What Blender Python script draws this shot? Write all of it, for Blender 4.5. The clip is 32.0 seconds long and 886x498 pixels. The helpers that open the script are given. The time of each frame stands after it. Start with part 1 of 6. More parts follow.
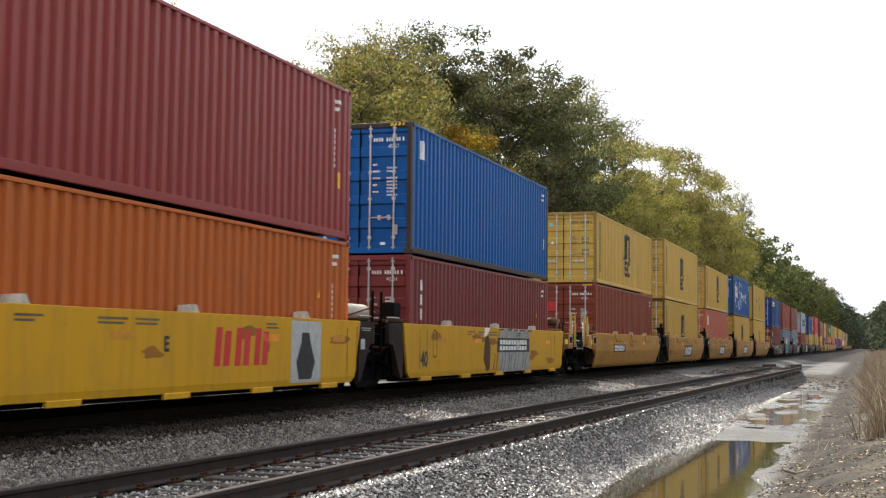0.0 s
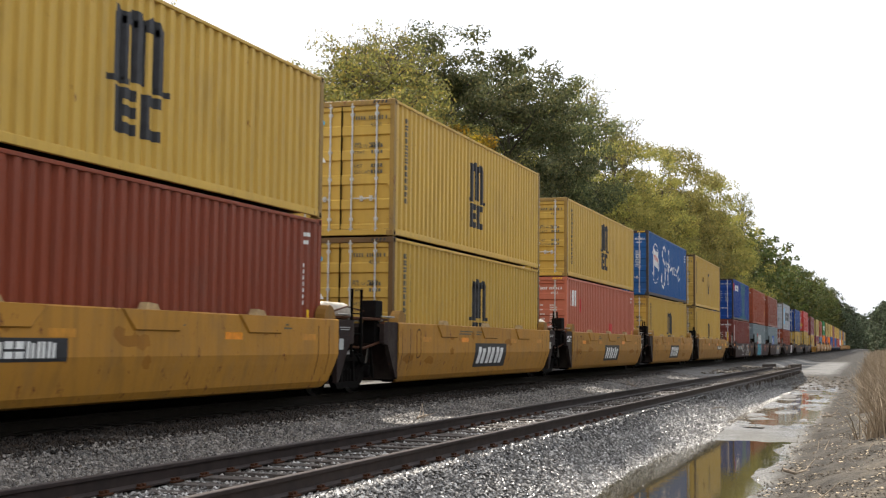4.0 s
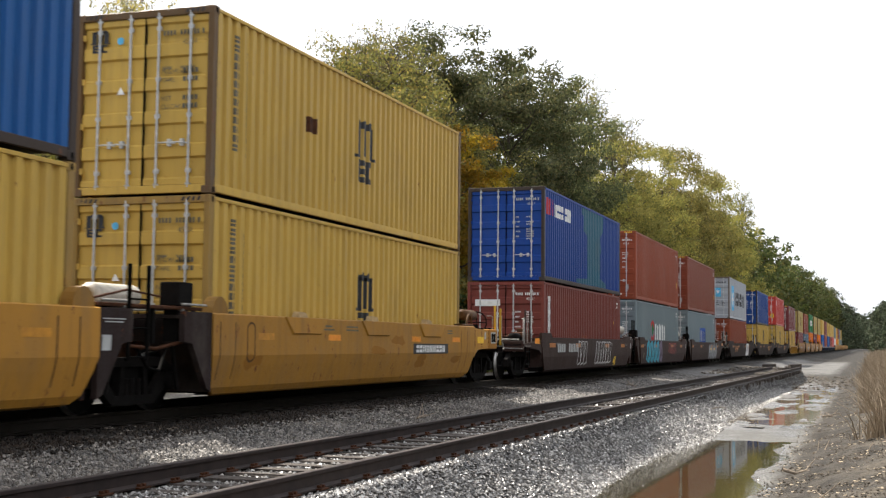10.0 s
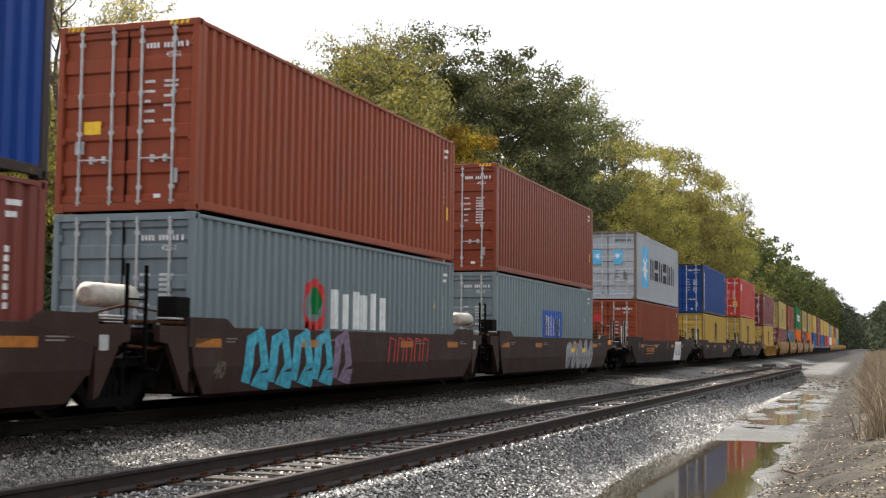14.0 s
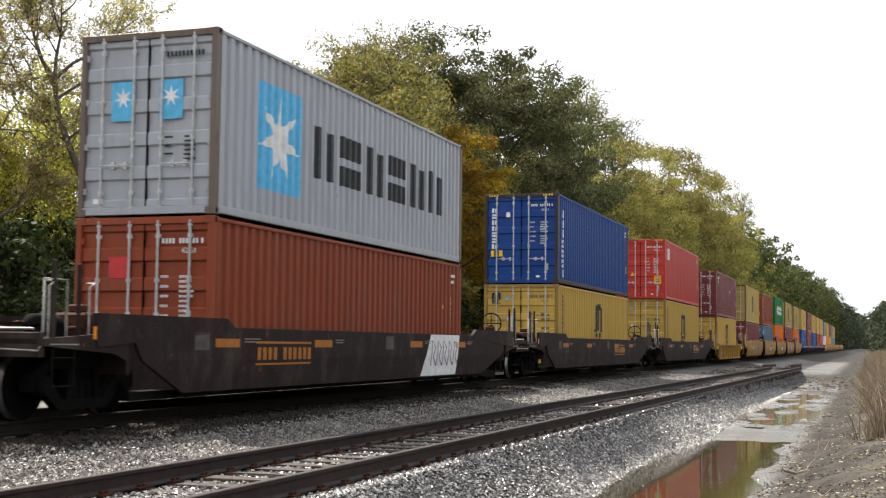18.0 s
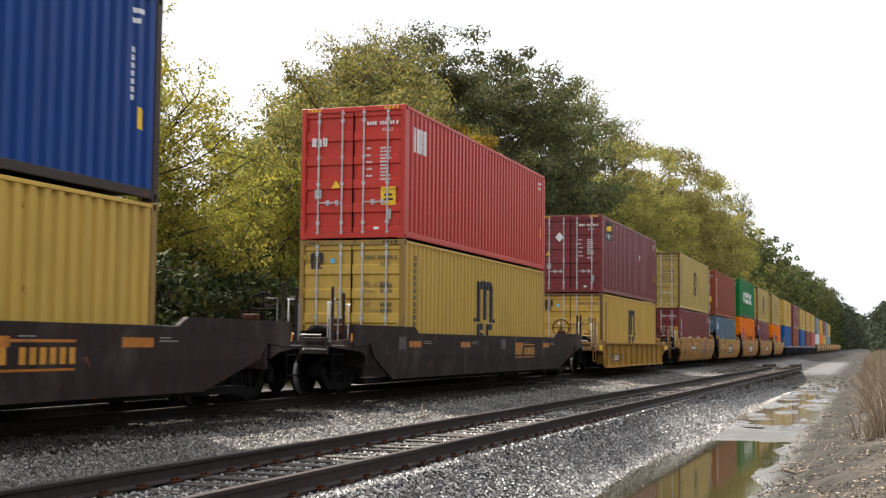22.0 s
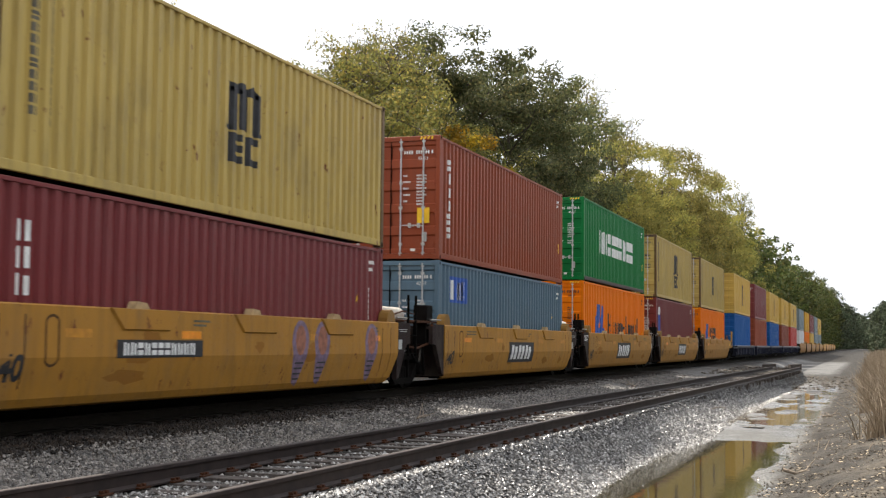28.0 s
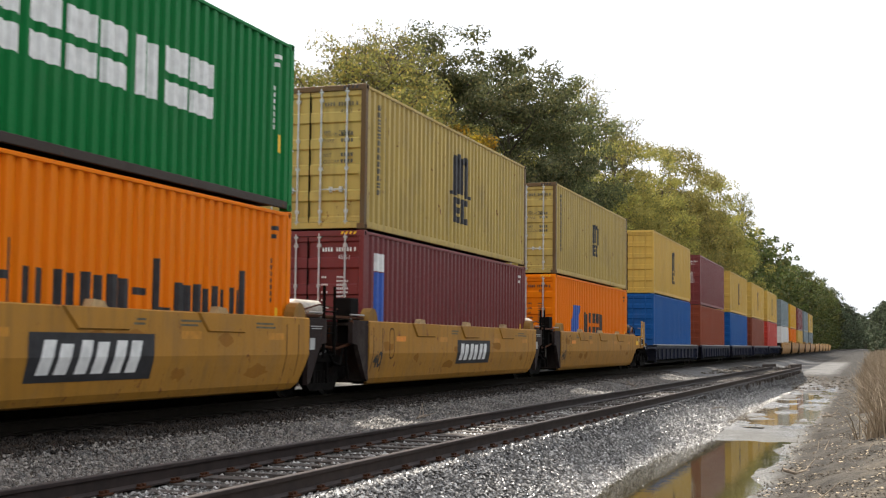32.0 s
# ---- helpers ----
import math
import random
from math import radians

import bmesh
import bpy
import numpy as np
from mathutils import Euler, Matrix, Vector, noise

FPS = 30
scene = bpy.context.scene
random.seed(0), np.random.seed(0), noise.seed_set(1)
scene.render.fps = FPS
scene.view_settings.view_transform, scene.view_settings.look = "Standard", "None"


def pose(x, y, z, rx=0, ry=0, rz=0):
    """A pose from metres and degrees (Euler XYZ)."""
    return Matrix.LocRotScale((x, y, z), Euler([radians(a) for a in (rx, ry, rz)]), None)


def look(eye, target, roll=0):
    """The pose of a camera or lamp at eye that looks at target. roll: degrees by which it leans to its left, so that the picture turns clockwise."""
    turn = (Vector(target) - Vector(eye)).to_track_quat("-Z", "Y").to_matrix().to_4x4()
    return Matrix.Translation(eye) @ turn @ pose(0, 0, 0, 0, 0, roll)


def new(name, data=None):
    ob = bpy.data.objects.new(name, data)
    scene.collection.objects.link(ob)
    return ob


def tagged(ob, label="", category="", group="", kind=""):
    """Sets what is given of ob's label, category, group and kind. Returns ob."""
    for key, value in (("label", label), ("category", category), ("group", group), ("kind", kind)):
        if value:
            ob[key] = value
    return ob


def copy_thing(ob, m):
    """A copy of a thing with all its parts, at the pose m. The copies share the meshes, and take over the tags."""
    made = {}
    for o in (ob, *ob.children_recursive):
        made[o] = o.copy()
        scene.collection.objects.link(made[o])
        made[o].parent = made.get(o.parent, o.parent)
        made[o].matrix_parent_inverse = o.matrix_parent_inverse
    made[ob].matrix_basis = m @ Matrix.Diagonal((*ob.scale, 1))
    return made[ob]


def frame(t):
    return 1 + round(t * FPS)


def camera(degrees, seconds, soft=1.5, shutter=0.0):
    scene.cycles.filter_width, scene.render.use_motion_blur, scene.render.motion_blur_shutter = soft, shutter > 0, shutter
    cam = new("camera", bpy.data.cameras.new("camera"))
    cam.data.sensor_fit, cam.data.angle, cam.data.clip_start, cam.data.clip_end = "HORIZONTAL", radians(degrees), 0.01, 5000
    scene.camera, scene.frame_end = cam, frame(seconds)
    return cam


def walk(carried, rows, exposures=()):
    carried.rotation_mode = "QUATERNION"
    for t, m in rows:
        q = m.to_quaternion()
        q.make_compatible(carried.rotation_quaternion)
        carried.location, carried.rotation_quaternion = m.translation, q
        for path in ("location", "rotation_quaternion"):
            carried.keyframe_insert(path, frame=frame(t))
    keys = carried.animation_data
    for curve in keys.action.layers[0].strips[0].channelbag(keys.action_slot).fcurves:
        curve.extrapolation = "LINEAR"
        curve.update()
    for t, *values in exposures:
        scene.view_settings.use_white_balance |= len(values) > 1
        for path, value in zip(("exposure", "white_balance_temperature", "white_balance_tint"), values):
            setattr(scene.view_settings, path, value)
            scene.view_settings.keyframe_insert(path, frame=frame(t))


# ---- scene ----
TRAVEL = (145.63, 136.62, 127.59, 118.54, 109.47, 100.4, 91.3, 82.15, 72.99, 63.82, 54.65, 45.47, 36.3, 27.18, 18.08, 9.03, 0.0,
          -9.02, -18.02, -27.03, -36.01, -44.93, -53.85, -62.8, -71.78, -80.8, -89.82, -98.8, -107.75, -116.64, -125.5, -134.31, -143.1)


def travel(t):
    """How far the train has still to come, in metres, at t seconds (0 at 16 s)."""
    return float(np.interp(t, range(33), TRAVEL))


EYE = Vector((10.67, 0.0, 1.0))
YAW, PITCH, ROLL = radians(18.855), radians(4.261), 0.594
WAY = Vector((-math.sin(YAW) * math.cos(PITCH), math.cos(YAW) * math.cos(PITCH), math.sin(PITCH)))
cam = camera(38.726, 32.0, soft=1.25, shutter=0.2)
walk(cam, [(0.0, look(EYE, EYE + WAY, ROLL)), (32.0, look(EYE, EYE + WAY, ROLL))])

# ---- light ----
SUN_EL, SUN_AZ = radians(53), radians(-61)
world = bpy.data.worlds.new("sky")
scene.world = world
world.use_nodes = True
wn, wl = world.node_tree.nodes, world.node_tree.links
sky = wn.new("ShaderNodeTexSky")
sky.sky_type = "NISHITA"
sky.sun_disc = False
sky.sun_elevation, sky.sun_rotation = SUN_EL, SUN_AZ % (2 * math.pi)
sky.air_density, sky.dust_density, sky.ozone_density = 1.0, 6.0, 0.5
haze = wn.new("ShaderNodeMix")
haze.data_type = "RGBA"
haze.inputs[0].default_value = 0.85
haze.inputs[7].default_value = (7.5, 7.75, 8.2, 1)
wl.new(sky.outputs[0], haze.inputs[6])
wl.new(haze.outputs[2], wn["Background"].inputs[0])
wn["Background"].inputs[1].default_value = 0.10
sun = bpy.data.lights.new("sun", "SUN")
sun.energy, sun.angle, sun.color = 4.7, radians(0.6), (1.0, 0.93, 0.82)
sun_ob = new("sun", sun)
SUN_DIR = Vector((math.sin(SUN_AZ) * math.cos(SUN_EL), math.cos(SUN_AZ) * math.cos(SUN_EL), math.sin(SUN_EL)))
sun_ob.matrix_world = look(SUN_DIR * 200, (0, 0, 0))
scene.view_settings.exposure = 1.0


# ---- materials ----
def shader(name):
    m = bpy.data.materials.new(name)
    m.use_nodes = True
    return m, m.node_tree.nodes, m.node_tree.links, m.node_tree.nodes["Principled BSDF"]


def noise_node(n, l, scale, detail=4.0, stretch=None, rough=0.55):
    co = n.new("ShaderNodeTexCoord")
    tex = n.new("ShaderNodeTexNoise")
    tex.inputs["Scale"].default_value = scale
    tex.inputs["Detail"].default_value = detail
    tex.inputs["Roughness"].default_value = rough
    if stretch:
        mp = n.new("ShaderNodeMapping")
        mp.inputs["Scale"].default_value = stretch
        l.new(co.outputs["Object"], mp.inputs[0])
        l.new(mp.outputs[0], tex.inputs[0])
    else:
        l.new(co.outputs["Object"], tex.inputs[0])
    return tex


def ramp(n, l, src, stops):
    r = n.new("ShaderNodeValToRGB")
    els = r.color_ramp.elements
    while len(els) < len(stops):
        els.new(0.5)
    for e, (p, c) in zip(els, stops):
        e.position = p
        e.color = (c, c, c, 1) if isinstance(c, (int, float)) else (*c, 1)
    l.new(src, r.inputs[0])
    return r.outputs[0]


def mix(n, l, fac, a, b, mode="MIX"):
    m = n.new("ShaderNodeMix")
    m.data_type, m.blend_type = "RGBA", mode
    for sock, v in ((m.inputs[0], fac), (m.inputs[6], a), (m.inputs[7], b)):
        if isinstance(v, (int, float)):
            sock.default_value = v
        elif isinstance(v, tuple):
            sock.default_value = (*v, 1)
        else:
            l.new(v, sock)
    return m.outputs[2]


def bump(n, l, src, bsdf, strength=0.3, dist=0.01):
    b = n.new("ShaderNodeBump")
    b.inputs["Strength"].default_value, b.inputs["Distance"].default_value = strength, dist
    l.new(src, b.inputs["Height"])
    l.new(b.outputs[0], bsdf.inputs["Normal"])


RUST = (0.16, 0.055, 0.022)


def paint(name, col, rust=0.25, grime=0.35, rough=0.5, fade=0.22, gloss=0.17):
    """Weathered steel paint: faded patches, vertical grime streaks, rust specks."""
    m, n, l, b = shader(name)
    big = noise_node(n, l, 0.7, 3)
    pale = tuple(min(1, c * 1.15 + 0.012) for c in col)
    c = mix(n, l, ramp(n, l, big.outputs[0], [(0.35, 0.0), (0.75, fade)]), col, pale)
    info = n.new("ShaderNodeObjectInfo")
    val = n.new("ShaderNodeHueSaturation")
    mr = n.new("ShaderNodeMapRange")
    mr.inputs[3].default_value, mr.inputs[4].default_value = 0.9, 1.08
    l.new(info.outputs["Random"], mr.inputs[0])
    l.new(mr.outputs[0], val.inputs["Value"])
    l.new(c, val.inputs["Color"])
    streak = noise_node(n, l, 1.0, 5, (6, 6, 0.45))
    dirt = tuple(0.45 * x + 0.02 for x in col)
    c = mix(n, l, ramp(n, l, streak.outputs[0], [(0.48, 0.0), (0.78, grime)]), val.outputs[0], dirt)
    film = noise_node(n, l, 1.3, 6, (1, 1, 0.6), 0.65)
    dust = tuple(0.5 * x + 0.05 * w for x, w in zip(col, (1.3, 1.1, 0.9)))
    c = mix(n, l, ramp(n, l, film.outputs[0], [(0.5, 0.0), (0.72, grime)]), c, dust)
    spots = noise_node(n, l, 5.5, 6, (1, 1, 0.55), 0.7)
    lo = 0.74 - 0.14 * rust
    c = mix(n, l, ramp(n, l, spots.outputs[0], [(lo, 0.0), (lo + 0.05, min(1, 0.4 + rust))]), c, RUST)
    l.new(c, b.inputs["Base Color"])
    fine = noise_node(n, l, 28, 4)
    l.new(ramp(n, l, fine.outputs[0], [(0.3, rough - 0.12), (0.7, rough + 0.12)]), b.inputs["Roughness"])
    b.inputs["Specular IOR Level"].default_value = gloss
    bump(n, l, big.outputs[0], b, 0.25, 0.05)
    return m


def plain(name, col, rough=0.6, metal=0.0, var=0.3, scale=9.0, stretch=None, relief=0.15, gloss=0.4):
    m, n, l, b = shader(name)
    t = noise_node(n, l, scale, 5, stretch)
    d = tuple(c * (1 - var) for c in col)
    u = tuple(min(1, c * (1 + var)) for c in col)
    l.new(mix(n, l, ramp(n, l, t.outputs[0], [(0.3, 0.0), (0.7, 1.0)]), d, u), b.inputs["Base Color"])
    b.inputs["Roughness"].default_value, b.inputs["Metallic"].default_value = rough, metal
    b.inputs["Specular IOR Level"].default_value = gloss
    if relief:
        bump(n, l, t.outputs[0], b, relief, 0.01)
    return m


YEL = paint("yellow_paint", (0.545, 0.35, 0.075), 0.5, 0.32)
YEL_DULL = paint("dull_yellow_paint", (0.47, 0.34, 0.10), 0.75, 0.6)
MAROON = paint("maroon_paint", (0.172, 0.027, 0.029), 0.2, 0.2, 0.42, gloss=0.33)
DKRED = paint("dark_red_paint", (0.27, 0.040, 0.036), 0.2, 0.2, 0.42, gloss=0.3)
BROWN = paint("brown_red_paint", (0.215, 0.045, 0.019), 0.3, 0.3, 0.45, gloss=0.25)
REDBR = paint("red_oxide_paint", (0.265, 0.059, 0.025), 0.4, 0.35)
OXIDE = paint("dull_oxide_paint", (0.185, 0.046, 0.035), 0.3, 0.35)
ORNBR = paint("orange_brown_paint", (0.48, 0.125, 0.025), 0.35, 0.3)
ORANGE = paint("orange_paint", (0.84, 0.205, 0.002), 0.05, 0.10, gloss=0.1)
BLUE = paint("blue_paint", (0.006, 0.092, 0.31), 0.2, 0.25)
NAVY = paint("navy_paint", (0.012, 0.055, 0.23), 0.15, 0.25)
BLUE_B = paint("bright_blue_paint", (0.009, 0.050, 0.245), 0.1, 0.2)
TEAL = paint("teal_primer", (0.035, 0.125, 0.185), 0.3, 0.45)
SEA = paint("mid_blue_paint", (0.014, 0.088, 0.265), 0.15, 0.25)
PINK = paint("faded_red_paint", (0.48, 0.150, 0.093), 0.15, 0.2)
RED = paint("red_paint", (0.50, 0.040, 0.026), 0.15, 0.2, 0.42, gloss=0.28)
GREEN = paint("green_paint", (0.004, 0.160, 0.036), 0.08, 0.15, gloss=0.12)
GREY = paint("light_grey_paint", (0.39, 0.405, 0.43), 0.45, 0.3)
MGREY = paint("blue_grey_paint", (0.19, 0.235, 0.25), 0.2, 0.3)
MBLUE = paint("steel_blue_paint", (0.105, 0.17, 0.225), 0.2, 0.3)
PALE = paint("white_paint", (0.70, 0.70, 0.68), 0.3, 0.3)
CAR_YEL = paint("bright_yellow_car_paint", (0.58, 0.31, 0.014), 0.5, 0.4)
CAR_OCHRE = paint("ochre_car_paint", (0.36, 0.19, 0.028), 0.5, 0.55)
CAR_GOLD = paint("gold_car_paint", (0.40, 0.195, 0.032), 0.9, 0.6)
CAR_BROWN = paint("brown_car_paint", (0.036, 0.017, 0.013), 0.35, 0.4, 0.65, gloss=0.18)
CAR_DARK = paint("dark_grey_car_paint", (0.026, 0.0165, 0.0150), 0.75, 0.8, 0.7, gloss=0.10)
CAR_NAVY = paint("dark_blue_car_paint", (0.018, 0.022, 0.045), 0.3, 0.4)
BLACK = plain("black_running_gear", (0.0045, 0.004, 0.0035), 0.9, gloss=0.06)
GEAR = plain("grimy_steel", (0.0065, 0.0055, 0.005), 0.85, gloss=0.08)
POLE = paint("yellow_post_paint", (0.55, 0.32, 0.03), 0.6, 0.5)
RUSTY = plain("rusty_steel", (0.062, 0.024, 0.011), 0.8, 0.0, 0.5, gloss=0.15)
TREAD = plain("polished_wheel_steel", (0.30, 0.29, 0.28), 0.35, 0.7, 0.3)
GALV = plain("galvanised_rod", (0.50, 0.50, 0.49), 0.5, 0.2)
STAINED = paint("rust_stained_gold_paint", (0.085, 0.042, 0.016), 0.75, 0.7, 0.65, gloss=0.15)
SCUFF = paint("scuffed_gold_paint", (0.30, 0.135, 0.024), 0.6, 0.35, 0.6, gloss=0.1)
BRASS = paint("grimy_ochre_paint", (0.25, 0.13, 0.026), 0.7, 0.7, 0.6, gloss=0.2)
GRIP = plain("grimy_handrail", (0.30, 0.29, 0.27), 0.5, 0.2)
ALU = plain("bare_metal", (0.55, 0.55, 0.54), 0.4, 0.6)
WHITE = plain("white_marking", (0.75, 0.75, 0.73), 0.6, 0, 0.15, 6)
DARKMARK = plain("black_marking", (0.025, 0.025, 0.028), 0.6, 0, 0.4, 6)
FADEMARK = plain("faded_dark_marking", (0.11, 0.095, 0.06), 0.6, 0, 0.4, 6)
YMARK = plain("yellow_sticker", (0.85, 0.52, 0.02), 0.5, 0, 0.12)
OMARK = plain("orange_reflector", (0.80, 0.28, 0.02), 0.4, 0, 0.15)
FADEGREY = plain("faded_grey_patch", (0.075, 0.065, 0.062), 0.7, 0, 0.4, 4)
FADEWHITE = plain("faded_white_stencil", (0.20, 0.18, 0.17), 0.6, 0, 0.3)
DULLREF = plain("dull_orange_reflector", (0.38, 0.13, 0.012), 0.5, 0, 0.25)
FADEREF = plain("faded_orange_reflector", (0.50, 0.22, 0.02), 0.5, 0, 0.2)
RMARK = plain("red_sticker", (0.55, 0.03, 0.03), 0.5, 0, 0.12)
BMARK = plain("blue_sticker", (0.03, 0.10, 0.42), 0.5, 0, 0.12)
SKYMARK = plain("light_blue_panel", (0.10, 0.45, 0.72), 0.5, 0, 0.15)
GMARK = plain("grey_sticker", (0.42, 0.43, 0.42), 0.5, 0, 0.15)
RUSTRED = plain("rust_red_spray", (0.30, 0.12, 0.075), 0.7, 0, 0.35)
PURPLE = plain("purple_spray", (0.20, 0.14, 0.21), 0.7, 0, 0.4)
CYAN = plain("cyan_spray", (0.05, 0.34, 0.45), 0.7, 0, 0.4)
TIE = plain("weathered_sleeper", (0.058, 0.047, 0.040), 0.9, 0, 0.5, 7, (6, 1, 6), 0.5)
RAIL = plain("rusty_rail", (0.026, 0.0165, 0.0145), 0.7, 0.2, 0.4, 5)
RAIL_TOP = plain("worn_rail_head", (0.02, 0.016, 0.013), 0.7, 0.2, 0.2, gloss=0.1)
BARK = plain("bark", (0.050, 0.038, 0.030), 0.95, 0, 0.5, 5, (4, 4, 1), 0.5)
TWIG = plain("grey_twigs", (0.085, 0.068, 0.052), 0.9, 0, 0.4, 5)
WOOD = plain("dead_wood", (0.24, 0.19, 0.14), 0.9, 0, 0.4, 6, (6, 1, 6), 0.4)
FLAP = plain("pale_worn_flap", (0.40, 0.28, 0.14), 0.6, 0, 0.3)
CARDBOARD = plain("pale_tank", (0.45, 0.42, 0.36), 0.6, 0, 0.3)


def leaf_material(name, dark, light, dry, trans=0.35):
    m, n, l, b = shader(name)
    geo = n.new("ShaderNodeNewGeometry")
    c = n.new("ShaderNodeValToRGB")
    els = c.color_ramp.elements
    els[0].color, els[1].color = (*dark, 1), (*dry, 1)
    e = els.new(0.62)
    e.color = (*light, 1)
    els[-1].position = 1.0
    l.new(geo.outputs["Random Per Island"], c.inputs[0])
    big = noise_node(n, l, 0.35, 2)
    col = mix(n, l, ramp(n, l, big.outputs[0], [(0.35, 0.0), (0.7, 0.55)]), c.outputs[0], light)
    info = n.new("ShaderNodeObjectInfo")
    hue = n.new("ShaderNodeHueSaturation")
    for sock, lo, hi in (("Value", 0.7, 1.2), ("Hue", 0.485, 0.51)):
        r = n.new("ShaderNodeMapRange")
        r.inputs[3].default_value, r.inputs[4].default_value = lo, hi
        l.new(info.outputs["Random"], r.inputs[0])
        l.new(r.outputs[0], hue.inputs[sock])
    l.new(col, hue.inputs["Color"])
    col = hue.outputs[0]
    l.new(col, b.inputs["Base Color"])
    b.inputs["Roughness"].default_value = 0.7
    b.inputs["Specular IOR Level"].default_value = 0.15
    t = n.new("ShaderNodeBsdfTranslucent")
    l.new(col, t.inputs[0])
    ms = n.new("ShaderNodeMixShader")
    ms.inputs[0].default_value = trans
    l.new(b.outputs[0], ms.inputs[1])
    l.new(t.outputs[0], ms.inputs[2])
    l.new(ms.outputs[0], n["Material Output"].inputs[0])
    return m


LEAF_G = leaf_material("green_leaves", (0.028, 0.043, 0.014), (0.072, 0.090, 0.025), (0.14, 0.125, 0.033))
LEAF_Y = leaf_material("yellowing_leaves", (0.085, 0.098, 0.028), (0.33, 0.32, 0.055), (0.50, 0.39, 0.07), 0.64)
LEAF_T = leaf_material("thin_grey_leaves", (0.16, 0.15, 0.08), (0.32, 0.29, 0.12), (0.52, 0.40, 0.08), 0.5)
LEAF_A = leaf_material("golden_leaves", (0.15, 0.12, 0.018), (0.34, 0.24, 0.022), (0.46, 0.27, 0.025), 0.55)
LEAF_O = leaf_material("olive_leaves", (0.085, 0.094, 0.030), (0.235, 0.232, 0.062), (0.40, 0.30, 0.07), 0.52)
LEAF_L = leaf_material("light_green_leaves", (0.09, 0.098, 0.03), (0.27, 0.255, 0.068), (0.42, 0.34, 0.085), 0.52)
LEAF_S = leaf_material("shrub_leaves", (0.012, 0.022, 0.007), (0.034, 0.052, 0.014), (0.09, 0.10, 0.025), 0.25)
LEAF_D = leaf_material("dark_leaves", (0.042, 0.055, 0.027), (0.112, 0.126, 0.055), (0.23, 0.205, 0.08), 0.45)
LEAF_F = leaf_material("far_leaves", (0.030, 0.044, 0.028), (0.058, 0.073, 0.040), (0.085, 0.09, 0.05), 0.3)
DRY = leaf_material("dry_grass", (0.10, 0.075, 0.05), (0.27, 0.215, 0.145), (0.46, 0.385, 0.28), 0.25)


def ground_material():
    m, n, l, b = shader("gravel_and_mud")
    geo = n.new("ShaderNodeNewGeometry")
    sep = n.new("ShaderNodeSeparateXYZ")
    l.new(geo.outputs["Position"], sep.inputs[0])
    vor = n.new("ShaderNodeTexVoronoi")
    vor.inputs["Scale"].default_value = 17
    co = n.new("ShaderNodeTexCoord")
    l.new(co.outputs["Object"], vor.inputs[0])
    vc = n.new("ShaderNodeSeparateColor")
    l.new(vor.outputs["Color"], vc.inputs[0])
    stone = ramp(n, l, vc.outputs[0], [(0.0, (0.10, 0.09, 0.082)), (0.6, (0.25, 0.235, 0.22)), (1.0, (0.46, 0.45, 0.43))])
    gap = ramp(n, l, vor.outputs["Distance"], [(0.25, 1.0), (0.7, 0.35)])
    stone = mix(n, l, 1.0, stone, gap, "MULTIPLY")
    big = noise_node(n, l, 0.5, 4)
    fine = noise_node(n, l, 9, 6)
    mid = noise_node(n, l, 1.7, 5, (1, 0.6, 1), 0.65)
    mud = mix(n, l, fine.outputs[0], (0.014, 0.012, 0.010), (0.082, 0.071, 0.058))
    clod = noise_node(n, l, 2.6, 6, (1, 0.8, 1), 0.7)
    mud = mix(n, l, ramp(n, l, clod.outputs[0], [(0.46, 0.0), (0.58, 0.85)]), mud, (0.018, 0.0155, 0.013))
    sand = mix(n, l, fine.outputs[0], (0.048, 0.040, 0.030), (0.175, 0.148, 0.112))
    soil = mix(n, l, fine.outputs[0], (0.05, 0.045, 0.03), (0.13, 0.11, 0.06))

    def band(lo, hi, axis=0):
        r = n.new("ShaderNodeMapRange")
        r.inputs[1].default_value, r.inputs[2].default_value = lo, hi
        l.new(sep.outputs[axis], r.inputs[0])
        return r.outputs[0]
    dry = mix(n, l, 1.0, ramp(n, l, mid.outputs[0], [(0.48, 0.0), (0.64, 0.85)]), band(9.8, 10.7), "MULTIPLY")
    mud = mix(n, l, dry, mud, sand)
    stone = mix(n, l, ramp(n, l, band(4.6, 3.4), [(0.0, 0.0), (1.0, 0.5)]), stone, (0.045, 0.038, 0.032))
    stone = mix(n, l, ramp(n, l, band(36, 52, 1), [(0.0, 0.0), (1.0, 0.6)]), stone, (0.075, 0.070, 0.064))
    tie = mix(n, l, 1.0, band(3.7, 4.2), band(6.75, 6.25), "MULTIPLY")
    stone = mix(n, l, ramp(n, l, tie, [(0.0, 0.0), (1.0, 0.65)]), stone, (0.030, 0.026, 0.023))
    c = mix(n, l, band(7.5, 7.9), stone, mud)
    far = mix(n, l, fine.outputs[0], (0.014, 0.0125, 0.011), (0.055, 0.049, 0.042))
    c = mix(n, l, band(72, 86, 1), c, far)
    silt = mix(n, l, fine.outputs[0], (0.055, 0.053, 0.049), (0.15, 0.144, 0.13))
    low = mix(n, l, 1.0, band(-0.95, -1.01, 2), mix(n, l, 1.0, mix(n, l, 1.0, band(8.0, 8.5), mix(n, l, 1.0, band(27.0, 28.6, 1), band(6.85, 7.1), "MULTIPLY"), "LIGHTEN"), band(9.45, 9.0), "MULTIPLY"), "MULTIPLY")
    low = mix(n, l, 1.0, low, ramp(n, l, mid.outputs[0], [(0.30, 0.25), (0.5, 1.0)]), "MULTIPLY")
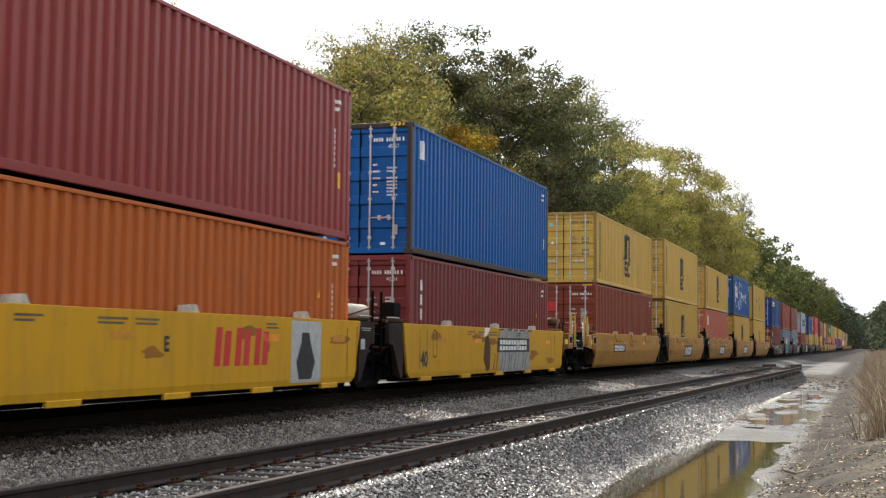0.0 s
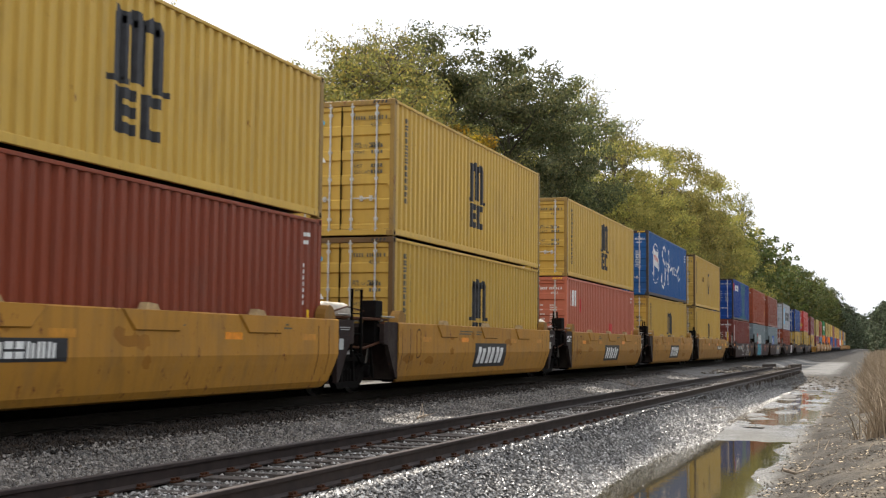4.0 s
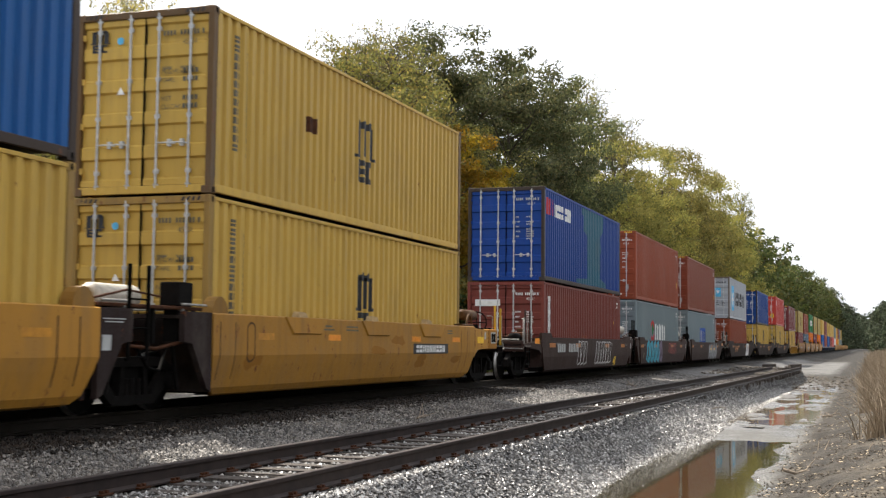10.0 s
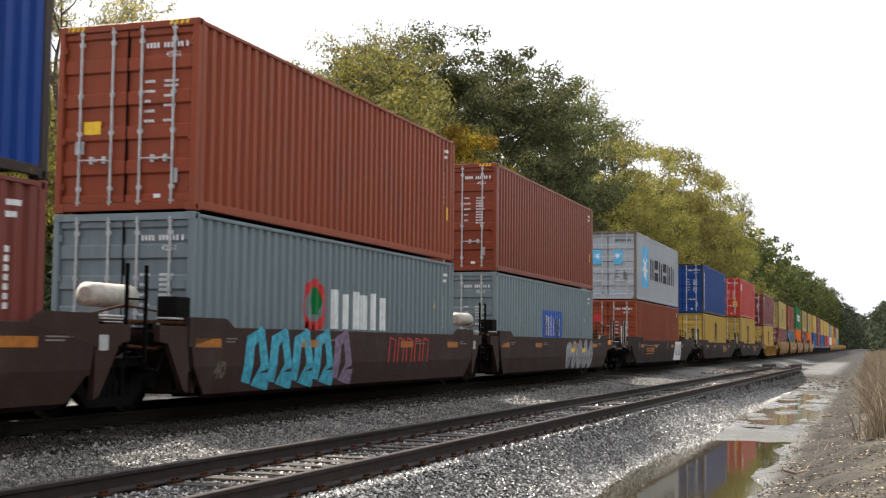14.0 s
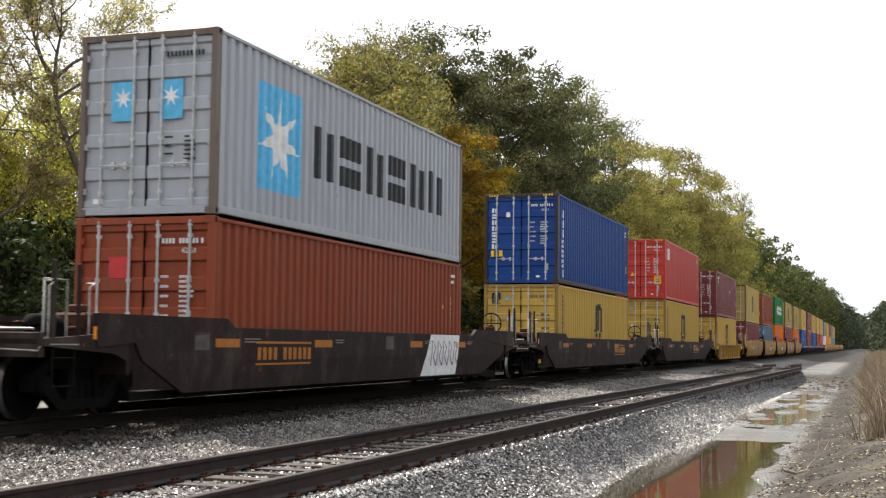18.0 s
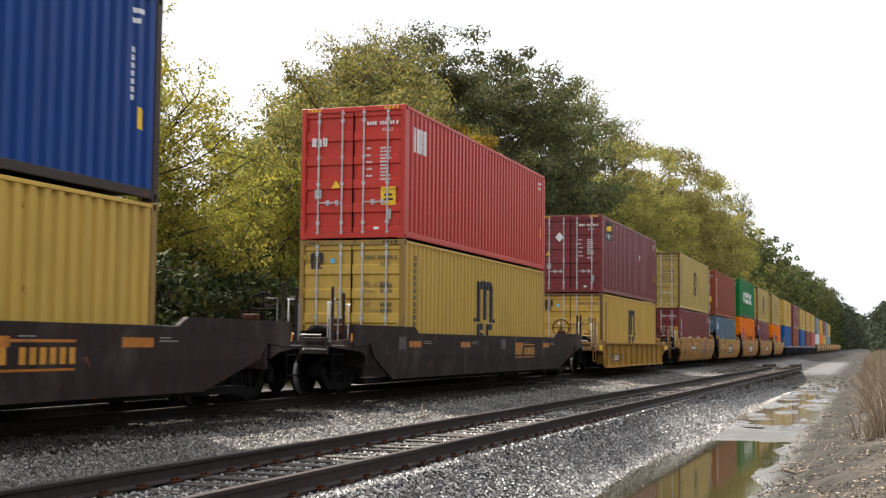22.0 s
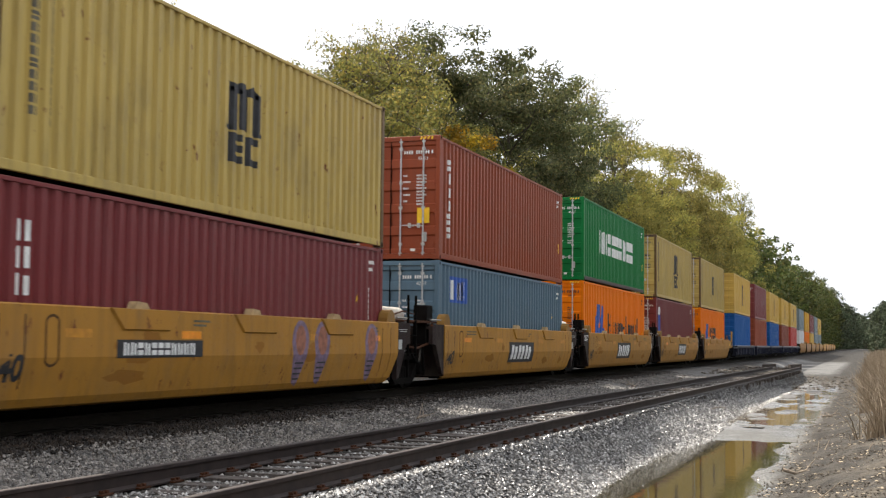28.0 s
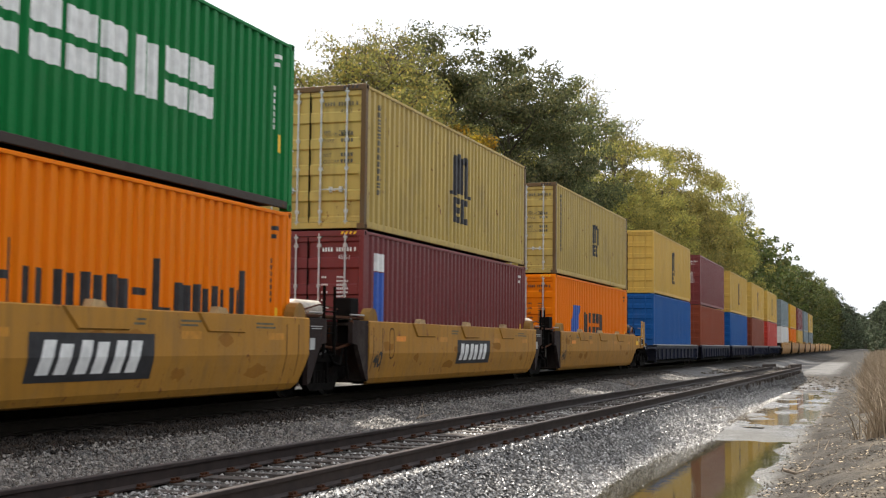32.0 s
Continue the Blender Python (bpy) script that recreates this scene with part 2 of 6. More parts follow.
    low = mix(n, l, 1.0, low, band(60, 46, 1), "MULTIPLY")
    c = mix(n, l, low, c, silt)
    pale = mix(n, l, 1.0, band(84, 92, 1), band(150, 138, 1), "MULTIPLY")
    pale = mix(n, l, 1.0, pale, mix(n, l, 1.0, band(2.2, 3.4), band(8.6, 7.8), "MULTIPLY"), "MULTIPLY")
    pale = mix(n, l, 1.0, pale, ramp(n, l, big.outputs[0], [(0.36, 0.35), (0.5, 1.0)]), "MULTIPLY")
    c = mix(n, l, pale, c, mix(n, l, fine.outputs[0], (0.10, 0.098, 0.095), (0.19, 0.186, 0.18)))
    # Oil stain, with the shade under the train also put into the colour.
    oil_shade = ramp(n, l, band(2.7, 1.5), [(0.0, 0.0), (1.0, 0.95)])
    oil_shade = mix(n, l, 1.0, oil_shade, band(-2.8, -2.2), "MULTIPLY")
    c = mix(n, l, oil_shade, c, (0.010, 0.0065, 0.0045))
    c = mix(n, l, band(-6.6, -7.4), c, soil)
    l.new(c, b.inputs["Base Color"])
    wet = mix(n, l, band(6.9, 7.3), (0.62, 0.62, 0.62), ramp(n, l, big.outputs[0], [(0.42, 0.2), (0.62, 0.6)]))
    wet = mix(n, l, band(8.9, 9.4), wet, (0.95, 0.95, 0.95))
    wet = mix(n, l, band(64, 78, 1), wet, (0.95, 0.95, 0.95))
    l.new(wet, b.inputs["Roughness"])
    b.inputs["Specular IOR Level"].default_value = 0.3
    inv = n.new("ShaderNodeMath")
    inv.operation = "SUBTRACT"
    inv.inputs[0].default_value = 1
    l.new(vor.outputs["Distance"], inv.inputs[1])
    bump(n, l, inv.outputs[0], b, 0.8, 0.04)
    return m


GROUND = ground_material()


def stone_material(name, dim=(1, 1, 1)):
    m, n, l, b = shader(name)
    geo = n.new("ShaderNodeNewGeometry")
    grit = n.new("ShaderNodeMix")
    grit.data_type, grit.blend_type = "RGBA", "MULTIPLY"
    grit.inputs[0].default_value = 1.0
    l.new(ramp(n, l, geo.outputs["Random Per Island"], [(p, tuple(d * v for d, v in zip(dim, c))) for p, c in [(0.0, (0.03, 0.026, 0.022)), (0.35, (0.12, 0.106, 0.094)), (0.75, (0.33, 0.31, 0.285)), (1.0, (0.64, 0.62, 0.59))]]), grit.inputs[6])
    soil = noise_node(n, l, 1.1, 5, None, 0.65)
    l.new(ramp(n, l, soil.outputs[0], [(0.34, 0.6), (0.6, 1.08)]), grit.inputs[7])
    l.new(grit.outputs[2], b.inputs["Base Color"])
    b.inputs["Roughness"].default_value = 0.34
    b.inputs["Specular IOR Level"].default_value = 0.6
    return m


STONE = stone_material("ballast_stone")
# Ballast between the tracks, under half as bright as STONE.
INNER_STONE = stone_material("grimy_ballast_stone", (0.46, 0.43, 0.40))
INNER_STONE.node_tree.nodes["Principled BSDF"].inputs["Roughness"].default_value = 0.55
CINDER = stone_material("dark_cinder", (0.16, 0.145, 0.135))
# Oily stones; their near-black also carries the shade beneath the cars.
OILY_SHADED = stone_material("oily_ballast_stone", (0.07, 0.05, 0.036))
OILY_SHADED.node_tree.nodes["Principled BSDF"].inputs["Roughness"].default_value = 0.7
OILY_SHADED.node_tree.nodes["Principled BSDF"].inputs["Specular IOR Level"].default_value = 0.2


def water_material(name, col, rough):
    m, n, l, b = shader(name)
    t = noise_node(n, l, 1.2, 3)
    l.new(mix(n, l, t.outputs[0], tuple(c * 0.8 for c in col), col), b.inputs["Base Color"])
    b.inputs["Roughness"].default_value = rough
    b.inputs["IOR"].default_value = 1.33
    b.inputs["Specular IOR Level"].default_value = 0.5
    w = noise_node(n, l, 5, 2)
    bump(n, l, w.outputs[0], b, 0.04, 0.02)
    return m


WATER = water_material("muddy_water", (0.042, 0.034, 0.016), 0.04)
SILT = water_material("wet_silt", (0.15, 0.12, 0.08), 0.07)


# ---- mesh tools ----
class Mesh:
    """Collects faces of one part."""

    def __init__(self):
        self.v, self.f, self.s = [], [], []

    def add(self, verts, faces, smooth=False):
        k = len(self.v)
        self.v += [tuple(p) for p in verts]
        self.f += [tuple(i + k for i in f) for f in faces]
        self.s += [smooth] * len(faces)
        return self

    def box(self, x0, x1, y0, y1, z0, z1, c=0.0):
        if c <= 0:
            v = [(x, y, z) for x in (x0, x1) for y in (y0, y1) for z in (z0, z1)]
            return self.add(v, [(0, 1, 3, 2), (4, 6, 7, 5), (0, 4, 5, 1), (2, 3, 7, 6), (0, 2, 6, 4), (1, 5, 7, 3)])
        bm = bmesh.new()
        bmesh.ops.create_cube(bm, size=1, matrix=Matrix.Translation(((x0 + x1) / 2, (y0 + y1) / 2, (z0 + z1) / 2)) @ Matrix.Diagonal((x1 - x0, y1 - y0, z1 - z0, 1)))
        bmesh.ops.bevel(bm, geom=bm.edges[:], offset=c, segments=1, affect="EDGES")
        bm.verts.index_update()
        self.add([p.co[:] for p in bm.verts], [[q.index for q in f.verts] for f in bm.faces])
        bm.free()
        return self

    def prism(self, poly, a, b, axis="x"):
        """A polygon in the two other axes, drawn from a to b along axis."""
        n = len(poly)

        def at(p, d):
            return {"x": (d, p[0], p[1]), "y": (p[0], d, p[1]), "z": (p[0], p[1], d)}[axis]
        v = [at(p, a) for p in poly] + [at(p, b) for p in poly]
        f = [tuple(range(n))[::-1], tuple(range(n, 2 * n))] + [(i, (i + 1) % n, n + (i + 1) % n, n + i) for i in range(n)]
        return self.add(v, f)

    def tube(self, pts, r, n=8, r1=None):
        """A round bar along pts."""
        pts = [Vector(p) for p in pts]
        rings = []
        for i, p in enumerate(pts):
            d = (pts[min(i + 1, len(pts) - 1)] - pts[max(i - 1, 0)]).normalized()
            u = d.orthogonal().normalized() if i == 0 else (rings[-1][1] - d * rings[-1][1].dot(d)).normalized()
            rr = r if r1 is None else r + (r1 - r) * i / max(1, len(pts) - 1)
            w = d.cross(u)
            rings.append(([p + (u * math.cos(2 * math.pi * k / n) + w * math.sin(2 * math.pi * k / n)) * rr for k in range(n)], u))
        v = [q for ring, _ in rings for q in ring]
        f = [(i * n + k, i * n + (k + 1) % n, (i + 1) * n + (k + 1) % n, (i + 1) * n + k) for i in range(len(pts) - 1) for k in range(n)]
        self.add(v, f, True)
        self.add([v[k] for k in range(n)], [tuple(range(n))[::-1]])
        self.add(v[-n:], [tuple(range(n))])
        return self

    def lathe(self, prof, centre, axis="x", n=24):
        """A turned body: prof of (along, radius)."""
        c = Vector(centre)
        v = []
        for a, r in prof:
            for k in range(n):
                s, t = r * math.cos(2 * math.pi * k / n), r * math.sin(2 * math.pi * k / n)
                v.append(c + Vector({"x": (a, s, t), "y": (s, a, t), "z": (s, t, a)}[axis]))
        f = [(i * n + k, i * n + (k + 1) % n, (i + 1) * n + (k + 1) % n, (i + 1) * n + k) for i in range(len(prof) - 1) for k in range(n)]
        self.add(v, f, True)
        self.add(v[:n], [tuple(range(n))[::-1]])
        self.add(v[-n:], [tuple(range(n))])
        return self

    def data(self, name, mat):
        me = bpy.data.meshes.new(name)
        me.from_pydata(self.v, [], self.f)
        me.polygons.foreach_set("use_smooth", self.s)
        bm = bmesh.new()
        bm.from_mesh(me)
        bmesh.ops.recalc_face_normals(bm, faces=bm.faces)
        bm.to_mesh(me)
        bm.free()
        me.materials.append(mat)
        return me


def part(name, me, material, parent, label=""):
    """Links one mesh as a part under a thing or a part."""
    if isinstance(me, Mesh):
        me = me.data(name, material)
    ob = new(name, me)
    ob.parent = parent
    if label:
        ob["label"] = label
    return ob


CACHE = {}


def shared(key, mat, build):
    """The mesh data of a repeated part, one for each material."""
    k = (key, mat.name)
    if k not in CACHE:
        CACHE[k] = build().data(key[0], mat)
    return CACHE[k]


def empty(name, label, category, group="", kind=""):
    return tagged(new(name), label, category, group, kind)


# ---- ground, water, tracks ----
def siding_x(y):
    return 4.95 + 0.0125 * y


def interp(x, knots):
    return np.interp(x, [k[0] for k in knots], [k[1] for k in knots])


RIGHT_SHORE = ((10, 9.07), (18.1, 9.02), (19.4, 9.1), (21, 8.8), (22, 8.78), (24.7, 9.15), (26.5, 8.66), (28.5, 9.02), (33, 9.1), (40, 9.0), (56, 9.15))
LEFT_SHORE = ((10, 7.0), (18, 6.9), (20.5, 6.76), (23.5, 6.72), (25.2, 6.82), (26.2, 7.08), (29, 7.08), (40, 6.94))
DITCH = ((0, -1.26), (26.5, -1.26), (28.8, -1.1), (29.8, -1.06), (31.5, -1.0), (33, -1.005), (34.5, -1.06), (44, -1.04), (60, -1.03), (75, -0.98), (100, -0.76), (140, -0.66), (3000, -0.6))


def ground_z(x, y):
    """Height of the ground: track bed, siding bed, ditch and bank."""
    c = siding_x(np.clip(y, -60, 80))
    over = np.clip((y - 79) / 10, 0, 1)
    bed = 6.15 - 2.9 * over + (c - 5.15) * 0.5 * (1 - over)
    low = interp(y, DITCH)
    shore = interp(y, RIGHT_SHORE)
    foot = interp(y, LEFT_SHORE) - 2.3 * over + 0.03 * np.sin(y * 0.9) + 0.03 * np.sin(y * 2.3)
    z = np.select(
        [x < -6, x < -3.4, x < -1.9, x < 1.9, x < 3.0, x < bed, x < foot, x < foot + 0.5, x < shore - 0.5, x < shore, x < 9.9, x < 11.0, x < 13],
        [-0.42 + 0 * x, -0.42 + 0 * x, -0.42 + (x + 3.4) / 1.5 * 0.22, -0.2 + 0 * x, -0.2 - (x - 1.9) / 1.1 * 0.17,
         -0.37 + 0 * x, -0.37 - (1 - (1 - np.clip((x - bed) / np.maximum(foot - bed, 0.1), 0, 1)) ** 1.5) * (-0.37 - np.maximum(low, -1.1)), np.maximum(low, -1.1) + (x - foot) / 0.5 * (low - np.maximum(low, -1.1)),
         low + 0 * x, low + (x - shore + 0.5) / 0.5 * (np.maximum(low, -1.1) - low),
         np.maximum(low, -1.1) + (x - shore) / np.maximum(9.9 - shore, 0.1) * 0.2, np.maximum(low, -1.1) + 0.2 + (x - 9.9) / 1.1 * 0.3,
         np.maximum(low, -1.1) + 0.5 + (x - 11) / 2 * 0.25], np.maximum(low, -1.1) + 0.75)
    return z


def steps(*spans):
    out = []
    for a, b, d in spans:
        out += list(np.arange(a, b, d))
    return np.array(out + [spans[-1][1]])


def build_ground():
    xs = steps((-2500, -300, 550), (-300, -20, 40), (-20, -6, 2), (-6, 1.5, 0.5), (1.5, 5.8, 0.2), (5.8, 10.4, 0.1), (10.4, 14, 0.3), (14, 40, 4), (40, 400, 60), (400, 2500, 700))
    ys = steps((-400, -20, 60), (-20, 6, 2), (6, 46, 0.2), (46, 90, 0.7), (90, 200, 4), (200, 800, 30), (800, 4000, 400))
    gx, gy = np.meshgrid(xs, ys)
    gz = ground_z(gx, gy)
    near = (np.abs(gx) < 14) & (gy > 4) & (gy < 95)
    for i, j in zip(*np.nonzero(near)):
        x, y = gx[i, j], gy[i, j]
        rough = 0.10 if x > 8.9 else (0.13 if x > 7.1 and y > 32 else 0.03)
        gz[i, j] += rough * noise.noise((x * 1.3, y * 1.0, 3)) + 0.35 * rough * noise.noise((x * 4.5, y * 3.5, 7))
    nx = len(xs)
    v = np.stack([gx, gy, gz], -1).reshape(-1, 3)
    f = [(r * nx + c, r * nx + c + 1, (r + 1) * nx + c + 1, (r + 1) * nx + c) for r in range(len(ys) - 1) for c in range(nx - 1)]
    me = bpy.data.meshes.new("ground")
    me.from_pydata(v.tolist(), [], f)
    me.polygons.foreach_set("use_smooth", [True] * len(f))
    me.materials.append(GROUND)
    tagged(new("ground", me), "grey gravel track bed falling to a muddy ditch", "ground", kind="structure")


build_ground()


def build_water(name, x0, x1, y0, y1, z, label, mat=WATER):
    me = Mesh()
    me.add([(x0, y0, z), (x1, y0, z), (x1, y1, z), (x0, y1, z)], [(0, 1, 2, 3)])
    tagged(new(name, me.data(name, mat)), label, "water", kind="structure")


build_water("water", 6.2, 9.7, -60, 31, -1.1, "still brown rainwater standing in the ditch")
build_water("water", 6.0, 9.6, 32.6, 78, -1.022, "shallow muddy water with silt banks", SILT)


def scatter(name, n, spread, size, mat, label, category, seed, flat=0.75):
    """Many small stones on the ground as one thing."""
    rng = np.random.default_rng(seed)
    x, y = spread(rng, n)
    s = size * rng.uniform(0.55, 1.35, n)
    base = np.array([(1, 0, 0), (-1, 0, 0), (0, 1, 0), (0, -1, 0), (0, 0, 1), (0, 0, -1)], float)
    faces = np.array([(0, 2, 4), (2, 1, 4), (1, 3, 4), (3, 0, 4), (2, 0, 5), (1, 2, 5), (3, 1, 5), (0, 3, 5)])
    p = base[None] * rng.uniform(0.6, 1.25, (n, 6, 1)) + rng.uniform(-0.22, 0.22, (n, 6, 3))
    a = rng.uniform(0, 6.28, n)
    ca, sa = np.cos(a)[:, None], np.sin(a)[:, None]
    tilt = rng.uniform(-0.6, 0.6, n)[:, None]
    px, py, pz = p[..., 0] * ca - p[..., 1] * sa, p[..., 0] * sa + p[..., 1] * ca, p[..., 2] * flat + p[..., 0] * tilt * 0.5
    q = np.stack([px * s[:, None] + x[:, None], py * s[:, None] + y[:, None], pz * s[:, None] + (ground_z(x, y) + 0.3 * s)[:, None]], -1)
    f = faces[None] + (np.arange(n) * 6)[:, None, None]
    me = bpy.data.meshes.new(name)
    me.from_pydata(q.reshape(-1, 3).tolist(), [], f.reshape(-1, 3).tolist())
    me.materials.append(mat)
    tagged(new(name, me), label, category, kind="stuff")


def ballast_spread(rng, n):
    y = 6.5 * (58 / 6.5) ** rng.uniform(0, 1, n)
    k = rng.uniform(0, 1, n)
    x = np.where(k < 0.18, rng.uniform(4.1, 6.0, n), np.where((k < 0.30) & (y < 24), siding_x(y) + rng.uniform(0.85, 1.15, n), siding_x(y) + 1.0 + (7.22 - siding_x(y) - 1.0) * rng.uniform(0, 1, n)))
    return x, y


def between_spread(rng, n):
    y = 6.5 * (58 / 6.5) ** rng.uniform(0, 1, n)
    return 2.05 + 2.1 * rng.uniform(0, 1, n) ** 0.85, y


scatter("ballast", 70000, ballast_spread, 0.0255, STONE, "grey crushed-stone ballast", "gravel", 4)
scatter("worn_ballast", 52000, between_spread, 0.0255, INNER_STONE, "darker grey ballast between the tracks", "gravel", 6)


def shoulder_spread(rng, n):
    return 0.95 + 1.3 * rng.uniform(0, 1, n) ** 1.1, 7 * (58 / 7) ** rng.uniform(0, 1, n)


scatter("dark_ballast", 24000, shoulder_spread, 0.026, OILY_SHADED, "oily ballast beside the rail, under-train shade in its colour", "gravel", 5)


def edge_spread(rng, n):
    y = 14 * (78 / 14) ** rng.uniform(0, 1, n)
    return siding_x(y) + np.where(rng.uniform(0, 1, n) < 0.75, rng.uniform(0.8, 1.08, n), -rng.uniform(0.8, 1.0, n)), y


scatter("cinders", 11000, edge_spread, 0.032, CINDER, "dark cinders heaped along the siding rail", "gravel", 7)


def flat_spread(rng, n):
    return rng.uniform(2.6, 11.5, n), rng.uniform(62, 84, n)


def bank_spread(rng, n):
    return rng.uniform(9.0, 12.5, n), 8 * (60 / 8) ** rng.uniform(0, 1, n)


PEBBLE = plain("earth_clod", (0.085, 0.07, 0.054), 0.8, 0, 0.5, 3)
scatter("leaf_litter", 2600, bank_spread, 0.026, plain("dry_leaf_chip", (0.36, 0.29, 0.20), 0.7, 0, 0.5, 3), "pale dry leaves and chips on the muddy bank", "leaf litter", 18, 0.25)
scatter("pebbles", 14000, bank_spread, 0.019, PEBBLE, "brown clods and pebbles on the muddy bank", "pebbles", 8)

scatter("rubble", 1300, flat_spread, 0.08, PEBBLE, "dark rubble on the flat beyond the siding", "rubble", 9, 0.5)
RAIL_PROFILE = [(-0.07, -0.17), (0.07, -0.17), (0.07, -0.155), (0.012, -0.135), (0.012, -0.045), (0.036, -0.035), (0.036, -0.006), (0.028, 0), (-0.028, 0), (-0.036, -0.006), (-0.036, -0.035), (-0.012, -0.045), (-0.012, -0.135), (-0.07, -0.155)]


def build_rail(parent, x_at, z, ys, mat):
    m, n = Mesh(), len(RAIL_PROFILE)
    v = [(x_at(y) + px, y, z + pz) for y in ys for px, pz in RAIL_PROFILE]
    f = [(i * n + k, i * n + (k + 1) % n, (i + 1) * n + (k + 1) % n, (i + 1) * n + k) for i in range(len(ys) - 1) for k in range(n)]
    m.add(v, f)
    m.add(v[:n], [tuple(range(n))])
    m.add(v[-n:], [tuple(range(n))])
    return part("rail", m, mat, parent)


def sleeper_mesh(k):
    rng = random.Random(k)
    m = Mesh()
    m.box(-0.86, 0.86, -0.11, 0.11, -0.17, 0, 0.012)
    m.v = [(x + rng.uniform(-0.02, 0.02), y + rng.uniform(-0.012, 0.012), z + rng.uniform(-0.012, 0.008)) for x, y, z in m.v]
    return m.data("sleeper", TIE)


def plate_mesh():
    m = Mesh()
    for s in (-0.7525, 0.7525):
        m.box(s - 0.12, s + 0.12, -0.09, 0.09, 0.0, 0.014)
        for a in (-0.075, 0.075):
            m.box(s + a - 0.02, s + a + 0.02, -0.05, -0.02, 0.018, 0.04)
            m.box(s + a - 0.02, s + a + 0.02, 0.02, 0.05, 0.018, 0.04)
    return m.data("tie_plate", RUSTY)


def build_tracks():
    main = empty("main_track", "main railway track under the train on grey ballast", "track", kind="structure")
    for s in (-0.7525, 0.7525):
        build_rail(main, lambda y, s=s: s, 0.0, [-150, 1200], RAIL_TOP)
    side = empty("siding_track", "rusty unused siding with weathered sleepers", "track", kind="structure")
    ys = list(np.arange(-12, 77, 3.0))
    for s in (-0.7525, 0.7525):
        build_rail(side, lambda y, s=s: siding_x(y) + s, -0.165, ys, RAIL)
    kinds = [sleeper_mesh(k) for k in range(5)]
    plates = plate_mesh()
    rng = random.Random(2)
    y = -11.0
    while y < 75:
        ob = part("sleeper", rng.choice(kinds), TIE, side)
        ob.location = (siding_x(y) + rng.uniform(-0.08, 0.08), y, -0.338 + rng.uniform(-0.015, 0.006))
        ob.rotation_euler = (0, 0, radians(rng.uniform(-2.5, 2.5)))
        if y < 24:
            pl = part("tie_plate", plates, RUSTY, side)
            pl.location = (siding_x(y), y, -0.335)
        y += 0.54 + rng.uniform(-0.04, 0.04)
    y = -20.0
    while y < 110:
        ob = part("sleeper", rng.choice(kinds), TIE, main)
        ob.location = (rng.uniform(-0.04, 0.04), y, -0.172)
        y += 0.52
    return main


build_tracks()


def build_pile():
    """Rubble and old sleepers at the end of the siding."""
    rng = random.Random(5)
    for k in range(6):
        m = Mesh().box(-0.38, 0.38, -0.11, 0.11, 0, 0.15, 0.015)
        ob = tagged(new("old_sleeper", m.data("old_sleeper", TIE)), "dark discarded sleeper lying at the siding's end", "sleeper", "discarded sleepers")
        ob.matrix_world = pose(5.7 + rng.uniform(-1, 0.8), 77 + rng.uniform(-1.5, 6), -0.38 + 0.1 * (k % 3), rng.uniform(-4, 4), rng.uniform(-5, 5), rng.uniform(0, 60))


build_pile()


def drift(name, label, x, y, z, length, r, rz, seed):
    """A dead branch lying on the ground."""
    rng = random.Random(seed)
    pts = [(length * (i / 7 - 0.5), rng.uniform(-0.06, 0.06), r + rng.uniform(0, 0.05)) for i in range(8)]
    r *= 0.55
    m = Mesh().tube(pts, r, 7, r * 0.4)
    for k in range(3):
        a = pts[2 + k]
        m.tube([a, (a[0] + 0.25, a[1] + rng.uniform(-0.35, 0.35), a[2] + rng.uniform(0.05, 0.25))], r * 0.5, 5, r * 0.15)
    ob = tagged(new(name, m.data(name, WOOD)), label, "branch", "driftwood")
    ob.matrix_world = pose(x, y, z, 0, 0, rz)


for q in ((10.15, 16.5, -0.95, 1.7, 0.045, 62, 1), (9.9, 20.5, -1.0, 1.2, 0.05, 20, 2), (9.75, 24.5, -1.0, 0.8, 0.04, 65, 3), (9.5, 37, -1.0, 1.2, 0.05, 75, 5), (6.3, 34.5, -0.72, 1.4, 0.035, 40, 7), (10.6, 22, -0.85, 1.8, 0.05, 75, 8)):
    drift("dead_branch", "bleached dead branch washed up on the muddy bank", *q)
drift("dead_branch", "dark stick lying on the ballast between the tracks", 3.05, 21.3, -0.36, 1.2, 0.035, 100, 9)
drift("dead_branch", "dark stick lying on the ballast between the tracks", 3.2, 41, -0.36, 1.6, 0.04, 110, 10)


# ---- trees ----
def quads(centres, out, size, rng, mat, name, aspect=0.55):
    """Leaves: one small diamond for each centre, facing more or less outwards from its clump."""
    n = len(centres)
    nrm = out + np.array([0, 0, 0.45]) + rng.normal(size=(n, 3)) * 0.55
    nrm /= np.linalg.norm(nrm, axis=1, keepdims=True) + 1e-9
    u = np.cross(nrm, rng.normal(size=(n, 3)))
    u /= np.linalg.norm(u, axis=1, keepdims=True) + 1e-9
    w = np.cross(nrm, u)
    s = (size * rng.uniform(0.6, 1.4, n))[:, None]
    c = np.asarray(centres)
    v = np.stack([c - u * s, c + w * s * aspect, c + u * s, c - w * s * aspect], 1).reshape(-1, 3)
    f = np.arange(4 * n).reshape(n, 4)
    me = bpy.data.meshes.new(name)
    me.from_pydata(v.tolist(), [], f.tolist())
    me.materials.append(mat)
    return me


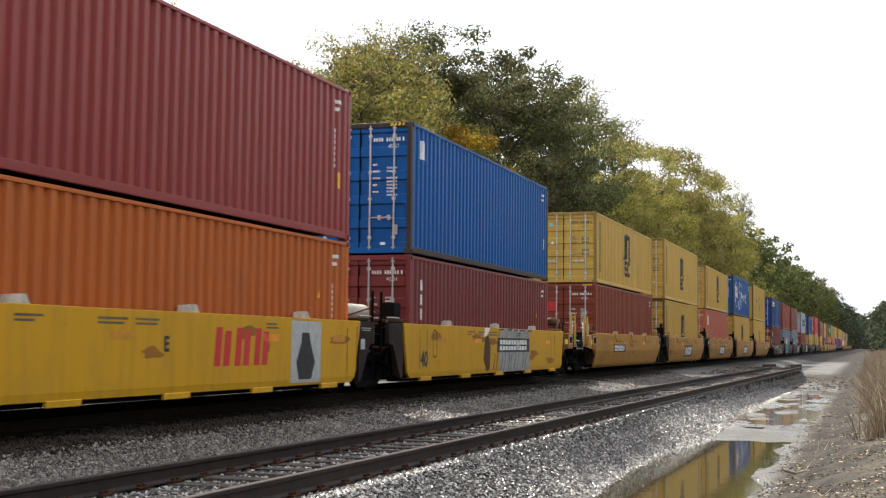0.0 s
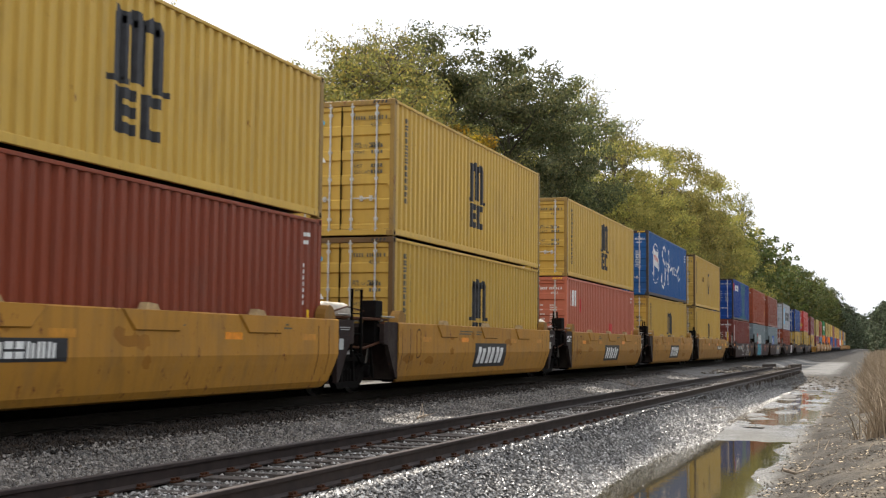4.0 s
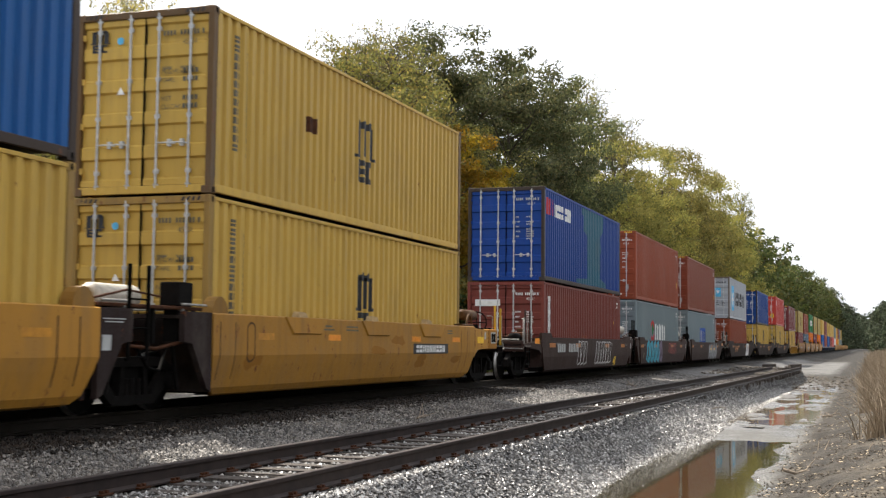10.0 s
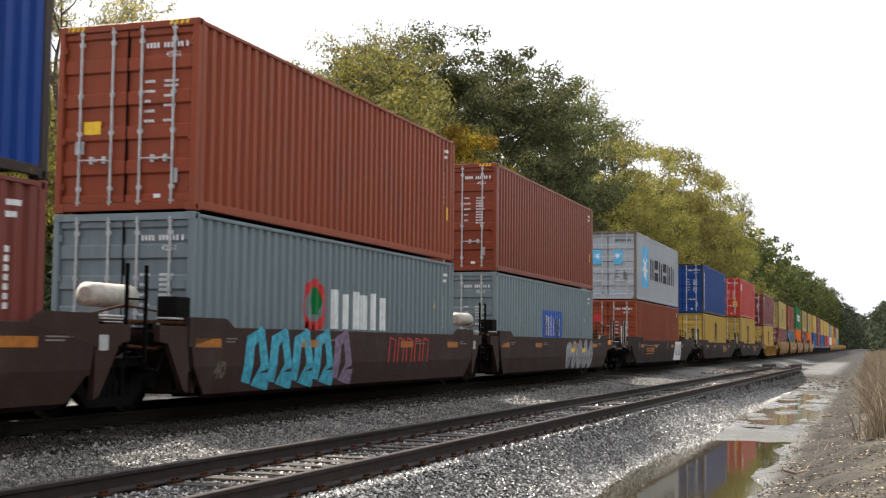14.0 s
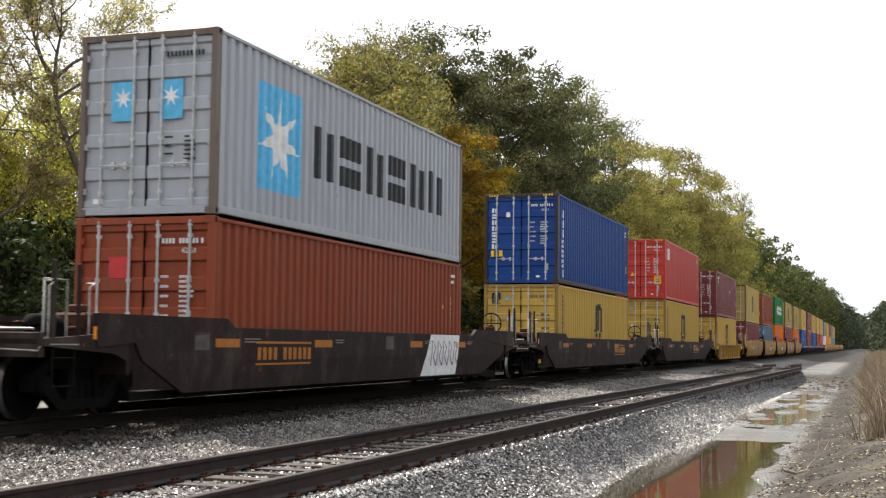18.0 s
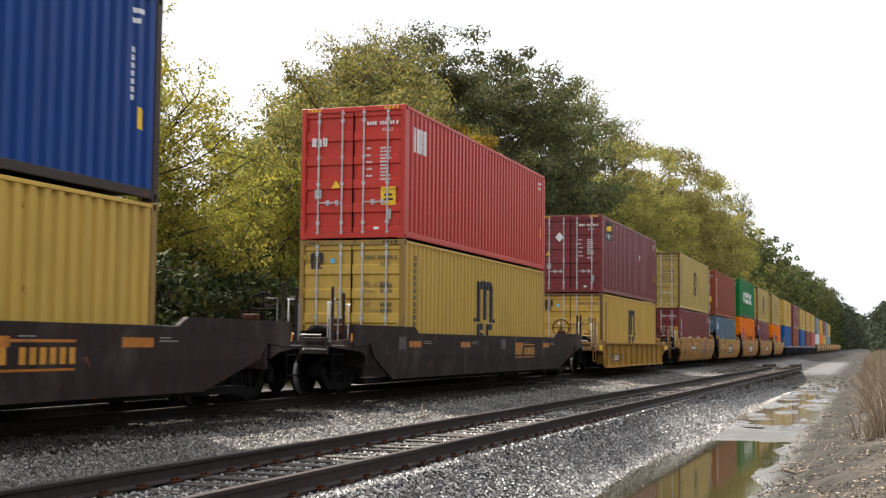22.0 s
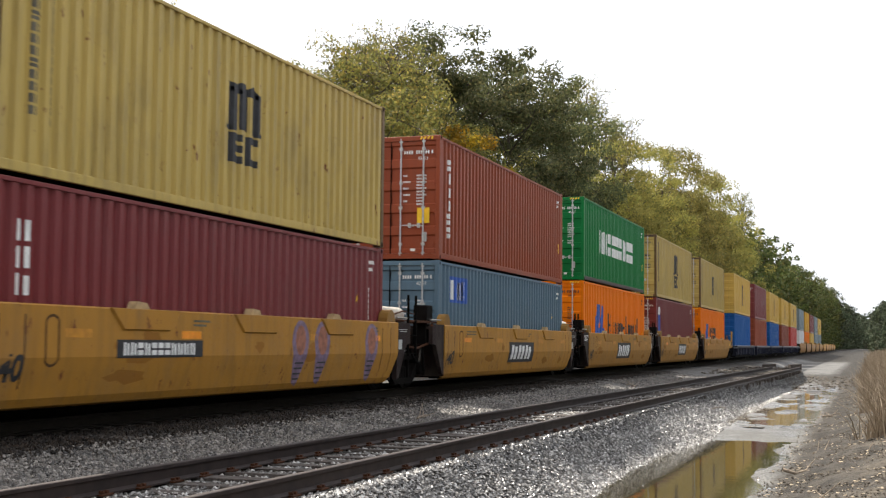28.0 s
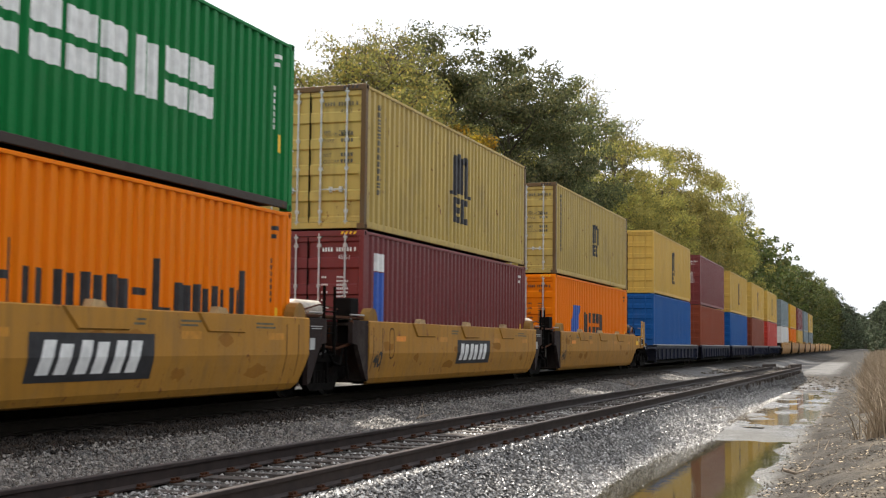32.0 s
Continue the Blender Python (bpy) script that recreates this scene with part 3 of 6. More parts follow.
def build_tree(name, label, h, r, base, limbs, subs, per, leaf, clump, mat, seed, lean=0.03, trunk_r=None, category="tree", top=0.86, lean_to=(0, 0)):
    """A tapered trunk with forking limbs and a crown of loose leaf clumps."""
    rng, py = np.random.default_rng(seed), random.Random(seed)
    root = empty(name, label, category)
    trunk_r = trunk_r or h * 0.014
    m = Mesh()
    top = h * top
    bend = [py.uniform(-lean, lean) * h for _ in range(4)]
    spine = [Vector((lean_to[0] * k + bend[0] * k + bend[1] * math.sin(3 * k), lean_to[1] * k + bend[2] * k + bend[3] * math.sin(2.5 * k), top * k)) for k in (0, 0.12, 0.28, 0.45, 0.62, 0.8, 1)]
    m.tube(spine, trunk_r, 9, trunk_r * 0.22)

    def on_spine(k):
        i = min(int(k * 6), 5)
        return spine[i].lerp(spine[i + 1], k * 6 - i)
    tips = []
    for i in range(limbs):
        k = base + (0.97 - base) * (i + py.random()) / limbs
        a = on_spine(min(k, 0.99))
        ang = i * 2.4 + py.uniform(-0.5, 0.5)
        q = (k - base) / (1 - base)
        out = r * (0.35 + 0.75 * math.sin(math.pi * min(1, 0.18 + 0.78 * q)) ** 0.8) * py.uniform(0.6, 1.1)
        up = h * py.uniform(0.04, 0.16) * (0.6 + q)
        b = a + Vector((math.cos(ang) * out, math.sin(ang) * out, up))
        mid = a.lerp(b, 0.5) + Vector((py.uniform(-0.12, 0.12) * out, py.uniform(-0.12, 0.12) * out, -0.03 * h * py.random()))
        lr = trunk_r * 0.42 * (1 - 0.6 * q)
        m.tube([a, mid, b], max(lr, 0.05), 6, max(lr * 0.25, 0.02))
        tips.append((b, 1.0))
        for _ in range(subs):
            c = mid.lerp(b, py.uniform(-0.2, 1))
            d = c + Vector((py.uniform(-1, 1), py.uniform(-1, 1), py.uniform(-0.6, 0.9))) * clump * 2.0
            if subs < 8 or _ % 2 == 0:
                m.tube([c, c.lerp(d, 0.5) + Vector((0, 0, 0.1 * clump)), d], max(lr * 0.35, 0.022), 4, max(lr * 0.1, 0.012))
            tips.append((d, py.uniform(0.55, 1.1)))
    tips.append((spine[-1], 1.0))
    cen, outs = [], []
    for t, size in tips:
        k = max(3, int(per * size * py.uniform(0.6, 1.4)))
        d = rng.normal(size=(k, 3))
        d /= np.linalg.norm(d, axis=1, keepdims=True)
        rad = clump * size * (0.35 + 0.65 * rng.uniform(0, 1, (k, 1)) ** 0.6)
        cen.append(np.array(t) + d * rad * np.array([1, 1, 0.7]))
        outs.append(d)
    part("trunk", m, BARK, root, "grey-brown trunk and limbs")
    cen, outs = np.concatenate(cen), np.concatenate(outs)
    keep = cen[:, 2] > 0.15
    part("crown", quads(cen[keep], outs[keep], leaf, rng, mat, "crown"), mat, root)
    return root


def build_open_tree(name, label, trunk, r0, limbs, reach, depth, leaf, per, mat, seed, droop=0.15, fork=(3, 5), twig_r=0.006):
    """A half-bare tree: a bent trunk that forks again and again into twigs with scattered leaves."""
    rng, py = np.random.default_rng(seed), random.Random(seed)
    root = empty(name, label, "tree")
    m, cen = Mesh(), []
    spine = [Vector(p) for p in trunk]
    m.tube(spine, r0, 9, r0 * 0.42)

    def grow(p, d, length, r, left):
        pts, q = [p], d.copy()
        for _ in range(3):
            q = (q + Vector((py.gauss(0, 0.22), py.gauss(0, 0.22), py.gauss(0.05, 0.18)))).normalized()
            pts.append(pts[-1] + q * length / 3)
        m.tube(pts, r, 6 if left > 2 else (4 if left > 1 else 3), max(r * 0.4, twig_r * 0.6))
        if left <= 1:
            for a, b in zip(pts, pts[1:]):
                for _ in range(per):
                    k = a.lerp(b, py.random())
                    cen.append((k.x + py.gauss(0, 0.07), k.y + py.gauss(0, 0.07), k.z + py.gauss(-0.02, 0.07)))
        if left <= 0:
            return
        n = py.randint(*fork)
        for i in range(n):
            k = 0.3 + 0.7 * (i + py.random()) / n
            j = min(int(k * 3), 2)
            at = pts[j].lerp(pts[j + 1], k * 3 - j)
            side = Vector((py.gauss(0, 1), py.gauss(0, 1), py.gauss(0.1, 0.6))).normalized()
            grow(at, (q * 0.75 + side * 0.75 + Vector((0, 0, -droop * py.random()))).normalized(), length * py.uniform(0.5, 0.72), max(r * 0.5, twig_r), left - 1)
        grow(pts[-1], q, length * 0.55, max(r * 0.45, twig_r), left - 1)
    for k, ang, up, scale in limbs:
        i = min(int(k * (len(spine) - 1)), len(spine) - 2)
        a = spine[i].lerp(spine[i + 1], k * (len(spine) - 1) - i)
        d = Vector((math.cos(radians(ang)), math.sin(radians(ang)), up)).normalized()
        grow(a, d, reach * scale, r0 * 0.36 * (0.55 + 0.45 * scale), depth)
    part("trunk", m, TWIG, root, "grey-brown crooked trunk and bare twigs")
    cen = np.array(cen)
    out = rng.normal(size=cen.shape)
    part("crown", quads(cen, out / np.linalg.norm(out, axis=1, keepdims=True), leaf, rng, mat, "crown"), mat, root)
    return root


def put(ob, used, x, y, z, s=1.0, turn=0.0):
    m = pose(x, y, z, 0, 0, turn)
    if ob.name in used:
        c = copy_thing(ob, m)
    else:
        used.add(ob.name)
        c = ob
        c.matrix_basis = m
    c.scale = (s, s, s)
    return c


def build_woods():
    used = set()
    rng = random.Random(11)
    kinds = {
        "sparse": (build_open_tree("tree", "half-bare leaning tree with a crooked trunk and thin leaves", [(0, 0, 0), (0.05, 0, 2.6), (0.1, 0.03, 5.0), (-0.05, 0, 6.3), (-0.5, -0.17, 7.4), (-0.95, -0.3, 8.6), (-1.05, -0.35, 9.6)], 0.17,
                                   [(0.62, 200, 0.9, 0.55), (0.72, 20, 0.9, 0.5), (0.8, 190, 0.12, 0.95), (0.86, 215, 0.65, 0.9), (0.9, 25, 1.0, 0.85), (0.95, 120, 0.9, 0.8), (1.0, 195, 1.8, 1.0), (1.0, 40, 1.5, 1.0), (1.0, 300, 1.6, 0.9)], 2.3, 4, 0.045, 2, LEAF_T, 1, 0.15, (2, 4)), 13.5),
        "second": (build_open_tree("tree", "half-bare leaning tree with long side limbs", [(0, 0, 0), (0, 0, 2.4), (-0.3, -0.1, 4.3), (-1.0, -0.35, 5.9), (-1.9, -0.6, 7.2), (-2.2, -0.7, 8.8)], 0.16,
                                   [(0.5, 30, 0.9, 0.6), (0.7, 10, 0.8, 0.8), (0.8, 200, 0.5, 0.8), (0.9, 25, 0.9, 0.9), (1.0, 60, 1.5, 1.0), (1.0, 190, 1.3, 1.0)], 2.2, 4, 0.045, 2, LEAF_T, 14, 0.15, (2, 4)), 11.0),
        "airy": (build_open_tree("tree", "tall tree with an airy half-bare top", [(0, 0, 0), (0.2, 0, 4), (0, 0.2, 8), (0.3, 0.1, 12), (0.2, 0, 14.2)], 0.26,
                                 [(0.62, 30, 1.1, 0.9), (0.7, 160, 1.2, 0.9), (0.78, 270, 1.2, 0.9), (0.86, 80, 1.4, 0.9), (0.92, 200, 1.5, 0.9), (1.0, 320, 2.0, 0.9), (1.0, 100, 2.2, 1.0), (1.0, 220, 2.2, 0.9)], 2.6, 3, 0.062, 2, LEAF_O, 15, 0.1, (3, 4), 0.012), 18.0),
        "yellow": (build_tree("tree", "round young tree with yellow-green autumn leaves", 10.3, 2.9, 0.04, 32, 11, 105, 0.062, 0.72, LEAF_Y, 2, 0.04, top=0.9), 10.3),
        "olive": (build_tree("tree", "tall olive-green tree turning brown in autumn", 16.5, 4.6, 0.12, 30, 9, 150, 0.088, 0.9, LEAF_O, 4, 0.04), 16.5),
        "dark": (build_tree("tree", "tall dark green broadleaf tree", 21.0, 5.2, 0.08, 36, 9, 210, 0.108, 1.02, LEAF_D, 6, 0.03), 21.0),
        "light": (build_tree("tree", "tall light green tree in the wood", 23.0, 5.4, 0.05, 32, 8, 170, 0.125, 1.4, LEAF_L, 7, 0.03), 23.0),
        "wood": (build_tree("tree", "tall green tree far along the wood's edge", 26.0, 6.0, 0.04, 26, 5, 26, 0.42, 1.8, LEAF_G, 8, 0.02), 26.0),
        "back": (build_tree("tree", "green tree, in the wood's second row and in the unseen light-blocking belt", 17.0, 5.2, 0.04, 24, 5, 28, 0.34, 1.5, LEAF_G, 13, 0.03), 17.0),
        "far": (build_tree("tree", "hazy green tree, far down the line and in the unseen light-blocking belt", 26.0, 7.0, 0.03, 20, 5, 22, 0.7, 2.3, LEAF_F, 9, 0.02), 26.0),
        "gold": (build_tree("tree", "golden-leaved tree among greener ones", 13.0, 3.6, 0.12, 26, 8, 130, 0.105, 0.75, LEAF_A, 10, 0.05), 13.0),
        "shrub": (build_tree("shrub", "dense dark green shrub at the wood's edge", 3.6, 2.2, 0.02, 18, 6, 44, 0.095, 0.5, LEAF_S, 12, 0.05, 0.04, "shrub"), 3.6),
    }
    for k, y, x, h in TREES:
        ob, h0 = kinds[k]
        put(ob, used, x, y, -0.9, h / h0, 0 if k in ("sparse", "second") else rng.uniform(0, 360))
    y = 16.0
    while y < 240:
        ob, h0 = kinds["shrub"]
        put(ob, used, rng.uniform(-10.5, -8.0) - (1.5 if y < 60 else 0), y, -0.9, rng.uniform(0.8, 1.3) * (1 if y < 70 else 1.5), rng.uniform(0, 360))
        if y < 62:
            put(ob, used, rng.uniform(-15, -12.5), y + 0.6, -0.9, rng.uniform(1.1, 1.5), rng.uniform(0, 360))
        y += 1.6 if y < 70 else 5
    y = 19.0
    while y < 260:
        ob, h0 = kinds["back" if y > 62 else "shrub"]
        s = 2.3 if y < 62 else (0.95 if y < 95 else 1.25)
        put(ob, used, rng.uniform(-26, -19) + (3 if y < 62 else 0), y, -0.9, s * rng.uniform(0.85, 1.0), rng.uniform(0, 360))
        y += rng.uniform(4.5, 7.5)
    y = 278.0
    while y < 700:
        ob, h0 = kinds["wood"]
        put(ob, used, -13 + rng.uniform(-2, 1), y, -0.9, rng.uniform(0.86, 0.96) + (y - 280) * 0.0005, rng.uniform(0, 360))
        y += rng.uniform(9, 14)
    y = 700.0
    while y < 1500:
        ob, h0 = kinds["far"]
        put(ob, used, -11 + rng.uniform(-4, 2) + (y - 700) * 0.012, y, -0.9, rng.uniform(0.95, 1.15), rng.uniform(0, 360))
        y += rng.uniform(22, 40)
    for k in range(16):
        ob, h0 = kinds["far"]
        put(ob, used, 14.5 + rng.uniform(-0.5, 3) + k * 0.1, 330 + k * 40 + rng.uniform(-15, 15), -0.8, (0.46 + 0.04 * k) * rng.uniform(0.9, 1.1), rng.uniform(0, 360))
    for k in range(14):
        put(kinds["far"][0], used, rng.uniform(-12, 9), 1150 + 30 * k, -0.8, rng.uniform(0.9, 1.2), rng.uniform(0, 360))
    # Unseen tree belt right of and behind the camera, added to block sky light.
    y = -70.0
    while y < 230:
        if y > 2:
            put(kinds["back"][0], used, rng.uniform(27, 33), y, -0.8, rng.uniform(0.75, 0.95), rng.uniform(0, 360))
        else:
            for x in (-14, 21) if y < -12 else ():
                put(kinds["far"][0], used, x + rng.uniform(-2, 2), y, -0.8, rng.uniform(0.66, 0.78), rng.uniform(0, 360))
        y += rng.uniform(5.5, 8)
    # A row across the back closes the same added, unseen belt.
    for k in range(7):
        put(kinds["far"][0], used, -15 + 7 * k + (0 if k < 2 else 6), -78 - rng.uniform(0, 9), -0.8, rng.uniform(0.7, 0.85), rng.uniform(0, 360))
    for k in range(16):
        ob, h0 = kinds["shrub"]
        put(ob, used, 15.0 + rng.uniform(0, 2.5), 60 + k * 10, -0.8, rng.uniform(0.7, 1.2), rng.uniform(0, 360))


TREES = (
    ("sparse", 31.6, -11.2, 13.5), ("second", 28.6, -11.5, 11.0), ("second", 24.0, -12.0, 11.5),
    ("yellow", 38.6, -14.0, 11.6), ("yellow", 36.2, -14.6, 10.6), ("yellow", 33.0, -15.5, 8.8), ("yellow", 30.0, -15.5, 8.0), ("yellow", 41.6, -15.0, 11.0), ("yellow", 44.5, -15.0, 8.6), ("yellow", 27.0, -15.5, 8.4),
    ("yellow", 47.5, -13.0, 9.0), ("yellow", 51.5, -11.6, 9.4), ("yellow", 56.0, -11.2, 8.6), ("olive", 51.0, -13.5, 12.4), ("olive", 53.8, -13.0, 15.2), ("olive", 58.6, -13.5, 16.6), ("airy", 60.0, -13.5, 17.8), ("airy", 56.0, -13.5, 16.2), ("olive", 63.6, -14.0, 17.2), ("airy", 64.5, -13.5, 18.0),
    ("gold", 61.5, -11.0, 12.6), ("gold", 66.0, -10.8, 12.4), ("dark", 72.6, -13.0, 20.8), ("olive", 70.0, -12.0, 14.5), ("dark", 81.4, -13.0, 20.8), ("dark", 89.0, -13.0, 22.0),
    ("dark", 95.5, -13.0, 20.8), ("dark", 101.0, -13.5, 16.6), ("airy", 110.0, -13.0, 24.6), ("light", 107.0, -12.0, 17.4), ("airy", 121.5, -13.0, 23.4), ("light", 116.0, -12.5, 19.4), ("light", 126.0, -12.5, 20.4),
    ("light", 135.0, -12.5, 21.4), ("light", 146.0, -12.5, 23.2), ("light", 156.0, -13.0, 24.4), ("light", 168.0, -13.0, 24.4), ("light", 181.0, -13.0, 25.0), ("light", 195.0, -13.5, 25.4),
    ("light", 209.0, -13.0, 26.0), ("airy", 244.0, -13.0, 30.5), ("wood", 226.0, -13.0, 23.4), ("wood", 250.0, -13.0, 23.4), ("wood", 266.0, -13.0, 24.0))
build_woods()


def blades(name, n, spread, h, mat, label, category, seed, width=0.012):
    """Dry stalks and grass blades as one thing."""
    rng = np.random.default_rng(seed)
    x, y = spread(rng, n)
    z = ground_z(x, y) - 0.02
    hh = h * rng.uniform(0.3, 1.25, n) * (0.75 + 0.35 * np.sin(y * 1.3) * np.sin(x * 2.1 + y * 0.37))
    a = rng.uniform(0, 6.28, n)
    dx, dy = np.cos(a) * width, np.sin(a) * width
    lx, ly = rng.normal(-0.08, 0.42, n) * hh, rng.normal(0, 0.42, n) * hh
    v = np.stack([np.stack([x - dx, y - dy, z], -1), np.stack([x + dx, y + dy, z], -1),
                  np.stack([x + dx * 0.8 + lx * 0.35, y + dy * 0.8 + ly * 0.35, z + hh * 0.55], -1), np.stack([x - dx * 0.8 + lx * 0.35, y - dy * 0.8 + ly * 0.35, z + hh * 0.55], -1),
                  np.stack([x + lx, y + ly, z + hh], -1)], 1).reshape(-1, 3)
    k = np.arange(n)[:, None] * 5
    f = np.concatenate([k + np.array([[0, 1, 2, 3]]), ], 0).tolist() + (k + np.array([[3, 2, 4]])).tolist()
    me = bpy.data.meshes.new(name)
    me.from_pydata(v.tolist(), [], f)
    me.materials.append(mat)
    tagged(new(name, me), label, category, kind="stuff")


def weed_spread(rng, n):
    y = 24 * (160 / 24) ** rng.uniform(0, 1, n)
    tuft = rng.uniform(0, 1, 260)
    ty = 24 * (160 / 24) ** tuft
    k = rng.integers(0, 260, n)
    edge = 10.75 + 0.35 * np.sin(ty * 0.7) + 0.25 * np.sin(ty * 1.9) + np.clip((40 - ty) * 0.035, 0, 0.7)
    tx = edge + np.abs(rng.normal(0, 0.8, 260))
    return tx[k] + rng.normal(0, 0.24, n), ty[k] * (1 + rng.normal(0, 0.006, n))


blades("dry_grass", 22000, weed_spread, 0.95, DRY, "tall dry straw-coloured weeds along the bank", "grass", 21)


def verge_spread(rng, n):
    return rng.uniform(-11.5, -7.0, n), rng.uniform(15, 90, n)


blades("verge_grass", 14000, verge_spread, 0.5, LEAF_G, "rough green grass below the trees", "grass", 22)


# ---- shipping containers ----
CL, CW = 12.192, 1.219
PERIOD = 0.2785


def corrugation():
    """Inward depth of the side wall along a container: (y, depth)."""
    k, y = [(0.17, 0.0)], 0.20
    while y + PERIOD < CL - 0.19:
        k += [(y + 0.10, 0.0), (y + 0.135, 0.052), (y + 0.235, 0.052), (y + 0.27, 0.0)]
        y += PERIOD
    return k + [(CL - 0.17, 0.0)]


WAVE = corrugation()
WY, WD = [k[0] for k in WAVE], [k[1] for k in WAVE]
FACE = CW - 0.012


def wall_mesh(h, s):
    m = Mesh()
    z0, z1 = 0.15, h - 0.06
    v = [(s * (FACE - d), y, z) for y, d in WAVE for z in (z0, z1)] + [(s * (FACE - d - 0.004), y, z) for y, d in WAVE for z in (z0, z1)]
    n = len(WAVE)
    f = [(2 * i, 2 * i + 2, 2 * i + 3, 2 * i + 1) for i in range(n - 1)] + [(2 * n + 2 * i, 2 * n + 2 * i + 1, 2 * n + 2 * i + 3, 2 * n + 2 * i + 2) for i in range(n - 1)]
    return m.add(v, f)


def door_mesh(h, s):
    """One door leaf, pressed in wide horizontal bands."""
    x0, x1 = (0.012, 1.11) if s > 0 else (-1.11, -0.012)
    z0, z1 = 0.15, h - 0.12
    step = (z1 - z0) / 5
    prof = [(0.045, z0)]
    for i in range(5):
        a, b = z0 + i * step + 0.09, z0 + (i + 1) * step - 0.09
        prof += [(0.045, a), (0.082, a + 0.03), (0.082, b - 0.03), (0.045, b)]
    prof.append((0.045, z1))
    back = [(0.10, z1), (0.10, z0)]
    return Mesh().prism(prof + back, x0, x1, "x")


def hinge_mesh():
    return Mesh().box(-0.05, 0.04, 0.02, 0.07, -0.05, 0.05, 0.006)


def rod_mesh(h):
    m = Mesh().tube([(0, 0.025, 0.10), (0, 0.025, h - 0.06)], 0.021, 8)
    for z in (0.14, 0.36, 0.42 * h, 0.62 * h, h - 0.30, h - 0.12):
        m.box(-0.04, 0.04, 0.015, 0.06, z - 0.03, z + 0.03)
    return m


def handle_mesh():
    m = Mesh().tube([(0, 0.012, 0), (0.16, 0.0, 0.0), (0.34, 0.006, -0.02)], 0.012, 6)
    return m.box(0.2, 0.26, 0.0, 0.05, -0.06, 0.05)


def casting_mesh():
    m = Mesh().box(-0.081, 0.081, -0.089, 0.089, -0.059, 0.059, 0.008)
    return m


def hole_mesh():
    m = Mesh()
    o = [(0.032 * math.cos(a) * 1.0, 0.05 * math.sin(a)) for a in np.linspace(0, 2 * math.pi, 9)[:-1]]
    return m.prism(o, 0.0, 0.003, "x")


def roof_mesh(h):
    m = Mesh()
    v, n = [], 0
    y = 0.3
    ys = []
    while y < CL - 0.35:
        ys += [(y, 0), (y + 0.09, 0.02), (y + 0.18, 0.02), (y + 0.27, 0)]
        y += 0.38
    ys = [(0.1, 0)] + ys + [(CL - 0.1, 0)]
    v = [(x, yy, h - 0.035 + d) for yy, d in ys for x in (-1.16, 1.16)]
    m.add(v, [(2 * i, 2 * i + 1, 2 * i + 3, 2 * i + 2) for i in range(len(ys) - 1)])
    return m


def cut_at_wave(polys, x_of):
    """Flat shapes in (y, z) laid onto the corrugated wall."""
    bm = bmesh.new()
    for poly in polys:
        vs = [bm.verts.new((0, p[0], p[1])) for p in poly]
        bm.faces.new(vs)
    bmesh.ops.remove_doubles(bm, verts=bm.verts[:], dist=0.0005)
    bmesh.ops.triangulate(bm, faces=[f for f in bm.faces if len(f.verts) > 4])
    lo, hi = min(p[0] for q in polys for p in q), max(p[0] for q in polys for p in q)
    for y in WY:
        if lo < y < hi:
            bmesh.ops.bisect_plane(bm, geom=bm.verts[:] + bm.edges[:] + bm.faces[:], plane_co=(0, y, 0), plane_no=(0, 1, 0))
    for p in bm.verts:
        p.co.x = x_of(p.co.y)
    me = bpy.data.meshes.new("marking")
    bmesh.ops.triangulate(bm, faces=[f for f in bm.faces if len(f.verts) > 4])
    bm.normal_update()
    for f in bm.faces:
        if f.normal.x < 0:
            f.normal_flip()
    bm.to_mesh(me)
    bm.free()
    return me


def on_side(box, name, polys, mat, label=""):
    if name in ("brand_mark", "emblem", "red_patch"):
        for q in polys[1:]:
            on_side(box, name + "_", [q], mat, label)
        polys = polys[:1]
    me = cut_at_wave(polys, lambda y: FACE - float(np.interp(y, WY, WD)) + 0.0035)
    me.materials.append(mat)
    ob = part(name.strip("_"), me, mat, box, label)
    if len(polys) > 3 and name in ("number_panel", "painted_column", "strip_marks"):
        ob["kind"] = "stuff"
    return ob


def on_door(box, name, polys, mat, label="", y=0.04):
    m = Mesh()
    for q in polys:
        n = len(q)
        m.add([(p[0], y, p[1]) for p in q] + [(p[0], y + 0.003, p[1]) for p in q], [tuple(range(n)), tuple(range(n, 2 * n))[::-1]] + [(i, (i + 1) % n, n + (i + 1) % n, n + i) for i in range(n)])
    ob = part(name, m, mat, box, label)
    if len(polys) > 2:
        ob["kind"] = "stuff"
    return ob


def letters(text, size, mat):
    """Lettering as flat mesh data, shared by all that carry it."""
    key = ("letters", text, size, mat.name)
    if key not in CACHE:
        cu = bpy.data.curves.new("lettering", "FONT")
        cu.body, cu.size, cu.resolution_u = text, size, 2
        tmp = bpy.data.objects.new("lettering", cu)
        scene.collection.objects.link(tmp)
        me = bpy.data.meshes.new_from_object(tmp.evaluated_get(bpy.context.evaluated_depsgraph_get()))
        bpy.data.objects.remove(tmp)
        me.materials.clear()
        me.materials.append(mat)
        CACHE[key] = me
    return CACHE[key]


def door_words(box, text, u, v, size, mat):
    ob = part("lettering", letters(text, size, mat), mat, box)
    ob.matrix_local = Matrix.Translation((u, 0.0395, v)) @ Matrix.Rotation(math.pi / 2, 4, "X")
    return ob


def rect(u, v, w, h, shear=0.0):
    return [(u, v), (u + w, v), (u + w + shear * h, v + h), (u + shear * h, v + h)]


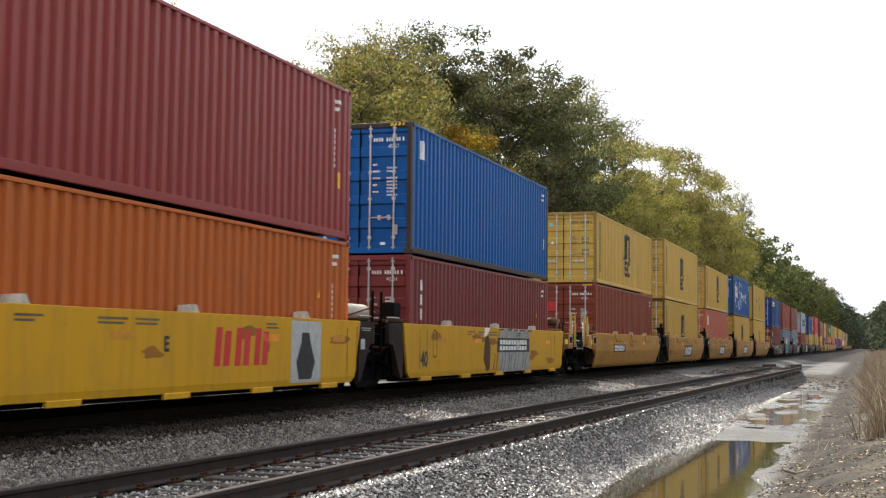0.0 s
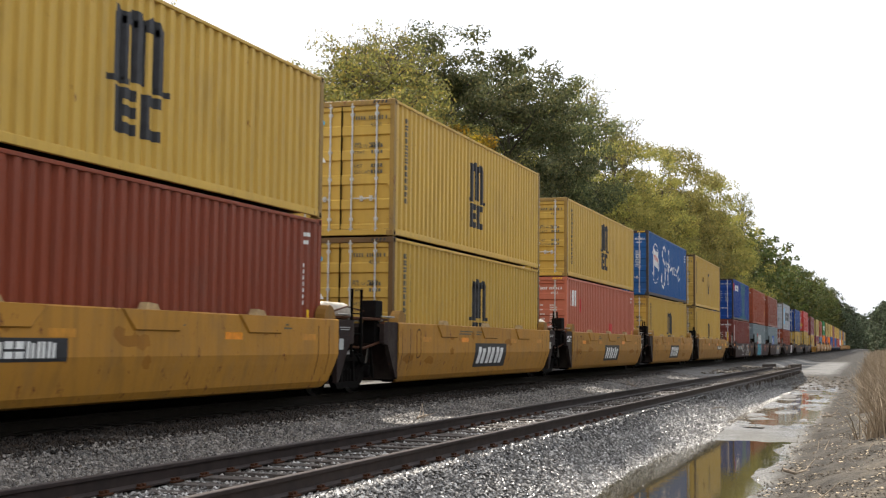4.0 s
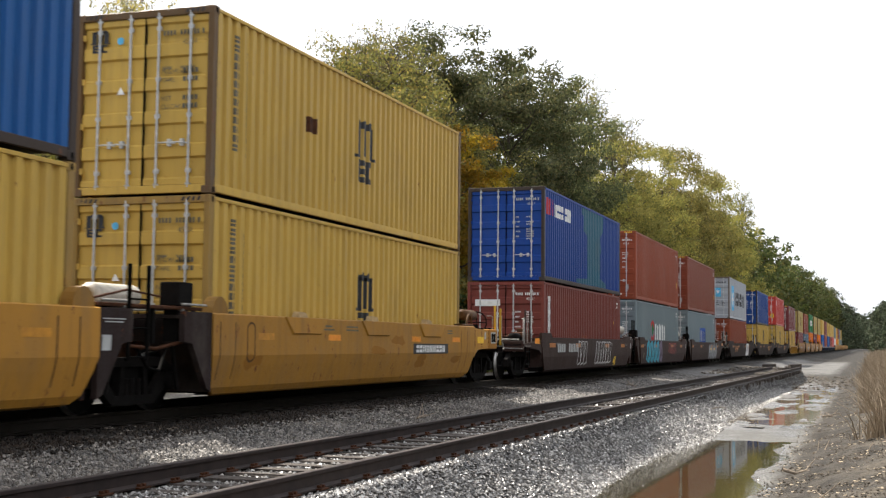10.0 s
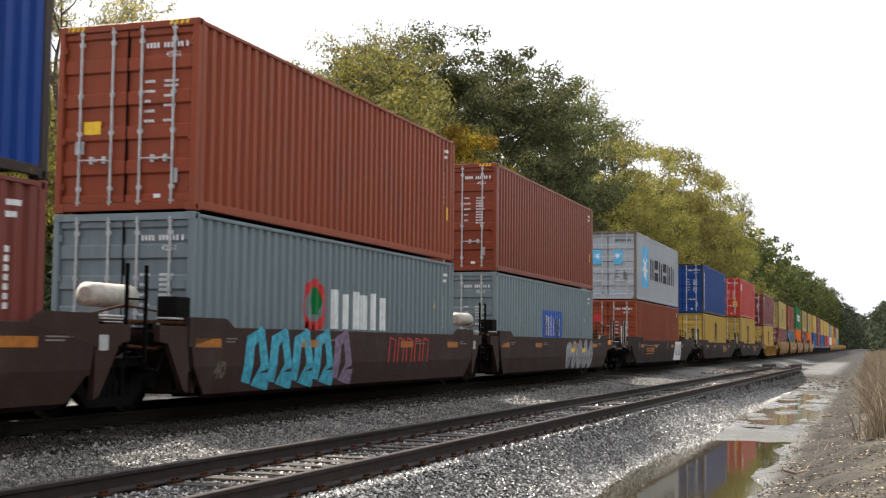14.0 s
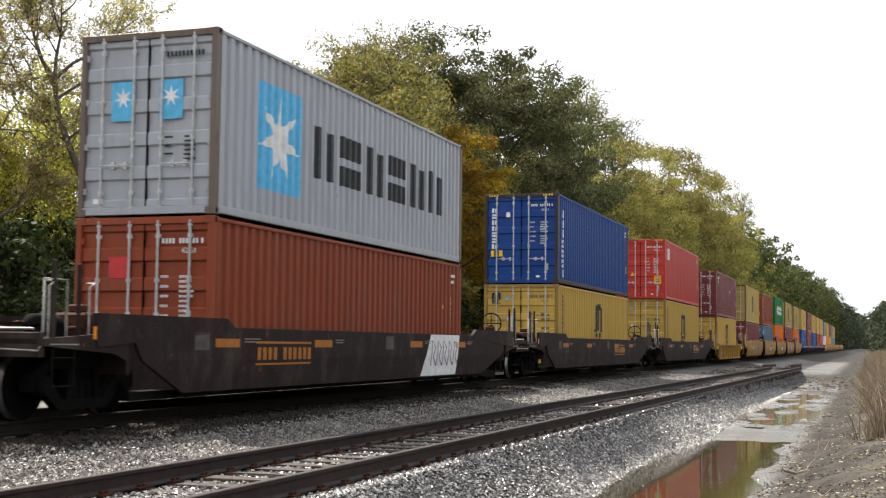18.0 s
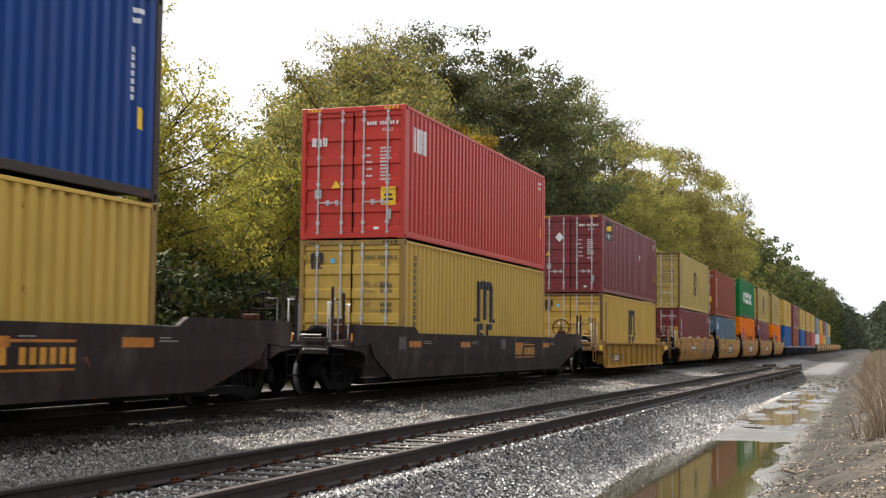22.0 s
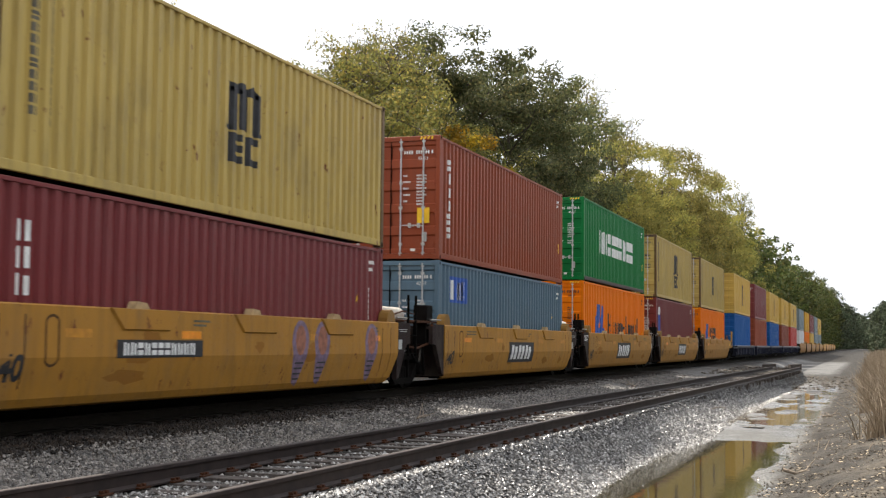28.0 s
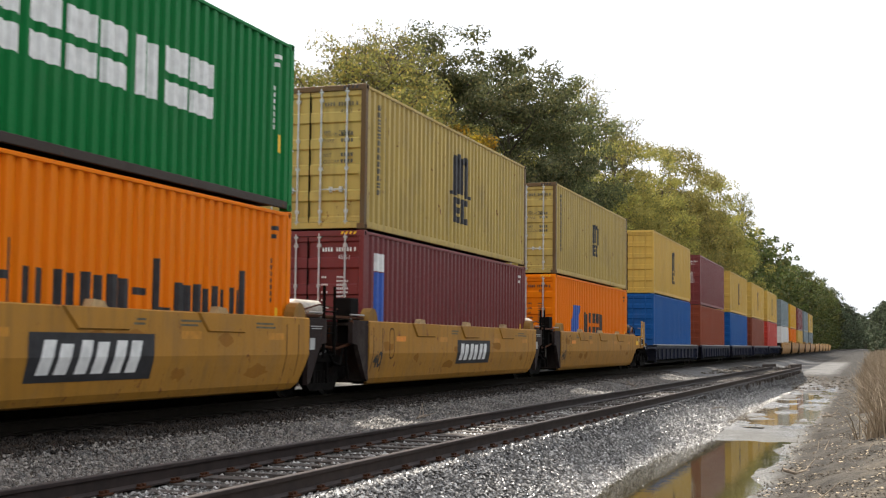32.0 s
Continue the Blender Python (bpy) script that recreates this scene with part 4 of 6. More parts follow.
def blocks(u, v, n, w, h, gap, seed, stroke=0.24, shear=0.0, vertical=False):
    """A row of n plain shapes, made of two bars each, of a painted word's size."""
    rng, out = random.Random(seed), []
    for i in range(n):
        a, b = (u, v - i * (h + gap)) if vertical else (u + i * (w + gap), v)
        if n < 5 or rng.random() < 0.6:
            out += [rect(a, b, w * 0.38, h, shear), rect(a + w * 0.54, b, w * 0.40, h * rng.uniform(0.88, 1.0), shear)]
        else:
            out += [rect(a, b, w * 0.94, h * 0.4, shear), rect(a + shear * h * 0.56, b + h * 0.56, w * 0.94, h * 0.44, shear)]
    return out


def bars(u, v, widths, h, gap):
    """Lines of small print as plain bars, downwards from v."""
    return [rect(u, v - i * (h + gap), w, h) for i, w in enumerate(widths) if w > 0]


def disc(u, v, r, n=16):
    return [(u + r * math.cos(2 * math.pi * k / n), v + r * math.sin(2 * math.pi * k / n)) for k in range(n)]


def ring(u, v, r, w, n=20):
    out = []
    for k in range(n):
        a, b = 2 * math.pi * k / n, 2 * math.pi * (k + 1) / n
        out.append([(u + r * math.cos(a), v + r * math.sin(a)), (u + r * math.cos(b), v + r * math.sin(b)), (u + (r - w) * math.cos(b), v + (r - w) * math.sin(b)), (u + (r - w) * math.cos(a), v + (r - w) * math.sin(a))])
    return out


def stroke(pts, w):
    """A ribbon of width w along a line of points, mitred at the bends."""
    side = []
    for i, (a, b) in enumerate(pts):
        p, q = pts[max(i - 1, 0)], pts[min(i + 1, len(pts) - 1)]
        ln = math.hypot(q[0] - p[0], q[1] - p[1]) or 1
        nx, ny = -(q[1] - p[1]) / ln * w / 2, (q[0] - p[0]) / ln * w / 2
        side.append(((a + nx, b + ny), (a - nx, b - ny)))
    return [[l0, r0, r1, l1] for (l0, r0), (l1, r1) in zip(side, side[1:])]


def arch_emblem(u, v, w, h):
    """Three thick stems under one arched bar, over two blocks."""
    s = w * 0.25
    top = v + h
    mid = v + h * 0.42
    out = [rect(u + w * 0.03 + i * w * 0.345, mid, s, h * 0.5) for i in range(3)]
    out += [[(u + w * 0.05, top - 0.02), (u + w * 0.05, top - h * 0.14), (u + w * 0.97, top - h * 0.14), (u + w * 0.86, top - h * 0.02), (u + w * 0.72, top), (u + w * 0.6, top - h * 0.05), (u + w * 0.5, top - h * 0.01), (u + w * 0.38, top), (u + w * 0.25, top - h * 0.05)]]
    out += [rect(u - w * 0.06, mid - h * 0.035, w * 0.36, h * 0.05), rect(u + w * 0.72, mid - h * 0.035, w * 0.36, h * 0.05)]
    for i in (0, 1):
        a = u + w * (0.06 + 0.47 * i)
        b = w * 0.38
        out += [rect(a, v, b, h * 0.09), rect(a, v + h * 0.27, b, h * 0.09), rect(a, v + h * 0.09, b * 0.42, h * 0.18)]
        if i == 0:
            out += [rect(a + b * 0.42, v + h * 0.135, b * 0.58, h * 0.09)]
    return out


def star(u, v, r, n=7):
    return [(u + (r if k % 2 == 0 else r * 0.36) * math.sin(math.pi * k / n), v + (r if k % 2 == 0 else r * 0.36) * math.cos(math.pi * k / n)) for k in range(2 * n)]


def container(colour, mat, h, label, far=False, post=None):
    """A forty-foot steel container; doors at y = 0, near wall at x = +1.219."""
    box = empty("shipping_container", label, "container", "containers on the train")
    hh = round(h, 3)
    rail = POST if post is POST or mat is GREEN else mat
    part("side_wall", shared(("side_wall", hh, 1), mat, lambda: wall_mesh(h, 1)), mat, box)
    part("side_wall", shared(("side_wall", hh, -1), mat, lambda: wall_mesh(h, -1)), mat, box)
    part("roof", shared(("roof", hh), mat, lambda: roof_mesh(h)), mat, box)
    part("end_wall", shared(("end_wall", hh), mat, lambda: Mesh().box(-1.14, 1.14, CL - 0.09, CL - 0.05, 0.14, h - 0.1)), mat, box)
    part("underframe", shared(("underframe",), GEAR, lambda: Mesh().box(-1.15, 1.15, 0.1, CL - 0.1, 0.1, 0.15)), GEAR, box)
    for s in (-1, 1):
        part("top_rail", shared(("top_rail", hh, s), mat, lambda: Mesh().box(*sorted((s * CW, s * (CW - 0.06))), 0.16, CL - 0.16, h - 0.078, h - 0.02, 0.006)), mat, box)
        part("bottom_rail", shared(("bottom_rail", hh, s), rail, lambda: Mesh().box(*sorted((s * (CW - 0.008), s * (CW - 0.07))), 0.16, CL - 0.16, 0.03, 0.16, 0.008)), rail, box)
        for y in (0.0, CL - 0.15):
            part("corner_post", shared(("corner_post", hh, s, y), post or mat, lambda: Mesh().box(*sorted((s * (CW - 0.001), s * (CW - 0.10))), y + 0.002, y + 0.148, 0.1, h - 0.1, 0.012)), post or mat, box)
    part("door_header", shared(("door_header", hh), post or mat, lambda: Mesh().box(-1.14, 1.14, 0.01, 0.1, h - 0.115, h - 0.006, 0.006)), post or mat, box)
    part("door_sill", shared(("door_sill", hh), mat, lambda: Mesh().box(-1.14, 1.14, 0.01, 0.1, 0.02, 0.14, 0.006)), mat, box)
    for x in (-1, 1):
        for y in (0.089, CL - 0.089):
            for z in (0.059, h - 0.059):
                if far and (x < 0 or y > 1):
                    continue
                c = part("corner_casting", shared(("corner_casting",), post or mat, casting_mesh), post or mat, box)
                c.location = (x * (CW - 0.080), y, z)
                if x > 0 and not far:
                    o = part("aperture", shared(("aperture",), BLACK, hole_mesh), BLACK, c)
                    o.location = (0.0815, 0, 0)
    part("door_gasket", shared(("door_gasket", hh), BLACK, lambda: Mesh().box(-0.013, 0.013, 0.042, 0.06, 0.15, h - 0.12)), BLACK, box)
    for s in (-1, 1):
        d = part("door", shared(("door", hh, s), mat, lambda: door_mesh(h, s)), mat, box)
        for i in range(0 if far else 4):
            part("hinge", shared(("hinge",), mat, hinge_mesh), mat, d).location = (s * 1.12, 0, 0.4 + i * (h - 0.77) / 3)
        for k in (0.24, 0.80):
            r = part("locking_rod", shared(("locking_rod", hh), GALV if not far else mat, lambda: rod_mesh(h)), GALV, d)
            r.location = (s * (0.012 + k), 0.0, 0.0)
            if not far:
                g = part("handle", shared(("handle",), GALV, handle_mesh), GALV, d)
                g.location = (s * (0.012 + k) - (0.34 if (k > 0.5) == (s > 0) else 0), 0.0, 0.80)
    return box


def door_print(box, h, mat, seed, left=None, lines=5):
    """Number line, type code and tables of small print on the doors."""
    rng = random.Random(seed)
    on_door(box, "number_panel", [rect(0.32 + k * 0.06, h - 0.42, 0.036, 0.08) for k in range(4)] + [rect(0.62 + k * 0.058, h - 0.42, 0.035, 0.08) for k in range(6)] + [rect(1.0, h - 0.42, 0.035, 0.08)], mat)
    door_words(box, "45G1" if h > 2.8 else "42G1", 0.66, h - 0.57, 0.12, mat)
    on_door(box, "data_panel", [rect(0.31 + i * 0.036, h - 0.95 - k * 0.15, 0.022, 0.042) for k in range(lines) for i in range(rng.randint(3, 5))] + [rect(0.64 + i * 0.036, h - 0.95 - k * 0.075, 0.023, 0.04) for k in range(2 * lines) if rng.random() < 0.9 for i in range(rng.randint(5, 7))], mat)


def stripes(box, h, tone=None):
    """Yellow and black height-warning stripes on the door header and the rail's end."""
    for a in (-1.1, 0.72):
        for i in range(4):
            on_door(box, "warning_stripe", [rect(a + i * 0.09, h - 0.085, 0.045, 0.06, 0.5)], tone or YMARK, y=0.004)


def sticker(box, u, v, w, h, mat, name="sticker"):
    on_door(box, name, [rect(u, v, w, h)], mat)


def triangle(box, u, v, s, mat=None):
    on_door(box, "warning_sticker", [[(u - s, v), (u + s, v), (u, v + 1.6 * s)]], mat or YMARK)


def arch_marks(box, h, tone=None, v=0.35, w=1.1, hgt=1.75, u=6.1, column=True, seed=1):
    tone = tone or DARKMARK
    on_side(box, "emblem", arch_emblem(u, v, w, hgt), tone, "black painted emblem")
    if column:
        on_side(box, "painted_column", blocks(0.73, h - 0.42, 13, 0.19, 0.11, 0.034, seed, 0.35, 0, True), FADEMARK)
        on_side(box, "painted_column", blocks(1.12, h - 0.6, 14, 0.09, 0.09, 0.035, seed + 1, 0.4, 0, True), FADEMARK)
    on_door(box, "emblem", arch_emblem(-0.98, h - 0.62, 0.32, 0.36), DARKMARK)
    door_print(box, h, FADEMARK, seed, lines=1)
    for k, t in enumerate(("M.G.W.", "TARE", "NET", "CU.CAP.")):
        z = h - 1.02 - (k // 2) * 0.42 - (k % 2) * 0.13
        door_words(box, t, 0.30, z, 0.10, FADEMARK)
        on_door(box, "data_panel", [rect(0.68 + i * 0.07, z, 0.05, 0.075) for i in range(4)], FADEMARK)
    on_door(box, "sticker", [disc(-0.45, h - 0.45, 0.06)], SKYMARK)
    triangle(box, -0.42, 0.55 * h, 0.07, WHITE)


# ---- well cars ----
def wheelset_mesh():
    m = Mesh().lathe([(-0.95, 0.07), (-0.95, 0.08), (-0.75, 0.08), (0.75, 0.08), (0.95, 0.08), (0.95, 0.07)], (0, 0, 0), "x", 10)
    for s in (-1, 1):
        m.lathe([(s * 0.68, 0.16), (s * 0.69, 0.34), (s * 0.685, 0.455), (s * 0.705, 0.455), (s * 0.715, 0.425)], (0, 0, 0), "x", 28)
        m.lathe([(s * 0.80, 0.412), (s * 0.805, 0.36), (s * 0.765, 0.33), (s * 0.76, 0.2), (s * 0.79, 0.15), (s * 0.79, 0.05)], (0, 0, 0), "x", 28)
    return m


WHEEL_R = 0.42


def side_frame_mesh(s):
    m = Mesh()
    x0, x1 = sorted((s * 0.93, s * 1.05))
    for q in ([(-1.12, 0.56), (-0.72, 0.76), (-0.66, 0.64), (-0.98, 0.46), (-0.98, 0.36), (-1.14, 0.36)], [(1.12, 0.56), (0.72, 0.76), (0.66, 0.64), (0.98, 0.46), (0.98, 0.36), (1.14, 0.36)],
              [(-0.72, 0.76), (0.72, 0.76), (0.66, 0.63), (-0.66, 0.63)], [(-0.98, 0.46), (-0.52, 0.12), (-0.42, 0.22), (-0.74, 0.56)], [(0.98, 0.46), (0.52, 0.12), (0.42, 0.22), (0.74, 0.56)], [(-0.54, 0.11), (0.54, 0.11), (0.44, 0.24), (-0.44, 0.24)],
              [(-0.36, 0.22), (-0.26, 0.22), (-0.22, 0.65), (-0.32, 0.65)], [(0.36, 0.22), (0.26, 0.22), (0.22, 0.65), (0.32, 0.65)]):
        m.prism(q, x0, x1, "x")
    for y in (-0.15, 0, 0.15):
        m.tube([((x0 + x1) / 2, y, 0.23), ((x0 + x1) / 2, y, 0.47)], 0.06, 8)
    for y in (-0.89, 0.89):
        m.lathe([(s * 0.93, 0.13), (s * 1.10, 0.13), (s * 1.13, 0.10)], (0, y, 0.42), "x", 12)
    return m


WHEELS = []


def bogie(parent, y):
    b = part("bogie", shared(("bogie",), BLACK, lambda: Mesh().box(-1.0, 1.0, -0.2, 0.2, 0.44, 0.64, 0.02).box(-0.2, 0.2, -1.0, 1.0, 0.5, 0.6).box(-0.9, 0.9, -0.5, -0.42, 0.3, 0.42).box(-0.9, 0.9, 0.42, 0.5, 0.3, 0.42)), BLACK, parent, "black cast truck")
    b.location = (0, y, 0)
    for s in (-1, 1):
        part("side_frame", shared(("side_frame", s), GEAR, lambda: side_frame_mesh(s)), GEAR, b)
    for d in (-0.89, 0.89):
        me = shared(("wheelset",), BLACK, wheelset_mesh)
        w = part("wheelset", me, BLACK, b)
        w.location = (0, d, WHEEL_R)
        WHEELS.append((w, d))
        if len(me.materials) == 1:
            me.materials.append(TREAD)
            bm = bmesh.new()
            bm.from_mesh(me)
            for s in (-1, 1):
                rings = [[bm.verts.new((s * a, r * math.cos(q), r * math.sin(q))) for q in np.linspace(0, 2 * math.pi, 29)[:-1]] for a, r in ((0.7155, 0.4255), (0.72, 0.421), (0.80, 0.4125))]
                for ra, rb in zip(rings, rings[1:]):
                    for i in range(28):
                        f = bm.faces.new((ra[i], ra[(i + 1) % 28], rb[(i + 1) % 28], rb[i]))
                        f.material_index, f.smooth = 1, True
            bmesh.ops.recalc_face_normals(bm, faces=bm.faces)
            bm.to_mesh(me)
            bm.free()
    return b


def sill_mesh(rows, s, t=0.05):
    """A long side sill from rows of (x, z, y0, y1), outside first, top to bottom."""
    m, n = Mesh(), len(rows)
    v = []
    for x, z, a, b in rows:
        v += [(s * x, a, z), (s * x, b, z), (s * (x - t), a, z), (s * (x - t), b, z)]
    f = []
    for i in range(n - 1):
        p, q = 4 * i, 4 * i + 4
        f += [(p, p + 1, q + 1, q), (p + 2, q + 2, q + 3, p + 3), (p, q, q + 2, p + 2), (p + 1, p + 3, q + 3, q + 1)]
    f += [(0, 2, 3, 1), (4 * n - 4, 4 * n - 3, 4 * n - 1, 4 * n - 2)]
    return m.add(v, f)


STYLES = {
    "gold": dict(mat=CAR_GOLD, end=CAR_DARK, top=1.41, rows=lambda a, b: [(1.44, 1.41, a, b), (1.475, 1.39, a, b), (1.475, 0.78, a, b), (1.44, 0.62, a + 0.05, b - 0.05), (1.36, 0.30, a + 0.16, b - 0.2), (1.30, 0.20, a + 0.3, b - 0.35), (1.22, 0.17, a + 0.4, b - 0.45)]),
    "yellow": dict(mat=CAR_YEL, end=CAR_DARK, top=1.40, rows=lambda a, b: [(1.45, 1.40, a, b), (1.475, 1.39, a, b), (1.475, 0.36, a + 0.25, b - 0.25), (1.46, 0.26, a + 0.4, b - 0.4), (1.30, 0.24, a + 0.4, b - 0.4)]),
    "brown": dict(mat=CAR_BROWN, end=CAR_BROWN, top=1.20, rows=lambda a, b: [(1.44, 1.20, a, b), (1.475, 1.19, a, b), (1.475, 0.62, a + 0.12, b - 0.12), (1.42, 0.22, a + 0.5, b - 0.55), (1.30, 0.15, a + 0.6, b - 0.65)]),
    "dark": dict(mat=CAR_DARK, end=CAR_DARK, top=1.20, rows=lambda a, b: [(1.44, 1.20, a, b), (1.475, 1.19, a, b), (1.475, 0.72, a + 0.35, b - 0.4), (1.44, 0.26, a + 1.45, b - 2.1), (1.30, 0.21, a + 1.6, b - 2.3)]),
    "ribbed": dict(mat=CAR_OCHRE, end=CAR_OCHRE, top=1.06, rows=lambda a, b: [(1.36, 1.05, a, b), (1.40, 1.04, a, b), (1.40, 0.22, a + 0.4, b - 0.4), (1.48, 0.20, a + 0.4, b - 0.4), (1.48, 0.15, a + 0.45, b - 0.45), (1.3, 0.15, a + 0.45, b - 0.45)]),
    "navy": dict(mat=CAR_NAVY, end=CAR_NAVY, top=1.02, rows=lambda a, b: [(1.40, 1.02, a, b), (1.45, 1.01, a, b), (1.45, 0.84, a, b), (1.36, 0.82, a, b), (1.36, 0.40, a + 0.4, b - 0.4), (1.30, 0.34, a + 0.4, b - 0.4)]),
}


def ladder(parent, mat, y, x, z0, z1, w=0.36, rungs=3, r=0.017):
    m = Mesh()
    for d in (-w / 2, w / 2):
        m.tube([(x, y + d, z0), (x, y + d, z1)], r, 6)
    for i in range(rungs):
        z = z0 + 0.05 + i * (z1 - z0) * 0.6 / max(1, rungs - 1)
        m.tube([(x, y - w / 2, z), (x, y + w / 2, z)], 0.014, 6)
    return part("ladder", m, mat, parent)


def end_gear(car, style, y, e, out, seed):
    """Walkway, pipes, valves and small fittings on a car's end platform."""
    rng = random.Random(seed * 3 + out)
    z = 1.0
    top = 1.42 if style in ("gold", "yellow") else 1.22
    for i in range(5):
        w = e - out * (0.22 + 0.13 * i)
        part("walkway_slat", Mesh().box(-1.25, 1.3, w - 0.045, w + 0.045, top - 0.05, top - 0.02), GEAR, car)
    for x in (-1.0, 0.0, 1.22):
        part("walkway_bracket", Mesh().prism([(e - out * 0.12, z - 0.05), (e - out * 0.22, top - 0.05), (e - out * 0.8, top - 0.05), (e - out * 0.8, z)], x - 0.03, x + 0.03, "x"), GEAR, car)
    a = y + out * 0.5
    part("brake_pipe", Mesh().tube([(1.15, y, 1.1), (1.15, a, 1.16), (1.0, a + out * 0.5, 1.1), (0.9, e - out * 0.3, 1.2), (0.6, e, 1.05)], 0.025, 6).tube([(0.7, y, 1.2), (0.75, a, 1.3), (0.5, e - out * 0.9, 1.15)], 0.02, 6), RUSTY, car)
    part("brake_cylinder", Mesh().lathe([(-0.3, 0.04), (-0.28, 0.14), (0.2, 0.14), (0.24, 0.1), (0.45, 0.03)], (0.95, y + out * 1.05, 1.17), "y", 12), GEAR, car)
    part("valve_box", Mesh().box(0.7, 1.2, *sorted((y + out * 0.2, y + out * 0.55)), z, z + 0.34, 0.03).box(0.8, 1.05, *sorted((y + out * 0.25, y + out * 0.4)), z + 0.34, z + 0.45, 0.02), RUSTY if style != "ribbed" else BRASS, car)
    part("uncoupling_lever", Mesh().tube([(1.42, e - out * 0.12, 1.02), (1.44, e + out * 0.04, 0.86), (0.3, e + out * 0.06, 0.9), (0.1, e + out * 0.2, 1.0)], 0.012, 6), GRIP, car)
    for d in (0.18, 1.0):
        x = 1.41
        part("grab_iron", Mesh().tube([(x, e - out * d, 1.0), (x, e - out * d, 1.62 + 0.1 * rng.random()), (x, e - out * (d + 0.1), 1.7), (x - 0.12, e - out * (d + 0.12), 1.7)], 0.011, 6), GRIP, car)
    part("step_edge", Mesh().box(1.30, 1.47, *sorted((e - out * 0.72, e - out * 0.16)), 0.927, 0.943), GRIP, car)
    if style in ("gold", "yellow"):
        w0 = 13.85 if out > 0 else y - 0.55
        part("panel_box", Mesh().box(1.30, 1.475, w0, w0 + 0.7, 0.86, 1.36, 0.02), SCUFF, car)
        part("placard_holder", Mesh().box(1.475, 1.483, w0 + 0.15, w0 + 0.55, 1.0, 1.28), GMARK, car, "pale placard frame")
        for k in (0, 1):
            part("placard_slot", Mesh().box(1.483, 1.487, w0 + 0.18 + 0.18 * k, w0 + 0.34 + 0.18 * k, 1.03, 1.25), BLACK, car)
        c = y - out * 0.05
        arc = [(1.34, c + 0.2 * math.cos(q), 1.39 + 0.3 * math.sin(q)) for q in np.linspace(-0.2, math.pi, 12)]
        part("corner_guard", Mesh().tube(arc, 0.028, 6).box(1.2, 1.42, c - 0.75, c + 0.1, 1.41, 1.46, 0.01), STAINED, car, "bent rusty pipe guard")
        for k in range(3):
            part("seam", Mesh().box(1.46, 1.464, y + out * (0.05 + 0.55 * k), y + out * (0.05 + 0.55 * k) + 0.02, 0.9, top - 0.1), RUSTY, car)
        part("decal", Mesh().box(1.461, 1.465, *sorted((y + out * 0.85, y + out * 0.97)), 1.1, 1.28), GMARK, car)
    if style == "ribbed":
        arc = [(y + out * 0.75 + out * 0.42 * math.cos(q), 0.42 + 0.42 * math.sin(q)) for q in np.linspace(-0.3, math.pi * 0.55, 10)]
        arc += [(p[0] - out * 0.1, p[1] - 0.09) for p in arc[::-1]]
        part("wheel_guard", Mesh().prism(arc, 1.0, 1.44, "x"), BLACK, car)
    if style == "dark" and out < 0 and seed == 51:
        part("yellow_marker", Mesh().box(1.20, 1.21, y + 0.28, y + 0.52, 0.42, 0.58), YMARK, car)


